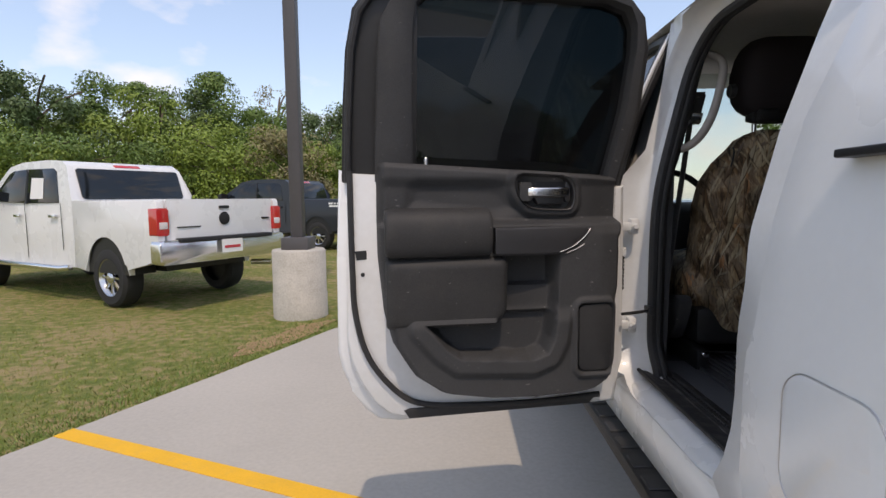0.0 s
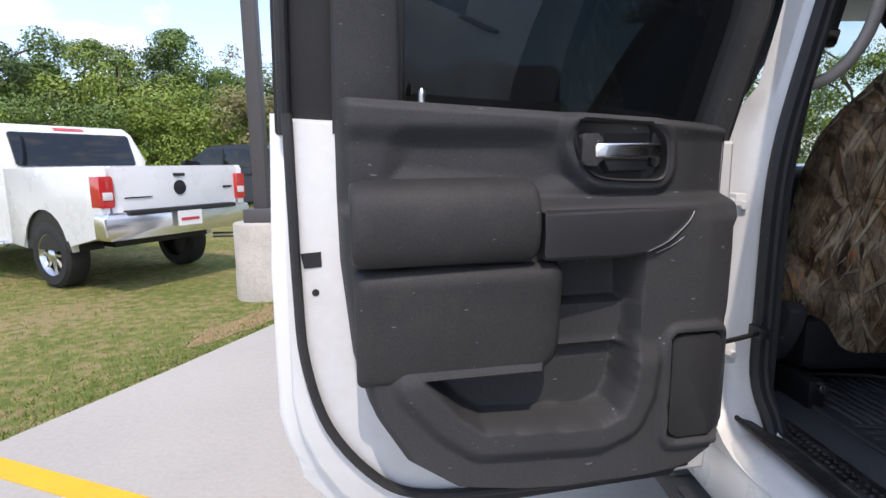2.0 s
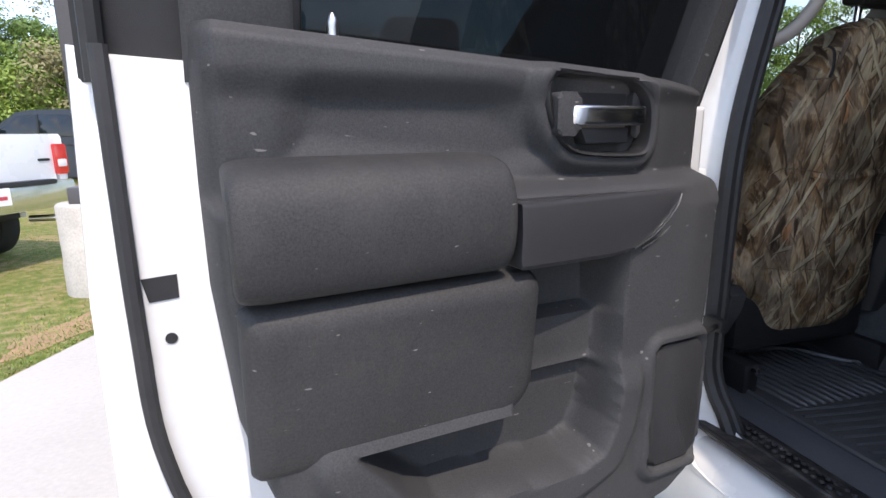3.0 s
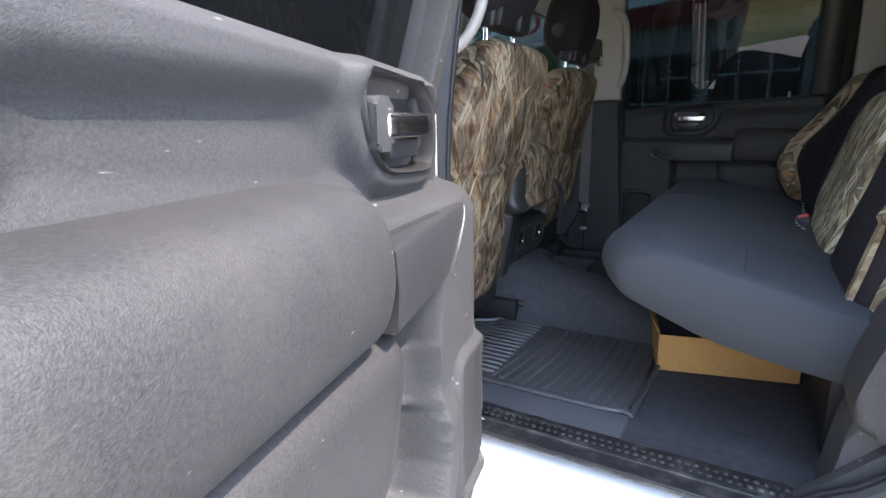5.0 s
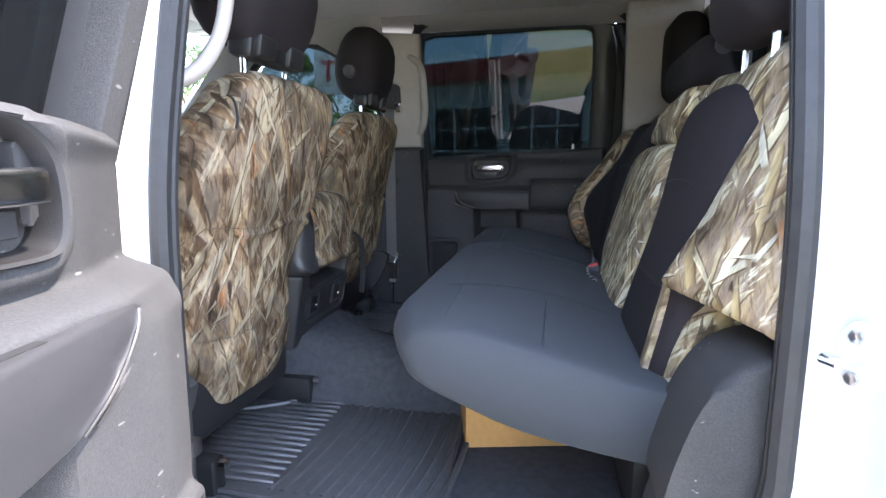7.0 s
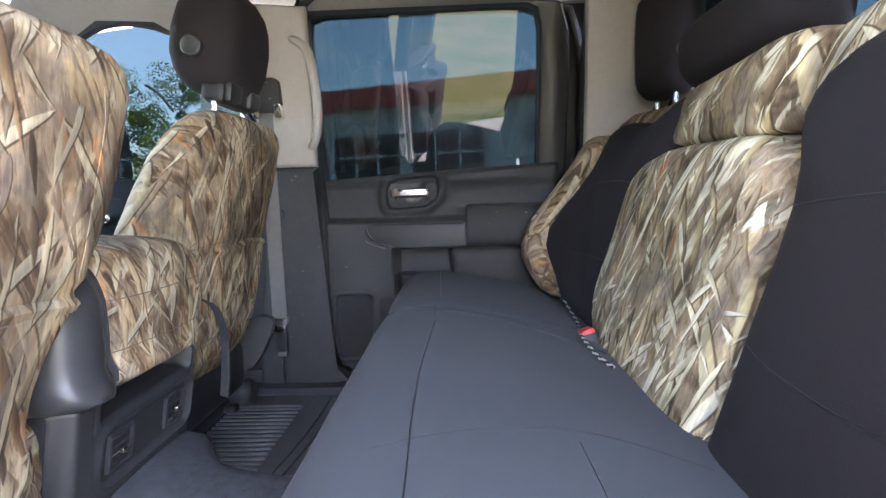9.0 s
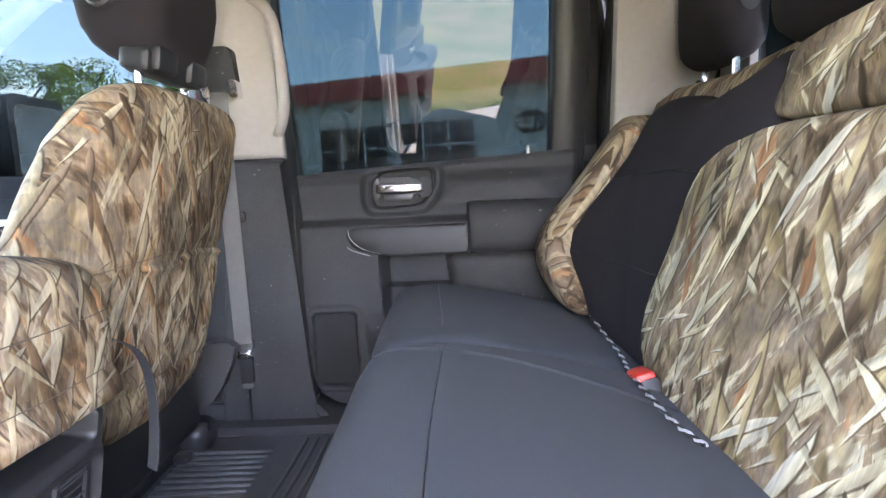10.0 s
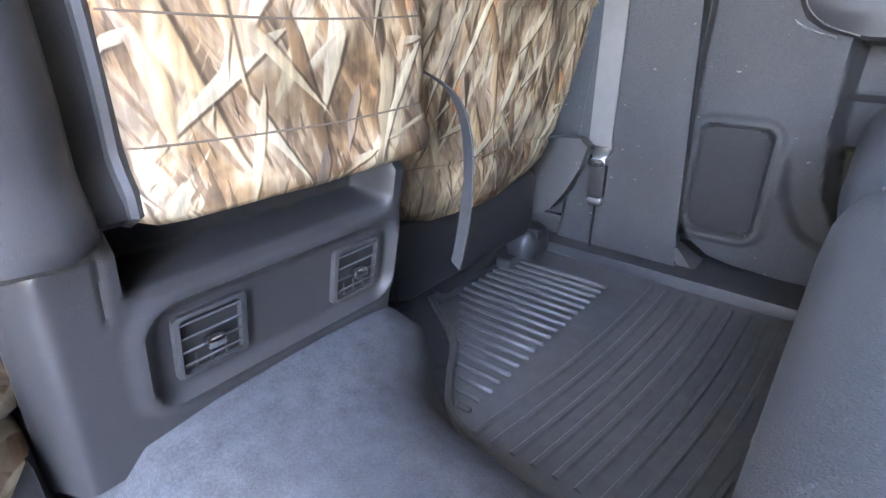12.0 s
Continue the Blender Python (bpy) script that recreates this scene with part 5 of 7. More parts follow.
def front_seat(cx, back, label, inward):
    """A front seat in its slip cover: cx its middle, back the y of its posts, inward +1 or -1 towards the console."""
    seat = thing("front_seat", (cx, back + 0.25, 0.862), label, "car seat", "front seats")
    # height, rear face, reach to the low side of x, reach to the high side, thickness
    rows = ROWS_DRIVER if inward > 0 else ROWS_PASSENGER
    loops = []
    for z, rear, left, right, thick in rows:
        ring = []
        for k in range(56):
            w = 2 * math.pi * k / 56
            c, s_ = math.cos(w), math.sin(w)
            px = math.copysign(abs(c) ** 0.5, c) * (right if c > 0 else left)
            py = math.copysign(abs(s_) ** 0.62, s_) * thick / 2
            fold = 0.010 * noise.noise((px * 7 + cx * 7, py * 9, z * 6)) + 0.006 * noise.noise((px * 17 + cx, py * 20, z * 9)) + 0.0025 * noise.noise((px * 45, cx, z * 22))
            gather = 0.004 * math.sin(px * 95 + 3 * noise.noise((px * 9, z * 9, cx))) * sum(math.exp(-(((z - q - 0.012) / 0.02) ** 2)) for q in (1.143, 1.362))
            ring.append((cx + px * (1 + fold * 0.6), back + rear + thick / 2 + py + fold + (gather if s_ < 0 else 0), z))
        loops.append(ring)
    body = part("backrest_cover", rings(loops), M["camo"], seat, "marsh-grass camouflage backrest cover", 80)
    for z, half, bow in ((1.143, 0.245, 0.008), (1.362, 0.262, 0.012)):
        stitch(body, [(cx + px, back, z + bow * math.sin(px * 9 + cx * 5) + 0.003 * noise.noise((px * 30, z, cx))) for px in np.linspace(-half, half, 44)], (0, 1, 0), 0.0010, M["bark"], seat)
    for px, z0, z1 in ((-0.17, 1.15, 1.60), (0.17, 1.15, 1.60)):
        stitch(body, [(cx + px + 0.05 * (z - 1.35) * math.copysign(-1, px) * step(1.4, 1.6, z) , back, z) for z in np.linspace(z0, z1, 30)], (0, 1, 0), 0.0010, M["camo"], seat)
    # gathered fold above the pocket edge
    fold = [(cx + px, back + 0.03, 1.352 + 0.006 * math.sin(px * 25)) for px in np.linspace(-0.13, 0.19, 26)]
    stitch(body, fold, (0, 1, 0), 0.009, M["camo"], seat, 0.15, "pocket_fold")
    if inward > 0:
        stitch(body, [(cx - 0.155 - 0.02 * t, back, 1.60 - 0.46 * t) for t in np.linspace(0, 1, 40)], (0, 1, 0), 0.0012, M["bark"], seat)
        stitch(body, [(cx - 0.275 + 0.13 * t, back, 1.535 + 0.01 * t) for t in np.linspace(0, 1, 20)], (0, 1, 0), 0.0014, M["bark"], seat)
        stitch(body, [(cx - 0.145 - 0.015 * t, back, 1.605 - 0.06 * t) for t in np.linspace(0, 1, 10)], (0, 1, 0), 0.0028, M["ink"], seat, 0.0, "zip_end")
    # cushion, base, rails
    part("cushion", cushion(cx - 0.225, cx + 0.225, back + 0.12, back + 0.62, 1.06, 1.22, 0.06, 0.015), M["camo"], seat)
    part("seat_base", cushion(cx - 0.20, cx + 0.20, back + 0.12, back + 0.58, 0.93, 1.07, 0.03), M["black"], seat)
    for sx in (-0.20, 0.20):
        tail = 0.0 if inward > 0 else 0.12
        rail = part("seat_rail", box(cx + sx - 0.02, cx + sx + 0.02, back + 0.06 + tail, back + 0.62, 0.862, 0.935, 0.006), M["black"], seat)
        part("rail_bolt", rings([[(cx + sx + r * math.cos(w), back + 0.055 + tail + y, 0.925 + r * math.sin(w)) for w in np.linspace(0, 2 * math.pi, 8, endpoint=False)] for y, r in ((0, 0.011), (-0.014, 0.011), (-0.016, 0.008))]), M["chrome"], rail)
    outer_x = cx - inward * 0.245
    part("recliner_cover", plate(smooth_outline([(0.055, 1.105), (0.14, 1.11), (0.26, 1.06), (0.25, 0.99), (0.20, 0.955), (0.12, 0.97)]), lambda a, b, d_: (outer_x - inward * d_, back + a, b), 0.0, 0.04, 0.012), M["trim"], seat, "grey plastic recliner cover")
    # headrest on two posts
    tilt = Matrix.Translation((cx, back + 0.06, 1.70)) @ Matrix.Rotation(radians(10), 4, "X") @ Matrix.Translation((-cx, -(back + 0.06), -1.70))
    loops = []
    for z, y0, y1, half in ((1.700, 0.030, 0.080, 0.07), (1.708, 0.015, 0.098, 0.095), (1.722, 0.000, 0.118, 0.114), (1.745, -0.010, 0.134, 0.128), (1.78, -0.018, 0.144, 0.138), (1.83, -0.020, 0.145, 0.140), (1.88, -0.014, 0.136, 0.134), (1.91, -0.004, 0.124, 0.122), (1.935, 0.015, 0.102, 0.100), (1.945, 0.035, 0.08, 0.07)):
        half = half if inward > 0 else half * 0.88
        loops.append([tilt @ Vector((cx + math.copysign(abs(math.cos(w)) ** 0.45, math.cos(w)) * half, back + (y0 + y1) / 2 + math.copysign(abs(math.sin(w)) ** 0.55, math.sin(w)) * (y1 - y0) / 2, z)) for w in np.linspace(0, 2 * math.pi, 32, endpoint=False)])
    hr = part("headrest", rings(loops), M["neoprene"], seat, "black cloth headrest", 70)
    part("headrest_shell", cushion(cx - 0.10, cx + 0.10, back + 0.004, back + 0.06, 1.684, 1.730, 0.014, 0, 6, tilt), M["black"], hr, "black plastic bracket under the headrest")
    for sx in (-0.088, 0.024):
        part("bracket_clamp", cushion(cx + sx, cx + sx + 0.065, back - 0.008, back + 0.03, 1.690, 1.734, 0.010, 0, 4, tilt), M["black"], hr)
    for sx in (-0.078, 0.078):
        part("headrest_post", tube([(cx + sx, back + 0.035, 1.62), (cx + sx, back + 0.035, 1.70)], 0.007, 10), M["chrome"], hr, "chrome headrest post")
    part("tilt_button", rings([[(cx - 0.150 - x_, back + 0.045 + r * math.cos(w), 1.785 + r * math.sin(w)) for w in np.linspace(0, 2 * math.pi, 16, endpoint=False)] for x_, r in ((-0.01, 0.022), (0.003, 0.022), (0.006, 0.018), (0.004, 0.014))]), M["gloss"], hr)
    return seat


front_seat(-0.435, 0.085, "driver's seat in marsh-grass camouflage slip cover", 1)
front_seat(0.395, 0.165, "passenger's seat in marsh-grass camouflage slip cover", -1)
strap = [(0.130, 0.22, 1.29), (0.150, 0.165, 1.262), (0.166, 0.152, 1.22), (0.170, 0.150, 1.16), (0.160, 0.15, 1.10), (0.150, 0.15, 1.07)]
loops = []
for x, y, z in smooth_path(strap, False, 4):
    loops.append([(x - 0.007, y - 0.011, z), (x + 0.007, y + 0.011, z), (x + 0.005, y + 0.012, z), (x - 0.009, y - 0.010, z)])
solo("cover_strap", rings(loops), M["trim"], "dark grey webbing strap hanging from the seat cover", "strap")

# ---- centre console with folded jump seat ----
con = thing("center_console", (-0.045, 0.3, 1.0), "charcoal centre console under a camouflage armrest", "console")
arm = []
prof = [(0.10, 1.205), (0.096, 1.25), (0.094, 1.30), (0.098, 1.345), (0.115, 1.38), (0.15, 1.398), (0.25, 1.408), (0.45, 1.412), (0.62, 1.40), (0.62, 1.21), (0.3, 1.20)]
prof = [(p[0], p[1]) for p in smooth_path([(a, b, 0) for a, b in prof], True, 4)]
cyz = (0.35, 1.31)
for x, k in ((-0.150, 0.90), (-0.147, 0.955), (-0.138, 0.985), (-0.12, 0.997), (-0.09, 1.0), (-0.05, 1.003), (-0.01, 1.005), (0.03, 1.003), (0.06, 1.0), (0.09, 0.995), (0.108, 0.98), (0.118, 0.95), (0.121, 0.90)):
    ring = []
    for a, b in prof:
        groove = 0.004 * sum(math.exp(-(((b - q) / 0.006) ** 2)) for q in (1.255, 1.33)) * (1 if a < 0.2 else 0)
        ring.append((x - 0.012, 0.058 + cyz[0] + (a - cyz[0]) * (1 - (1 - k) * 0.6) + groove + 0.004 * noise.noise((x * 14, a * 14, b * 14)), cyz[1] + (b - cyz[1]) * k))
    arm.append(ring)
cover = part("armrest_cover", rings(arm), M["camo"], con, "camouflage cover on the folded middle seat", 80)
for z in (1.257, 1.331):
    stitch(cover, [(x, 0.1, z - 0.006 * math.cos(x * 9)) for x in np.linspace(-0.158, 0.105, 30)], (0, 1, 0), 0.0009, M["bark"], con)
binding = [(-0.163, 0.058 + cyz[0] + (a - cyz[0]) * 0.95, cyz[1] + (b - cyz[1]) * 0.93) for a, b in prof]
part("cover_binding", tube(binding, 0.006, 8, True), M["rubber"], con, "black binding of the cover")
part("side_channel", plate([(a + 0.07, 1.305 + (b - 1.305) * 0.96) for a, b in prof], lambda a, b, d_: (d_, a, b), -0.190, -0.160), M["black"], con)
shell = [[(x, 0.058 + cyz[0] + (a - cyz[0]) * ky, cyz[1] + (b - cyz[1]) * kz) for a, b in prof] for x, ky, kz in ((-0.186, 0.96, 0.90), (-0.188, 1.0, 0.97), (-0.193, 1.03, 1.0), (-0.21, 1.06, 1.02), (-0.235, 1.055, 1.01), (-0.255, 1.03, 0.97), (-0.266, 0.98, 0.90), (-0.270, 0.90, 0.80))]
part("side_shell", rings(shell), M["gloss"], con, "dark plastic end shell of the folded seat", 60)
lean = lambda z: 0.168 + (1.2 - z) * 0.18


def console_face(x, z):
    """How far the console's rear face lies back: recess under the cover, bowl round the vents, rounded ends."""
    y = lean(z)
    y = y + 0.042 * step(1.157, 1.170, z) * step(-0.176, -0.166, x) * (1 - step(0.064, 0.076, x))
    y = y + 0.008 * step(1.150, 1.160, z) * step(-0.176, -0.16, x) * (1 - step(0.06, 0.076, x))
    bowl = inside(rrect(-0.165, 0.084, 1.053, 1.139, 0.022), x, z)
    y = y + 0.007 * (1 - step(-0.008, 0.004, bowl)) - 0.004 * (1 - step(0.004, 0.02, bowl)) * step(0.0, 0.004, bowl)
    y = y + 0.03 * (1 - step(-0.238, -0.212, x)) ** 2 + 0.03 * step(0.082, 0.106, x) ** 2
    return y + 0.012 * step(1.19, 1.205, z) + 0.006 * (1 - step(0, 0.0035, np.abs(x + 0.186 + (1.2 - z) * 0.02))) * step(1.14, 1.15, z) * 0.3


zs, xs = np.concatenate([np.linspace(1.0, 1.15, 50), np.linspace(1.1515, 1.175, 20), np.linspace(1.178, 1.205, 14)]), np.linspace(-0.238, 0.106, 150)
own = bmesh.new()
grid = [[own.verts.new((float(x), float(y), float(z))) for x, y in zip(xs, console_face(xs, np.full(xs.shape, z)))] for z in zs]
for r0, r1 in zip(grid, grid[1:]):
    for i in range(len(xs) - 1):
        own.faces.new((r0[i], r0[i + 1], r1[i + 1], r1[i]))
made = bmesh.ops.extrude_edge_only(own, edges=[q for q in own.edges if q.is_boundary])
for q in made["geom"]:
    if isinstance(q, bmesh.types.BMVert):
        q.co.y = 0.60
body = part("console_body", own, M["console"], con, "charcoal console body with a recessed ledge", 45)
part("console_core", box(-0.225, 0.095, 0.27, 0.60, 1.0, 1.22, 0.01), M["black"], con)
# two air vents with vanes
for x0, x1 in ((-0.143, -0.093), (0.010, 0.060)):
    z0, z1 = 1.071, 1.123
    yy = lambda z: lean(z) + 0.004
    rim = [(x, z) for x, z in rrect(x0 - 0.004, x1 + 0.006, z0 - 0.004, z1 + 0.003, 0.004, 3)]
    inn = [(x, z) for x, z in rrect(x0, x1, z0, z1, 0.003, 3)]
    vent = part("air_vent", rings([[(x, yy(z) + 0.004, z) for x, z in rim], [(x, yy(z) - 0.003, z) for x, z in rim], [(x, yy(z) - 0.004, z) for x, z in inn], [(x, yy(z) + 0.003, z) for x, z in inn]], caps=False), M["gloss"], con, "square rear air vent")
    part("duct", plate(inn, lambda a, b, d_: (a, yy(b) + d_, b), 0.0025, 0.0015), M["ink"], vent)
    for k in range(4):
        z = z0 + (k + 0.5) * (z1 - z0) / 4
        part("vane", box(x0, x1, -0.0045, 0.001, -0.0008, 0.0008, 0, m=Matrix.Translation((0, yy(z), z)) @ Matrix.Rotation(radians(-32), 4, "X")), M["trim"], vent)
    for k in range(3):
        x = x0 + (k + 1) * (x1 - x0) / 4
        part("fin", box(x - 0.0007, x + 0.0007, -0.001, 0.0015, 0, z1 - z0, 0, m=Matrix.Translation((0, yy(z0), z0))), M["gloss"], vent)
    part("vent_tab", cushion((x0 + x1) / 2 - 0.008, (x0 + x1) / 2 + 0.008, yy(1.095) - 0.012, yy(1.095) - 0.001, 1.090, 1.100, 0.003, 0, 3), M["chrome"], vent, "chrome vent tab")

# ---- carpeted tunnel and floor mats ----
loops = []
for y, h, w in ((-0.62, 0.02, 0), (-0.40, 0.06, 0), (-0.20, 0.10, 0), (0.0, 0.135, 0), (0.07, 0.150, 0), (0.11, 0.158, 0.15), (0.14, 0.165, 0.55), (0.165, 0.170, 0.95), (0.20, 0.172, 1), (0.30, 0.175, 1), (0.7, 0.19, 1)):
    wide = ((-0.27, 0.0), (-0.25, 0.08), (-0.235, 0.36), (-0.215, 0.70), (-0.18, 0.95), (-0.12, 1.0), (-0.045, 1.02), (0.0, 1.02), (0.06, 1.0), (0.09, 0.97), (0.108, 0.88), (0.122, 0.55), (0.14, 0.15), (0.17, 0.0))
    slim = ((-0.27, 0.0), (-0.245, 0.08), (-0.22, 0.36), (-0.195, 0.70), (-0.16, 0.93), (-0.12, 1.0), (-0.045, 1.02), (-0.01, 0.97), (0.02, 0.84), (0.045, 0.60), (0.065, 0.36), (0.085, 0.16), (0.105, 0.05), (0.125, 0.0))
    loops.append([(a * (1 - w) + c * w, y, 0.858 + h * (k * (1 - w) + q * w)) for (a, k), (c, q) in zip(slim, wide)])
part("tunnel", rings(loops, closed=False, caps=False), M["carpet"], truck, "carpeted transmission tunnel", 80)


def floor_mat(flip, label):
    fx = (lambda x: 2 * -0.045 - x) if flip else (lambda x: x)
    mat = thing("floor_mat", (fx(0.4), 0.05, 0.865), label, "floor mat", "rubber floor mats")
    out = [(0.075, -0.26), (0.08, 0.05), (0.11, 0.13), (0.19, 0.215), (0.275, 0.32), (0.52, 0.335), (0.545, 0.30), (0.552, -0.15), (0.54, -0.26), (0.51, -0.278)]
    if not flip:
        out = [(0.08, -0.26), (0.095, -0.01), (0.125, 0.125), (0.18, 0.18), (0.26, 0.235), (0.31, 0.30), (0.335, 0.335), (0.37, 0.35), (0.63, 0.355), (0.662, 0.33), (0.668, -0.15), (0.65, -0.27), (0.60, -0.285)]
    part("mat_base", plate([(fx(a), b) for a, b in out], lambda a, b, d_: (a, b, d_), 0.860, 0.870, 0.003), M["mat"], mat)
    rim = [Vector((fx(a), b, 0.872)) for a, b in out]
    part("mat_rim", tube(smooth_path(rim, True, 3), 0.006, 6, True), M["mat"], mat)
    n = 20
    for k in range(n if not flip else 17):
        x = 0.13 + k * 0.0235
        y1 = min(0.325, 0.10 + 0.72 * (x - 0.085)) if not flip else (0.195 if x < 0.245 else 0.305)
        part("rib", box(fx(x) - 0.0045, fx(x) + 0.0045, 0.125 if not flip else 0.055, max(y1, 0.14 if not flip else 0.09), 0.868, 0.8765, 0.003, 1), M["mat"], mat)
    for k in range(13):
        y = (0.10 if not flip else 0.035) - k * 0.0265
        pts = [(fx(0.125 + (0.40 if flip else 0.51) * t), y - 0.012 * math.sin(t * 3.1) + (0.02 if flip else -0.04) * t, 0.8712) for t in np.linspace(0, 1, 9)]
        part("groove_ridge", tube(pts, 0.0052, 6, flat=0.7), M["mat"], mat)
    return mat


floor_mat(False, "black ribbed rubber floor mat before the passenger side")
floor_mat(True, "black ribbed rubber floor mat inside the open door")
solo("sill_carpet", box(-0.768, -0.635, -0.275, 0.25, 0.855, 0.8685, 0.006), M["strip"], "plain grey carpet strip beside the sill", "carpet")
part("sill_trim", box(0.674, 0.715, -0.6, 0.38, 0.86, 0.892, 0.012), M["gloss"], truck)
track = part("seat_track_cover", cushion(0.575, 0.665, 0.285, 0.40, 0.86, 0.935, 0.025, 0.004), M["gloss"], truck, "moulded grey cover over the seat track end")
part("track_flange", cushion(0.36, 0.60, 0.335, 0.55, 0.86, 0.905, 0.02), M["gloss"], track)
part("track_rail", box(0.40, 0.62, 0.40, 0.43, 0.90, 0.935, 0.006), M["black"], track)
part("track_slot", box(0.598, 0.616, 0.283, 0.31, 0.905, 0.938, 0.003), M["ink"], track)
part("track_clip", cushion(0.525, 0.56, 0.30, 0.335, 0.868, 0.892, 0.008), M["gloss"], track)
part("toe_carpet", rings([[(x, 0.30, 0.866), (x, 0.42, 0.885), (x, 0.60, 0.93)] for x in (0.15, 0.66)], closed=False, caps=False), M["carpet"], truck)

# ---- rear bench ----
bench = thing("rear_seat", (-0.03, -0.6, 0.862), "rear bench with slate cushions and camouflage backrest covers", "car seat")
CUSH = smooth_path([(-0.168, 1.185, 0), (-0.182, 1.222, 0), (-0.225, 1.240, 0), (-0.33, 1.236, 0), (-0.48, 1.205, 0), (-0.60, 1.172, 0), (-0.68, 1.155, 0), (-0.70, 1.10, 0), (-0.66, 1.045, 0), (-0.58, 1.046, 0), (-0.42, 1.075, 0), (-0.26, 1.118, 0), (-0.19, 1.145, 0)], True, 3)


def seat_cushion(x0, x1, seams):
    loops = []
    c = Vector((-0.46, 1.145, 0))
    xs = [x0, x0 + 0.006, x0 + 0.02, x0 + 0.045] + list(np.linspace(x0 + 0.09, x1 - 0.09, 18)) + [x1 - 0.045, x1 - 0.02, x1 - 0.006, x1]
    ks = [0.86, 0.93, 0.975, 0.995] + [1.0] * 18 + [0.995, 0.975, 0.93, 0.86]
    for x, k in zip(xs, ks):
        dip = sum(0.006 * math.exp(-(((x - q) / 0.007) ** 2)) for q in seams)
        ring = []
        for p in CUSH:
            q = c + (p - c) * k
            top = 1 if p.y > 1.165 else 0
            turn = 0.055 * math.exp(-((x - x0) / 0.11) ** 2) if x0 < -0.6 else 0.0
            q.x -= turn * step(-0.45, -0.2, q.x)
            ring.append((x, q.x, q.y - dip * top + top * 0.003 * noise.noise((x * 8, p.x * 8, 3))))
        loops.append(ring)
    pad_ = part("seat_cushion", rings(loops), M["cloth"], bench, "slate grey cloth seat cushion", 80)
    stitch(pad_, [(x, -0.284 - 0.006 * math.sin(x * 7), 1.3) for x in np.linspace(x0 + 0.05, x1 - 0.02, 40)], (0, 0, -1), 0.0011, M["black"], bench)
    if x0 < 0:
        # the welt beside the split and the curved seams of the driver's half
        stitch(pad_, [(0.150 - 0.10 * t * t, -0.19 - 0.40 * t, 1.3) for t in np.linspace(0, 1, 30)], (0, 0, -1), 0.0022, M["cloth"], bench, 0.1, "welt")
        stitch(pad_, [(0.143 - 0.10 * t * t, -0.19 - 0.40 * t, 1.3) for t in np.linspace(0, 1, 30)], (0, 0, -1), 0.0011, M["black"], bench)
        stitch(pad_, [(-0.42 + 0.09 * math.sin(t * 2.2), -0.25 - 0.34 * t, 1.3) for t in np.linspace(0, 1, 30)], (0, 0, -1), 0.0011, M["black"], bench)
        stitch(pad_, [(x, -0.45, 1.3) for x in np.linspace(-0.66, -0.36, 20)], (0, 0, -1), 0.0011, M["black"], bench)
    else:
        stitch(pad_, [(x1 - 0.04, y, 1.3) for y in np.linspace(-0.25, -0.60, 24)], (0, 0, -1), 0.0011, M["black"], bench)
    for q in seams:
        part("seam", tube([(q, y, float(np.interp(-y, [0.19, 0.225, 0.33, 0.48, 0.60, 0.66], [1.226, 1.240, 1.236, 1.205, 1.172, 1.158])) - 0.0045) for y in np.linspace(-0.20, -0.64, 16)], 0.0018, 5), M["cloth"], bench)


seat_cushion(-0.695, 0.196, (-0.285,))
seat_cushion(0.212, 0.665, ())


def face_y(z):
    return -0.615 - (z - 1.14) * 0.235


def back_part(name, outline, material, proud=0.0, tag="", thick=0.14, r=0.03, wrap=0.0):
    """A padded piece of the backrest, by its outline in x and z."""
    c = Vector((sum(p[0] for p in outline) / len(outline), sum(p[1] for p in outline) / len(outline)))
    fine = [(p.x, p.y) for p in smooth_path([(a, b, 0) for a, b in outline], True, 3)]
    loops = []
    for inset, dep in ((0.0, thick), (0.0, r), (r * 0.15, r * 0.5), (r * 0.5, r * 0.15), (r * 1.0, 0.0), (r * 2.2, -0.006), (r * 4, -0.010)):
        ring = []
        for a, b in fine:
            v = Vector((a, b)) - c
            k = max(0.05, 1 - inset / max(v.length, 1e-4))
            a2, b2 = c.x + v.x * k, c.y + v.y * k
            wing = 0.105 * step(0.30, 0.58, a2) * math.exp(-(((b2 - 1.33) / 0.15) ** 2))
            ring.append((a2, face_y(b2) + proud + wing - wrap * max(0.0, -0.63 - a2) - dep + 0.003 * noise.noise((a2 * 9, b2 * 9, proud * 50)), b2))
        loops.append(ring)
    return part(name, rings(loops), material, bench, tag, 80)


def rect(x0, x1, z0, z1):
    return [(x0, z0), ((x0 + x1) / 2, z0), (x1, z0), (x1, z0 + (z1 - z0) * 0.33), (x1, z0 + (z1 - z0) * 0.66), (x1, z1), ((x0 + x1) / 2, z1), (x0, z1), (x0, z0 + (z1 - z0) * 0.66), (x0, z0 + (z1 - z0) * 0.33)]


# passenger side
back_part("back_frame", rect(0.05, 0.645, 1.08, 1.645), M["camo"], -0.055, "camouflage backrest cover")
ins_p = back_part("back_insert", [(0.06, 1.10), (0.26, 1.09), (0.47, 1.10), (0.50, 1.24), (0.545, 1.36), (0.525, 1.52), (0.49, 1.60), (0.40, 1.615), (0.28, 1.59), (0.16, 1.605), (0.06, 1.61), (0.05, 1.42), (0.05, 1.26)], M["neoprene"], 0.008, "black neoprene insert")
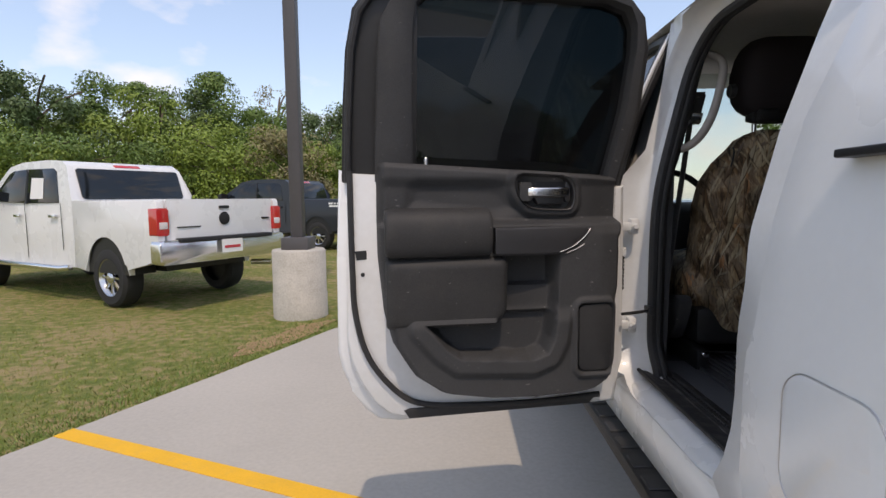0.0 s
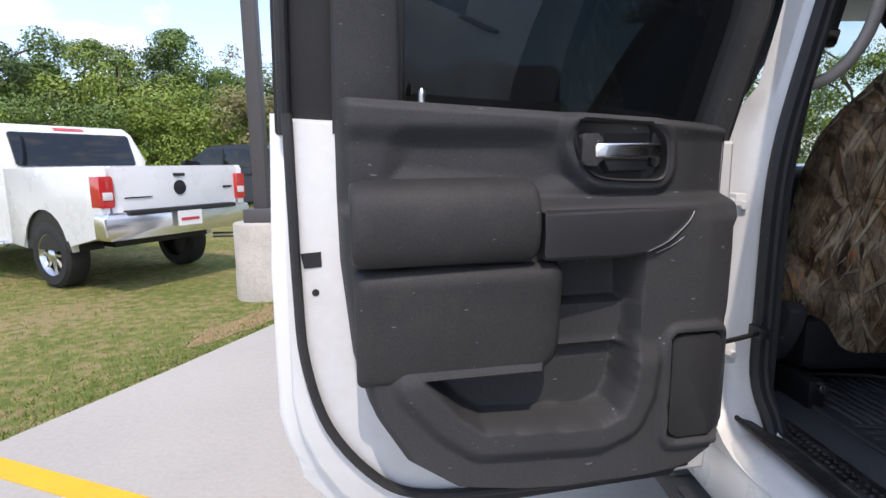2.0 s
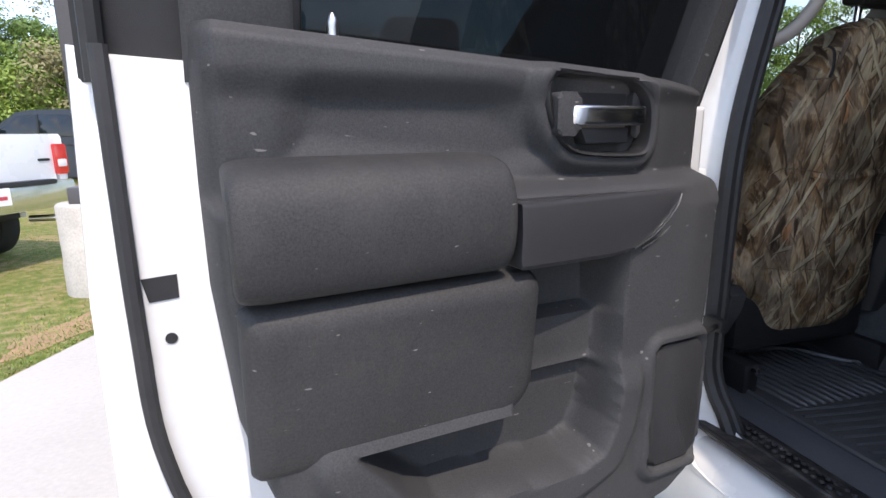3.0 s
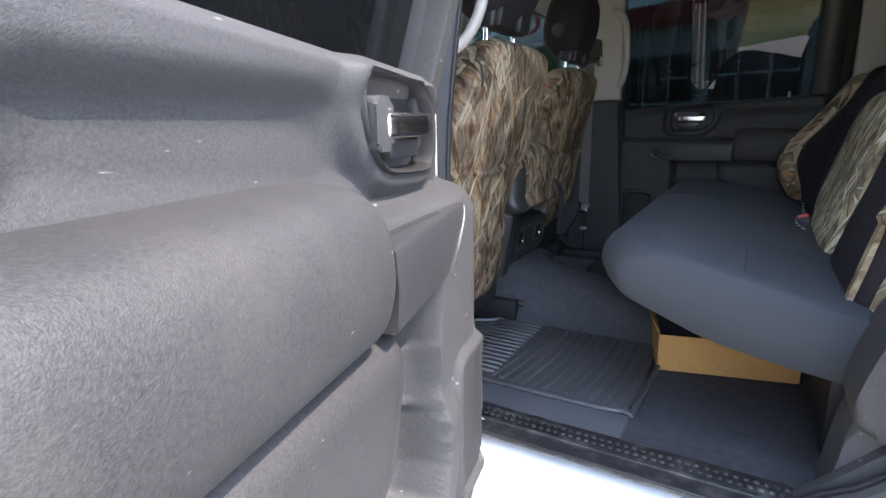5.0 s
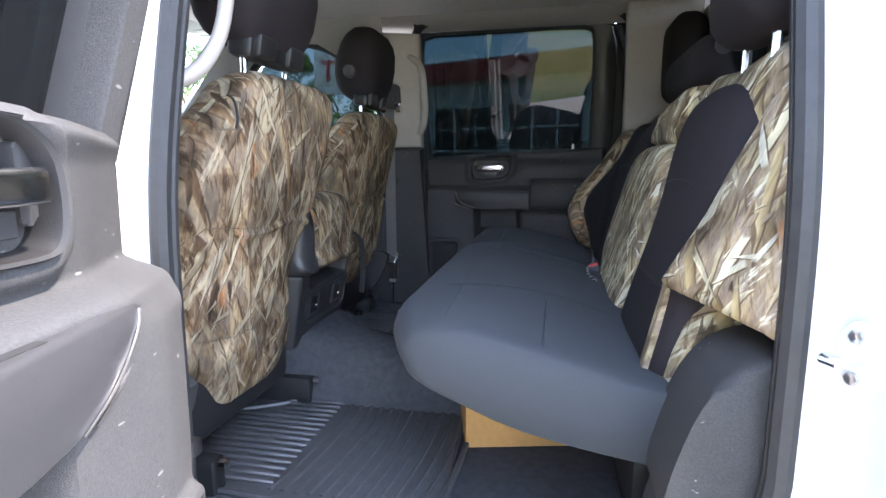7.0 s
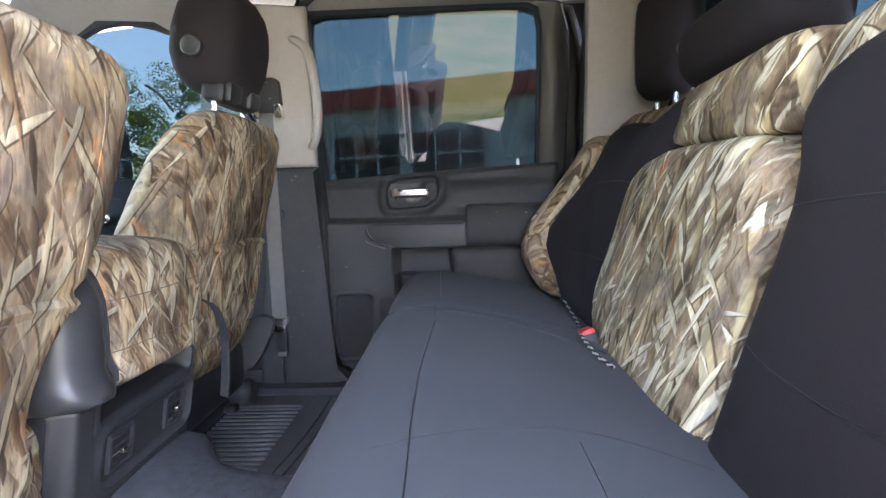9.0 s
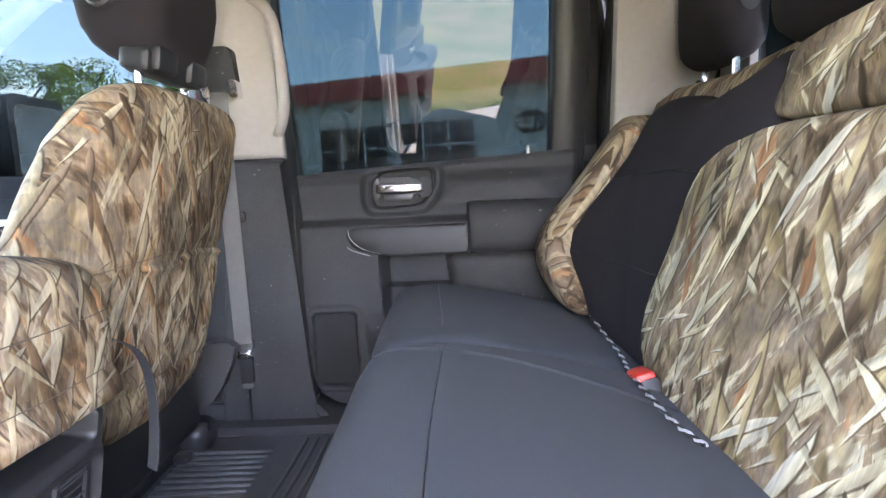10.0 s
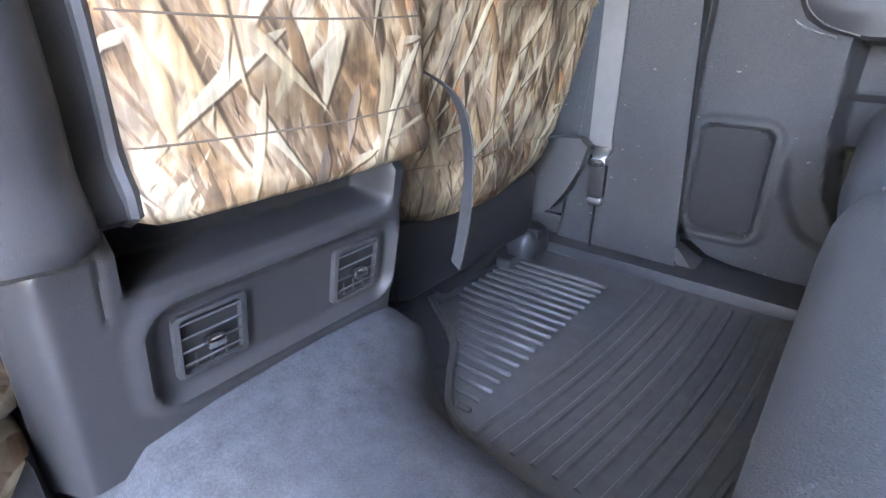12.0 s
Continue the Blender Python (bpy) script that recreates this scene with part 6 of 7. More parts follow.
# middle
mid = back_part("back_middle", [(-0.26, 1.09), (-0.10, 1.08), (0.06, 1.10), (0.17, 1.13), (0.255, 1.19), (0.27, 1.26), (0.25, 1.36), (0.225, 1.45), (0.18, 1.51), (0.07, 1.53), (-0.08, 1.53), (-0.20, 1.525), (-0.27, 1.48), (-0.285, 1.40), (-0.275, 1.22)], M["camo_pale"], 0.022, "camouflage middle backrest cover")
back_part("back_top", [(-0.215, 1.53), (-0.08, 1.528), (0.07, 1.535), (0.075, 1.58), (0.06, 1.625), (-0.08, 1.645), (-0.23, 1.645), (-0.245, 1.60)], M["camo_pale"], 0.008, "camouflage cover over the top of the middle back")
# driver side
back_part("back_frame", rect(-0.665, -0.26, 1.12, 1.64), M["camo_pale"], -0.012, "camouflage backrest cover")
ins_d = back_part("back_insert", [(-0.28, 1.09), (-0.46, 1.09), (-0.62, 1.11), (-0.65, 1.25), (-0.69, 1.40), (-0.67, 1.52), (-0.60, 1.59), (-0.46, 1.615), (-0.33, 1.60), (-0.28, 1.55), (-0.30, 1.45), (-0.28, 1.25)], M["neoprene"], 0.012, "black neoprene insert")
bol = back_part("back_bolster", [(-0.634, 1.325), (-0.630, 1.308), (-0.65, 1.302), (-0.73, 1.295), (-0.80, 1.288), (-0.818, 1.295), (-0.824, 1.40), (-0.818, 1.52), (-0.79, 1.62), (-0.73, 1.60), (-0.69, 1.50), (-0.665, 1.42)], M["camo_pale"], 0.042, "camouflage side bolster cover with hanging edge", 0.14, 0.018, 0.50)
back_part("back_bolster", [(0.485, 1.20), (0.58, 1.19), (0.69, 1.22), (0.705, 1.38), (0.69, 1.52), (0.62, 1.60), (0.55, 1.585), (0.545, 1.46), (0.53, 1.34)], M["camo"], 0.035, "camouflage side bolster cover", 0.16)
for ob, z, x0, x1, bow in ((ins_d, 1.29, -0.66, -0.28, 0.006), (ins_d, 1.45, -0.69, -0.29, -0.008), (ins_p, 1.32, 0.06, 0.54, 0.008), (ins_p, 1.475, 0.06, 0.53, -0.006), (mid, 1.165, -0.27, 0.05, 0.006)):
    stitch(ob, [(x, -0.4, z + bow * math.cos((x - x0) / (x1 - x0) * 6.0)) for x in np.linspace(x0, x1, 36)], (0, -1, 0), 0.0013, M["ink"], bench)
part("cover_tail", plate([(-0.615, 1.30), (-0.585, 1.30), (-0.60, 1.14), (-0.625, 1.13)], lambda a, b, d_: (a, face_y(b) + 0.012 + d_, b), 0.0, 0.010, 0.003), M["camo_pale"], bench)
part("back_core", box(-0.79, 0.63, -0.93, -0.76, 1.0, 1.60, 0.03), M["black"], bench)
for x, y, w, z0, z1, tag in ((0.505, -0.862, 0.098, 1.69, 1.96, "tall black headrest"), (0.0, -0.80, 0.175, 1.642, 1.765, "low wide black headrest"), (-0.56, -0.75, 0.115, 1.665, 1.93, "tall black headrest")):
    hr = part("headrest", cushion(x - w, x + w, y - 0.055, y + 0.055, z0, z1, 0.045, 0.006), M["neoprene"], bench, tag)
    for sx in (-0.06, 0.06):
        part("headrest_post", tube([(x + sx, y, 1.58), (x + sx, y, z0 + 0.02)], 0.007, 8), M["chrome"], hr)
    part("side_button", rings([[(x - w - 0.002 - q, y + r * math.cos(t), z0 + 0.09 + r * math.sin(t)) for t in np.linspace(0, 2 * math.pi, 14, endpoint=False)] for q, r in ((-0.01, 0.018), (0.004, 0.018), (0.005, 0.012))]), M["gloss"], hr)
# buckle between the cushions and white piping
BK = Matrix.Translation((0.150, -0.580, 1.180)) @ Matrix.Rotation(radians(-18), 4, "X") @ Matrix.Rotation(radians(12), 4, "Y")
bk = part("belt_buckle", box(-0.032, 0.032, -0.016, 0.016, -0.085, 0.006, 0.006, m=BK), M["black"], bench, "black belt buckle with a red button")
part("buckle_button", box(-0.029, 0.029, -0.014, 0.014, -0.004, 0.014, 0.005, m=BK), M["red"], bk, "red release button")
rope = smooth_path([(0.56, -0.60, 1.235), (0.50, -0.592, 1.20), (0.42, -0.59, 1.188), (0.33, -0.588, 1.18), (0.25, -0.583, 1.178), (0.20, -0.575, 1.176), (0.12, -0.562, 1.186), (0.05, -0.556, 1.190), (-0.02, -0.556, 1.190), (-0.06, -0.57, 1.185)], False, 10)
for k, mat_ in ((0, M["cord"]), (1, M["ink"])):
    part("cover_cord", tube([p + Vector((0, 0.0020 * math.cos(i * 1.3 + k * 3.14), 0.002 + 0.0020 * math.sin(i * 1.3 + k * 3.14))) for i, p in enumerate(rope)], 0.0018, 5), mat_, bench, "frayed black and white cover cord" if k == 0 else "")
part("bench_leg", box(-0.60, 0.55, -0.66, -0.60, 0.862, 1.06, 0.01), M["black"], bench)

# moulding between the seat and the rear door
part("rear_moulding", plate(smooth_outline([(-0.84, 1.03), (-0.72, 1.026), (-0.65, 1.024), (-0.618, 1.032), (-0.603, 1.06), (-0.613, 1.12), (-0.64, 1.20), (-0.68, 1.25), (-0.74, 1.27), (-0.84, 1.272)]), lambda a, b, d_: (-0.68 - d_, a, b), 0.0, 0.135, 0.014, 3), M["pad"], truck, "charcoal moulded side trim beside the bench", 60)
part("moulding_foot", plate([(-0.84, 0.865), (-0.59, 0.865), (-0.592, 0.90), (-0.598, 0.95), (-0.605, 1.0), (-0.615, 1.04), (-0.84, 1.04)], lambda a, b, d_: (-0.68 - d_, a, b), 0.0, 0.105, 0.012, 3), M["trim"], truck, "charcoal foot of the side trim", 60)
part("rear_moulding", cushion(0.61, 0.775, -0.80, -0.60, 0.86, 1.20, 0.05), M["trim"], truck)

# ---- cardboard box under the bench, on the raised floor ----
TURN = Matrix.Translation((-0.377, -0.285, 0)) @ Matrix.Rotation(radians(14), 4, "Z")
carton = thing("cardboard_box", (-0.22, -0.43, 0.864), "open brown cardboard box on the cabin floor", "box")
for a in ((0.0, 0.34, -0.004, 0.0), (0.0, 0.34, -0.31, -0.306), (0.0, 0.004, -0.306, -0.004), (0.336, 0.34, -0.306, -0.004)):
    part("side_panel", box(*a, 0.864, 0.957, 0.0012, 1, m=TURN), M["card"], carton)
part("bottom_panel", box(0.004, 0.336, -0.306, -0.004, 0.864, 0.868, 0, m=TURN), M["card"], carton)
part("flap", plate([(0.03, 0.955), (0.31, 0.955), (0.30, 0.985), (0.05, 0.978)], lambda a, b, d_: tuple(TURN @ Vector((a, -0.002 + d_ + (b - 0.955) * 0.6, b))), 0.0, 0.003), M["card"], carton)

# ---- parked vehicles ----
def pickup(name, corner, heading, paint, label, sticker):
    """A parked crew-cab pickup: corner is the ground under its rear left corner, heading its forward direction."""
    f = Vector((*heading, 0)).normalized()
    r = Vector((f.y, -f.x, 0))
    o = Vector((*corner, 0))
    at = lambda u, v, z: tuple(o + r * u + f * v + Vector((0, 0, z if z < 0.55 else 0.55 + (z - 0.55) * 1.075)))  # u to its right, v forward
    car = thing(name, tuple(o + r + f * 2.9), label, "pickup truck", "parked pickups")
    W = 2.0

    def side_shape(outline, u0, u1, material, pname, tag="", bev=0.03, parent=None, tuck=0.0):
        return part(pname, plate(outline, lambda a, b, d_: at(d_ + (tuck * max(0, b - 1.25) if d_ < 1 else -tuck * max(0, b - 1.25)), a, b), u0, u1, bev), material, parent or car, tag, 40)

    arch = lambda c, rr: [(c + rr * math.cos(w), 0.50 + rr * math.sin(w)) for w in np.linspace(math.pi, 0, 10)]
    bed = [(0.05, 0.66), (0.0, 0.95), (0.0, 1.38), (0.03, 1.42), (2.0, 1.42), (2.0, 0.52)] + [(1.20 + 0.50 * math.cos(w), 0.48 + 0.50 * math.sin(w)) for w in np.linspace(0, math.pi, 12)] + [(0.70, 0.58)]
    for u0, u1 in ((0.10, 0.0), (W - 0.10, W)):
        side_shape(bed, u0, u1, paint, "bed_side", bev=0.025)
    part("bed_floor", plate([(0.08, 0.05), (W - 0.08, 0.05), (W - 0.08, 2.0), (0.08, 2.0)], lambda a, b, d_: at(a, b, d_), 0.75, 0.85), M["black"], car)
    gate = part("tailgate", plate(rrect(0.14, W - 0.14, 0.78, 1.42, 0.02), lambda a, b, d_: at(a, 0.02 - d_, b), -0.06, 0.012, 0.02), paint, car)
    part("gate_handle", plate(rrect(0.92, 1.08, 1.30, 1.335, 0.01), lambda a, b, d_: at(a, 0.005 - d_, b), 0, 0.012, 0.004), M["black"], gate)
    part("gate_emblem", plate([(1.0 + 0.085 * math.cos(w), 1.17 + 0.085 * math.sin(w)) for w in np.linspace(0, 2 * math.pi, 16, endpoint=False)], lambda a, b, d_: at(a, 0.005 - d_, b), 0, 0.012, 0.004), M["ink"], gate)
    part("gate_trim_bar", plate(rrect(0.28, 0.62, 1.075, 1.088, 0.004), lambda a, b, d_: at(a, 0.005 - d_, b), 0, 0.008), M["ink"], gate)
    part("gate_trim_bar", plate(rrect(1.66, 1.80, 1.14, 1.165, 0.004), lambda a, b, d_: at(a, 0.005 - d_, b), 0, 0.008), M["ink"], gate)
    for u0, u1 in ((-0.008, 0.15), (W - 0.15, W + 0.008)):
        lamp = part("tail_lamp", plate(rrect(u0, u1, 0.99, 1.315, 0.02), lambda a, b, d_: at(a, -0.012 - d_, b), -0.16, 0.012, 0.015), M["lamp"], car, "red tail lamp")
        part("reverse_lens", plate(rrect(u0 + 0.03, u1 - 0.02, 1.07, 1.15, 0.01), lambda a, b, d_: at(a, -0.024 - d_, b), 0, 0.008, 0.003), M["reverse"], lamp)
    bump = part("rear_bumper", plate(rrect(-0.02, W + 0.02, 0.645, 0.935, 0.05), lambda a, b, d_: at(a, -0.01 - d_ - 0.08 * math.cos((a - 1) * 1.45), b), -0.14, 0.06, 0.03), M["chrome"] if paint is M["white"] else M["navy"], car, "chrome rear bumper" if paint is M["white"] else "")
    part("bumper_step", plate(rrect(0.25, W - 0.25, 0.90, 0.95, 0.01), lambda a, b, d_: at(a, -0.06 - d_, b), -0.12, 0.06, 0.01), M["black"], bump)
    plt_ = part("number_plate", plate(rrect(0.83, 1.17, 0.735, 0.905, 0.01), lambda a, b, d_: at(a, -0.14 - d_, b), 0, 0.008), M["paper"], bump, "white plate with plain bars")
    part("plate_bar", plate(rrect(0.87, 1.13, 0.79, 0.825, 0.004), lambda a, b, d_: at(a, -0.148 - d_, b), 0, 0.003), M["ink_red"], plt_)
    # dark wheel wells, cab, windows
    for v in (1.20, 5.15):
        for u0, u1 in ((0.03, 0.40), (W - 0.03, W - 0.40)):
            side_shape([(v + 0.495 * math.cos(w), 0.48 + 0.495 * math.sin(w)) for w in np.linspace(0, math.pi, 14)], u0, u1, M["black"], "wheel_well", bev=0)
    front = [(5.15 + 0.50 * math.cos(w), 0.48 + 0.50 * math.sin(w)) for w in np.linspace(0, math.pi, 12)]
    cab = [(2.04, 0.52), (2.04, 1.40), (2.09, 1.47), (2.25, 1.88), (2.40, 1.965), (2.8, 1.99), (3.6, 1.985), (4.0, 1.93), (4.85, 1.45), (6.0, 1.36), (6.2, 1.22), (6.22, 0.70), (6.0, 0.55)] + front + [(4.5, 0.52)]
    side_shape(cab, 0.02, W - 0.02, paint, "cab", bev=0.05, tuck=0.13)
    for uu, out in ((0.02, -1), (W - 0.02, 1)):
        for pts in ([(2.42, 1.39), (2.52, 1.82), (2.62, 1.87), (3.38, 1.88), (3.40, 1.39)], [(3.44, 1.39), (3.42, 1.88), (3.85, 1.87), (4.00, 1.83), (4.62, 1.43)]):
            side_shape(pts, uu - out * 0.02, uu + out * 0.008, M["dark_glass"], "side_window", bev=0.006, tuck=0.13)
        side_shape([(3.38, 1.38), (3.40, 1.885), (3.43, 1.885), (3.45, 1.38)], uu - out * 0.02, uu + out * 0.011, M["black"], "window_pillar", bev=0.003, tuck=0.13)
    part("rear_window", plate(rrect(0.20, W - 0.20, 1.44, 1.86, 0.04), lambda a, b, d_: at(a, 2.07 + (b - 1.44) * 0.385 - d_, b), -0.02, 0.018, 0.008), M["dark_glass"], car)
    part("brake_lamp", plate(rrect(0.80, 1.20, 1.893, 1.935, 0.01), lambda a, b, d_: at(a, 2.262 + (b - 1.88) * 1.5 - d_, b), -0.02, 0.02, 0.005), M["lamp"], car)
    part("door_gap", plate([(3.415, 0.6), (3.43, 0.6), (3.43, 1.39), (3.415, 1.39)], lambda a, b, d_: at(0.02 - d_, a, b), 0, 0.004), M["black"], car)
    part("door_gap", plate([(2.33, 0.75), (2.342, 0.75), (2.342, 1.39), (2.33, 1.39)], lambda a, b, d_: at(0.02 - d_, a, b), 0, 0.004), M["black"], car)
    for v in (2.45, 3.55):
        part("door_handle", plate(rrect(v, v + 0.20, 1.19, 1.23, 0.01), lambda a, b, d_: at(0.02 - d_, a, b), 0, 0.035, 0.01), M["chrome"] if paint is M["white"] else M["black"], car)
    part("side_step", tube([at(-0.02, 2.1, 0.52), at(-0.06, 2.3, 0.50), at(-0.06, 4.4, 0.50), at(-0.02, 4.6, 0.52)], 0.045, 10), M["chrome"] if paint is M["white"] else M["black"], car)
    part("chassis", plate([(0.42, 0.50), (W - 0.42, 0.50), (W - 0.42, 0.8), (0.42, 0.8)], lambda a, b, d_: at(a, d_, b), 0.5, 5.9), M["black"], car)
    part("exhaust_tip", tube([at(W - 0.35, 0.25, 0.52), at(W - 0.20, -0.02, 0.52)], 0.04, 10), M["steel"], car)
    part("wing_mirror", plate(rrect(-0.22, 0.02, 1.30, 1.60, 0.04), lambda a, b, d_: at(a, 4.55 + d_, b), 0, 0.14, 0.03), M["black"], car)
    if sticker:
        part("window_sticker", plate([(2.86, 1.45), (2.88, 1.74), (3.24, 1.75), (3.26, 1.45)], lambda a, b, d_: at(0.008 + 0.13 * max(0, b - 1.25) - d_, a, b), 0, 0.004), M["paper"], car, "white paper sticker")
    else:
        for z, a, b in ((1.28, 0.35, 0.50), (1.28, 0.54, 0.60), (1.28, 0.64, 0.78), (1.21, 0.38, 0.76)):
            part("decal_bar", plate([(a, z), (b, z), (b, z + 0.045), (a, z + 0.045)], lambda p, q, d_: at(-0.0 - d_, p, q), 0, 0.003), M["paper"], car)
    for v in (1.20, 5.15):
        for u in (0.16, W - 0.16):
            loops = [[at(u + du, v + rr * math.cos(w), 0.415 + rr * math.sin(w)) for w in np.linspace(0, 2 * math.pi, 32, endpoint=False)] for du, rr in ((-0.14, 0.26), (-0.145, 0.36), (-0.11, 0.405), (-0.05, 0.415), (0.05, 0.415), (0.11, 0.405), (0.14, 0.36), (0.14, 0.26))]
            tyre = part("wheel", rings(loops, caps=False), M["tyre"], car)
            part("brake_disc", rings([[at(u + du, v + rr * math.cos(w), 0.415 + rr * math.sin(w)) for w in np.linspace(0, 2 * math.pi, 20, endpoint=False)] for du, rr in ((-0.03, 0.265), (0.03, 0.265))]), M["black"], tyre)
            s = -1 if u < 1 else 1
            part("rim", rings([[at(u + s * du, v + rr * math.cos(w), 0.415 + rr * math.sin(w)) for w in np.linspace(0, 2 * math.pi, 24, endpoint=False)] for du, rr in ((0.10, 0.262), (0.135, 0.255), (0.11, 0.225), (0.08, 0.21))], caps=False), M["alloy"], tyre)
            part("hub", rings([[at(u + s * du, v + rr * math.cos(w), 0.415 + rr * math.sin(w)) for w in np.linspace(0, 2 * math.pi, 16, endpoint=False)] for du, rr in ((0.07, 0.09), (0.12, 0.085), (0.14, 0.06), (0.145, 0.03))]), M["alloy"], tyre)
            for k in range(8):
                w = 2 * math.pi * k / 8
                part("spoke", rings([[at(u + s * (0.085 + dd), v + q * math.cos(w) - t * math.sin(w), 0.415 + q * math.sin(w) + t * math.cos(w)) for t, dd in ((-0.022, 0), (-0.014, 0.022), (0.014, 0.022), (0.022, 0))] for q in (0.06, 0.225)]), M["alloy"], tyre)
    return car


pickup("parked_truck", (-5.19, 4.90), (-0.880, 0.474), M["white"], "white crew-cab pickup parked on the lawn", True)
pickup("parked_truck", (-4.35, 13.2), (-0.93, 0.36), M["navy"], "dark navy crew-cab pickup parked on the lawn", False)

# ---- dealership building across the lot ----
along = Vector((-2.7, -7.9, 0)).normalized()
out_ = Vector((along.y, -along.x, 0))  # towards the truck
start = Vector((17.0, 4.6, 0))
SHOP = Matrix(((along.x, -out_.x, 0, start.x), (along.y, -out_.y, 0, start.y), (0, 0, 1, 0), (0, 0, 0, 1)))
shop = thing("showroom", tuple(start), "low pale showroom with a red fascia and gridded windows", "building")
sb = lambda a0, a1, b0, b1, z0, z1, bev=0.01: box(a0, a1, b0, b1, z0, z1, bev, 1, m=SHOP)  # a along the front, b into the house
part("wall", sb(0, 40, 0, 12, 0, 4.15), M["facade"], shop)
part("fascia", sb(-0.3, 40.3, -0.5, 12.2, 4.15, 4.7, 0.03), M["fascia"], shop, "red fascia band")
part("roof", sb(0, 40, 0, 12, 4.7, 4.85), M["facade"], shop)
for a0 in (1.0, 3.75, 9.6, 13.4, 17.5):
    win = part("window", sb(a0, a0 + 2.4, -0.05, 0.05, 0.5, 3.35), M["dark_glass"], shop)
    for k in range(4):
        part("mullion", sb(a0 + k * 0.8 - 0.035, a0 + k * 0.8 + 0.035, -0.09, -0.04, 0.5, 3.35), M["facade"], win)
    for z in (0.5, 1.2, 1.92, 2.64, 3.35):
        part("transom", sb(a0, a0 + 2.4, -0.09, -0.04, z - 0.035, z + 0.035), M["facade"], win)
ov = lambda ca, cz, ra, rz: tube([SHOP @ Vector((ca + ra * math.cos(w), -0.08, cz + rz * math.sin(w))) for w in np.linspace(0, 2 * math.pi, 28, endpoint=False)], 0.035, 6, True)
part("wall_emblem", merge(ov(7.75, 3.1, 0.43, 0.28), ov(7.75, 3.1, 0.16, 0.27)), M["ink"], shop, "dark ring-shaped emblem")

sign = thing("roof_sign", (20.0, 8.2, 0), "white sign board with red letters on two posts", "sign")
board_ = part("sign_board", box(20.0, 20.2, 7.4, 9.6, 4.4, 6.3, 0.03), M["paper"], sign)
for y in (7.7, 9.3):
    part("sign_post", box(20.02, 20.18, y - 0.1, y + 0.1, 0, 4.4, 0.02), M["pole"], sign)
text = bpy.data.curves.new("letters", "FONT")
text.body, text.size, text.extrude, text.align_x = "TO", 1.15, 0.02, "CENTER"
letters = new("sign_letters", text)
letters.data.materials.append(M["ink_red"])
letters.parent = sign
letters.matrix_local = pose(-0.03, 0.3, 4.95, 90, 0, -90)

# ---- trees ----
rng = np.random.default_rng(5)


def tree(x, y, h, w, leaves, material, label, density=1.0, lowest=0.12, bare=False):
    t = thing("tree", (x, y, 0), label, "tree", "trees behind the lot")
    trunk = [(x + 0.15 * math.sin(k * 1.3 + x), y + 0.1 * math.cos(k), h * 0.66 * k / 6) for k in range(7)]
    bm = rings([[(p[0] + 0.18 * (1 - k / 8) * h / 8 * math.cos(a), p[1] + 0.18 * (1 - k / 8) * h / 8 * math.sin(a), p[2]) for a in np.linspace(0, 2 * math.pi, 8, endpoint=False)] for k, p in enumerate(trunk)])
    limbs = []
    for k in range(9):
        z0 = h * (0.2 + 0.55 * rng.random())
        a = rng.random() * 6.28
        end = (x + math.cos(a) * w * 0.6, y + math.sin(a) * w * 0.6, z0 + h * 0.18)
        limbs.append(end)
        bm = tube([(x, y, z0), ((x + end[0]) / 2, (y + end[1]) / 2, z0 + h * 0.12), end], 0.05 * h / 8, 5, bm=bm)
    part("trunk", bm, M["bark"], t)
    # clumps of small leaves, each leaf turned roughly outwards
    n_clump = int(46 * density)
    quads = []
    for _ in range(n_clump):
        u, v = rng.random(), rng.random() * 6.283
        zc = h * (lowest + (0.94 - lowest) * u)
        spread = w * (0.30 + 0.70 * math.sin(math.pi * min(1, 0.22 + 0.74 * u)) ** 0.8) * (0.45 + 0.55 * math.sqrt(rng.random()))
        c = np.array([math.cos(v) * spread, math.sin(v) * spread, zc])
        size = w * (0.16 + 0.24 * rng.random())
        n = int(leaves / n_clump * (0.25 if bare else 1) * (0.5 + rng.random()))
        dirs = rng.normal(size=(n, 3)) + np.array([0, 0, 0.25])
        dirs /= np.linalg.norm(dirs, axis=1)[:, None]
        pts = c + dirs * size * (0.55 + 0.5 * rng.random((n, 1)) ** 0.6) * np.array([1, 1, 0.8])
        s = ((0.048 + 0.04 * rng.random(n)) * (h / 8) ** 0.4)[:, None]
        face = dirs + 0.38 * rng.normal(size=(n, 3))
        face /= np.linalg.norm(face, axis=1)[:, None]
        p = np.cross(face, rng.normal(size=(n, 3)))
        p /= np.linalg.norm(p, axis=1)[:, None]
        q = np.cross(face, p) * 0.6
        quads.append(np.stack([pts - p * s, pts + q * s, pts + p * s * 1.2, pts - q * s], axis=1).reshape(-1, 3))
    quads = np.concatenate(quads)
    me = bpy.data.meshes.new("crown")
    total = len(quads)
    me.vertices.add(total)
    me.vertices.foreach_set("co", quads.astype(np.float32).ravel())
    me.loops.add(total)
    me.loops.foreach_set("vertex_index", np.arange(total, dtype=np.int32))
    me.polygons.add(total // 4)
    me.polygons.foreach_set("loop_start", np.arange(0, total, 4, dtype=np.int32))
    me.update(calc_edges=True)
    me.materials.append(M[material])
    ob = new("crown", me)
    ob.parent = t
    return t


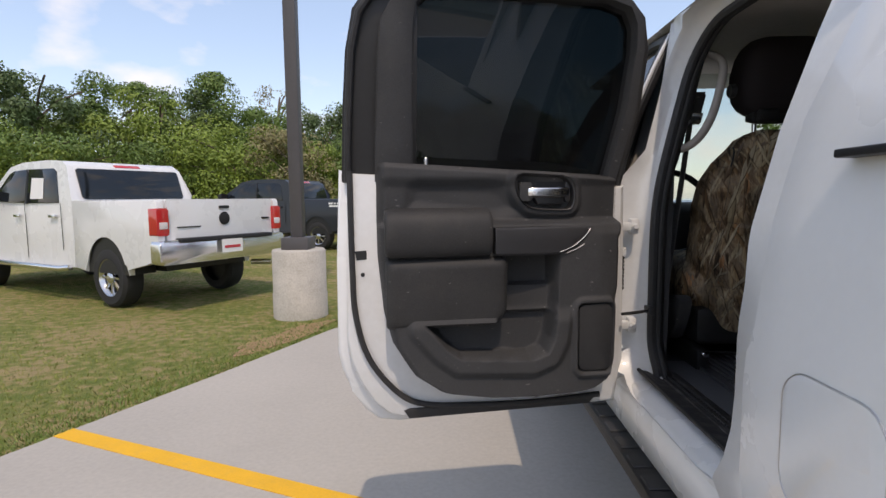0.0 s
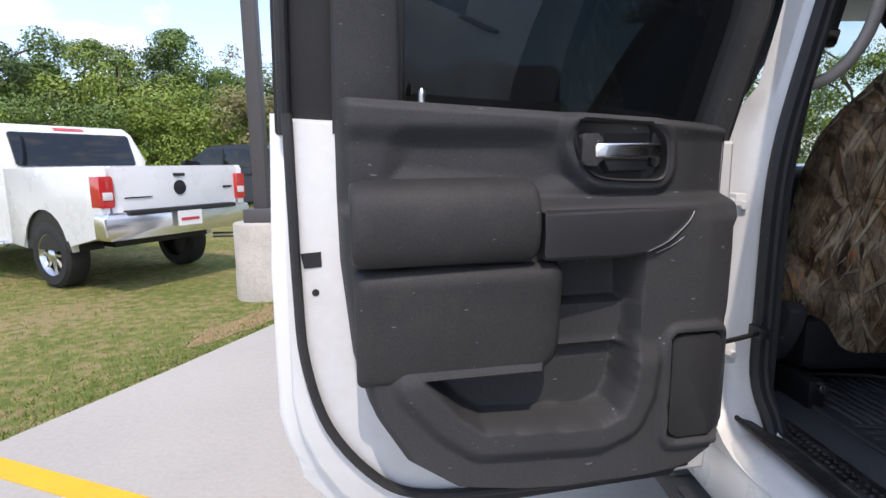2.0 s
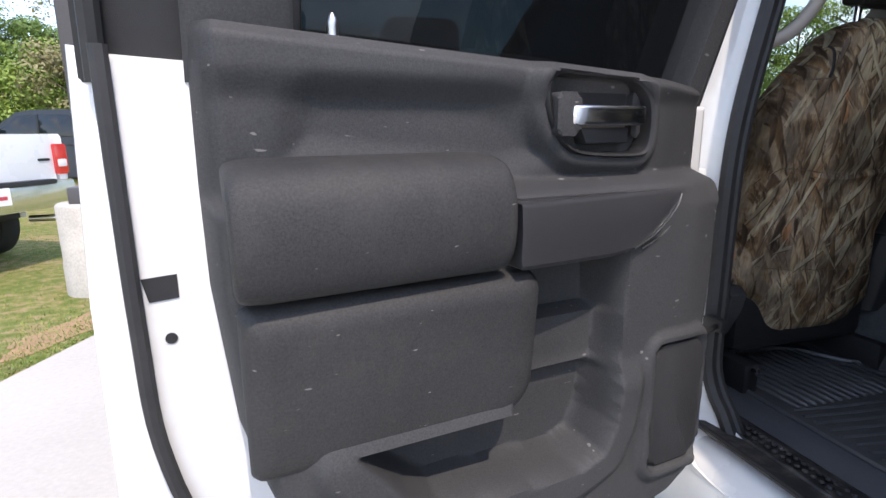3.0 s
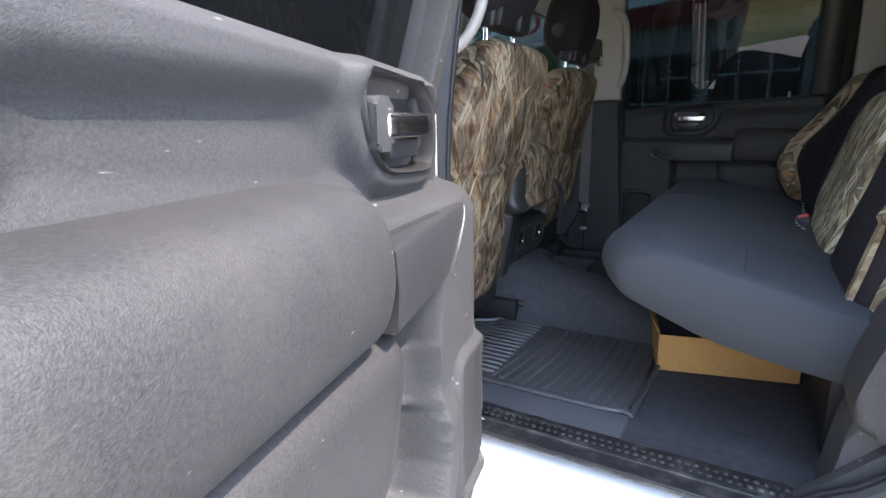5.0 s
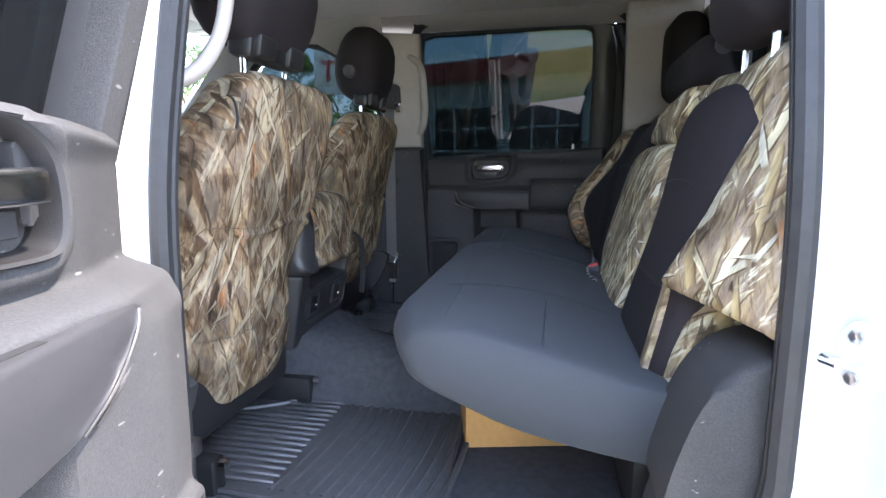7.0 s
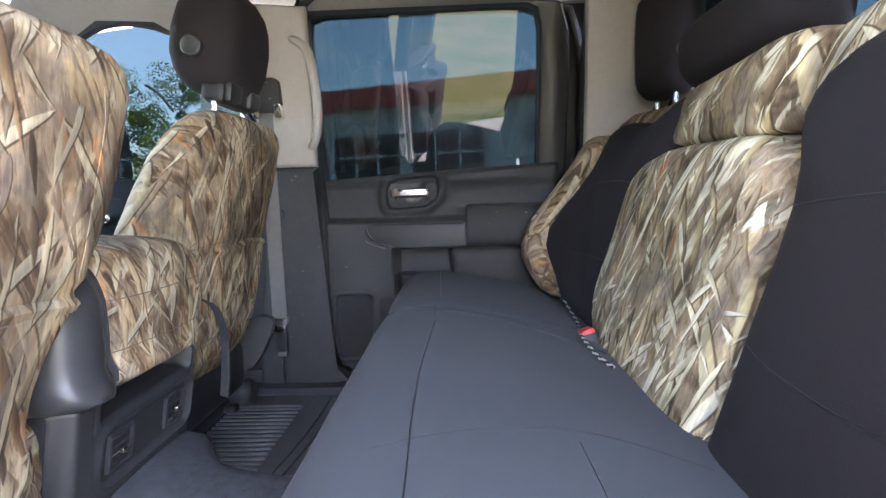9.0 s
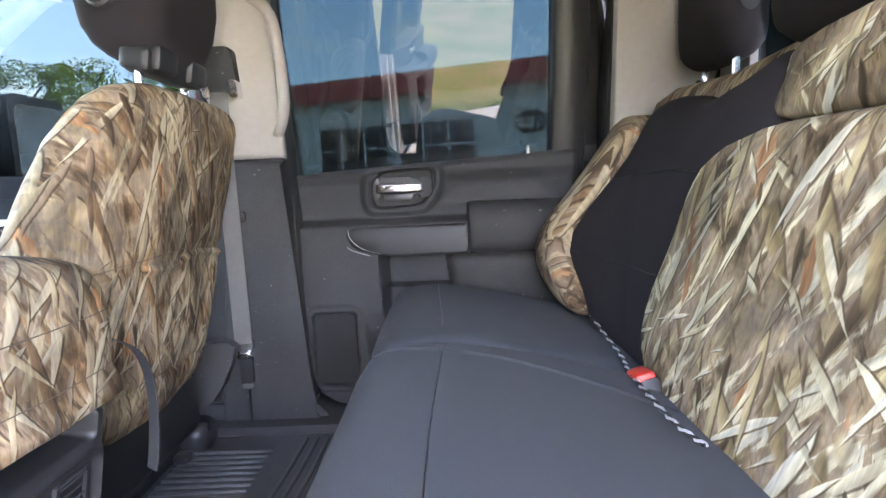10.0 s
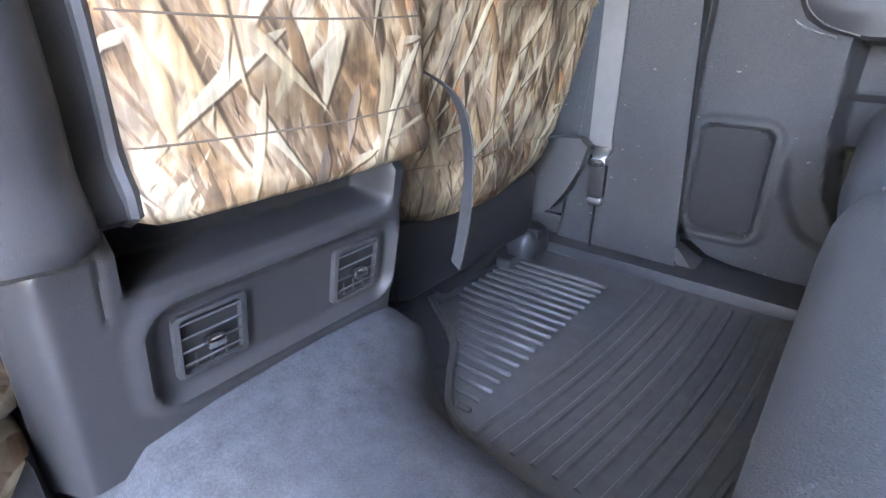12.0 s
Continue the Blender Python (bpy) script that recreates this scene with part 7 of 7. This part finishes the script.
kinds = (("leaf_a", "bright green leafy tree at the lot's edge"), ("leaf_b", "mid-green leafy tree behind the lawn"), ("leaf_c", "dark green pine-like tree behind the lawn"))
TOPS = ((-66, 7.6), (-45, 7.8), (-40.5, 7.3), (-38, 8.1), (-35, 6.6), (-32.4, 8.0), (-29.5, 8.0), (-27.9, 6.6), (-25.6, 8.1), (-22.5, 8.3), (-20, 7.9), (-18.4, 6.2), (-16, 5.6), (-13.5, 7.1), (-11, 7.1), (0, 7.0), (40, 7.2))
for k in range(24):
    a = -63 + k * 3.1  # degrees from straight ahead, negative to the left
    dist = 28 + 3.5 * rng.random()
    hh = float(np.interp(a, [p[0] for p in TOPS], [p[1] for p in TOPS])) * dist / 33.5 * (0.93 + 0.14 * rng.random()) * 1.03
    mk = kinds[int(rng.integers(0, 2))] if k % 4 else kinds[2]
    tree(-1.5 + dist * math.sin(radians(a)), -1.6 + dist * math.cos(radians(a)), hh, 2.5 + 0.7 * rng.random(), 17000, mk[0], mk[1])
for k in range(18):
    a = -60 + k * 3.4
    dist = 23 + 2.5 * rng.random()
    mk = kinds[0] if k % 3 else kinds[1]
    tree(-1.5 + dist * math.sin(radians(a)), -1.6 + dist * math.cos(radians(a)), 2.9 + 1.7 * rng.random(), 2.3 + 0.6 * rng.random(), 13000, mk[0], "bushy bright green shrub tree at the lawn's edge", 1.0, 0.05)
tree(-1.5 + 21.5 * math.sin(radians(-17.5)), -1.6 + 21.5 * math.cos(radians(-17.5)), 4.2, 1.7, 6000, "leaf_d", "dry olive shrub tree at the lawn's edge", 1.0, 0.05)
tree(-1.5 + 33 * math.sin(radians(-18.2)), -1.6 + 33 * math.cos(radians(-18.2)), 8.6, 1.5, 2600, "leaf_d", "half-bare pale tree behind the others", 0.8, 0.45, True)
for k in range(9):
    a = 32 + k * 5.0
    dist = 34 + 4 * rng.random()
    tree(dist * math.sin(radians(a)), dist * math.cos(radians(a)), 7.5 + 2.5 * rng.random(), 2.8, 12000, "leaf_a" if k % 2 else "leaf_b", "green leafy tree far ahead of the truck", 1.0, 0.1)

# ---- grass blades on the near lawn ----
verts, faces = [], []
count = 90000
px = rng.uniform(-16, -2.2, count)
py = rng.uniform(0.5, 16, count)
keep = (px - A.x) * e.y - (py - A.y) * e.x < -0.02
keep &= rng.random(count) < np.clip(5.0 / np.hypot(px + 1.5, py + 1.6), 0.15, 1)
for x, y in zip(px[keep], py[keep]):
    hgt, a = 0.018 + 0.022 * rng.random(), rng.random() * 6.283
    wx, wy = 0.004 * math.cos(a), 0.004 * math.sin(a)
    lx, ly = rng.normal() * 0.02, rng.normal() * 0.02
    b0 = len(verts)
    verts += [(x - wx, y - wy, 0), (x + wx, y + wy, 0), (x + lx, y + ly, hgt)]
    faces.append((b0, b0 + 1, b0 + 2))
me = bpy.data.meshes.new("grass")
me.from_pydata(verts, [], faces)
me.materials.append(M["blade"])
tagged(new("grass", me), "short mown grass with straw-coloured patches", "grass", kind="stuff")

# greener fringe of longer grass along the slab
verts, faces = [], []
n_out = Vector((e.y, -e.x))
for k in range(26000):
    along_, off = rng.uniform(-4.0, 16.0), -0.005 - abs(rng.normal()) * 0.30
    x, y = A.x + e.x * along_ + n_out.x * off, A.y + e.y * along_ + n_out.y * off
    hgt, a = 0.014 + 0.024 * rng.random(), rng.random() * 6.283
    wx, wy = 0.004 * math.cos(a), 0.004 * math.sin(a)
    lx, ly = rng.normal() * 0.018, rng.normal() * 0.018
    b0 = len(verts)
    verts += [(x - wx, y - wy, 0), (x + wx, y + wy, 0), (x + lx, y + ly, hgt)]
    faces.append((b0, b0 + 1, b0 + 2))
me = bpy.data.meshes.new("grass")
me.from_pydata(verts, [], faces)
me.materials.append(M["green_blade"])
tagged(new("grass", me), "short green grass fringe along the concrete", "grass", kind="stuff")

# bare soil by the lamp's pier
ring = []
for k in range(40):
    w = 2 * math.pi * k / 40
    r = 1 + 0.55 * noise.noise((math.cos(w) * 1.7, math.sin(w) * 1.7, 4.0))
    ring.append((-3.10 + e.x * 0.75 * r * math.cos(w) + n_out.x * (0.20 * r * math.sin(w) - 0.22), 3.75 + e.y * 0.75 * r * math.cos(w) + n_out.y * (0.20 * r * math.sin(w) - 0.22)))
solo("soil_patch", plate(ring, lambda a, b, d_: (a, b, d_), 0.001, 0.008, 0.003), M["soil"], "bare brown soil patch in the lawn beside the slab", "soil", "stuff")
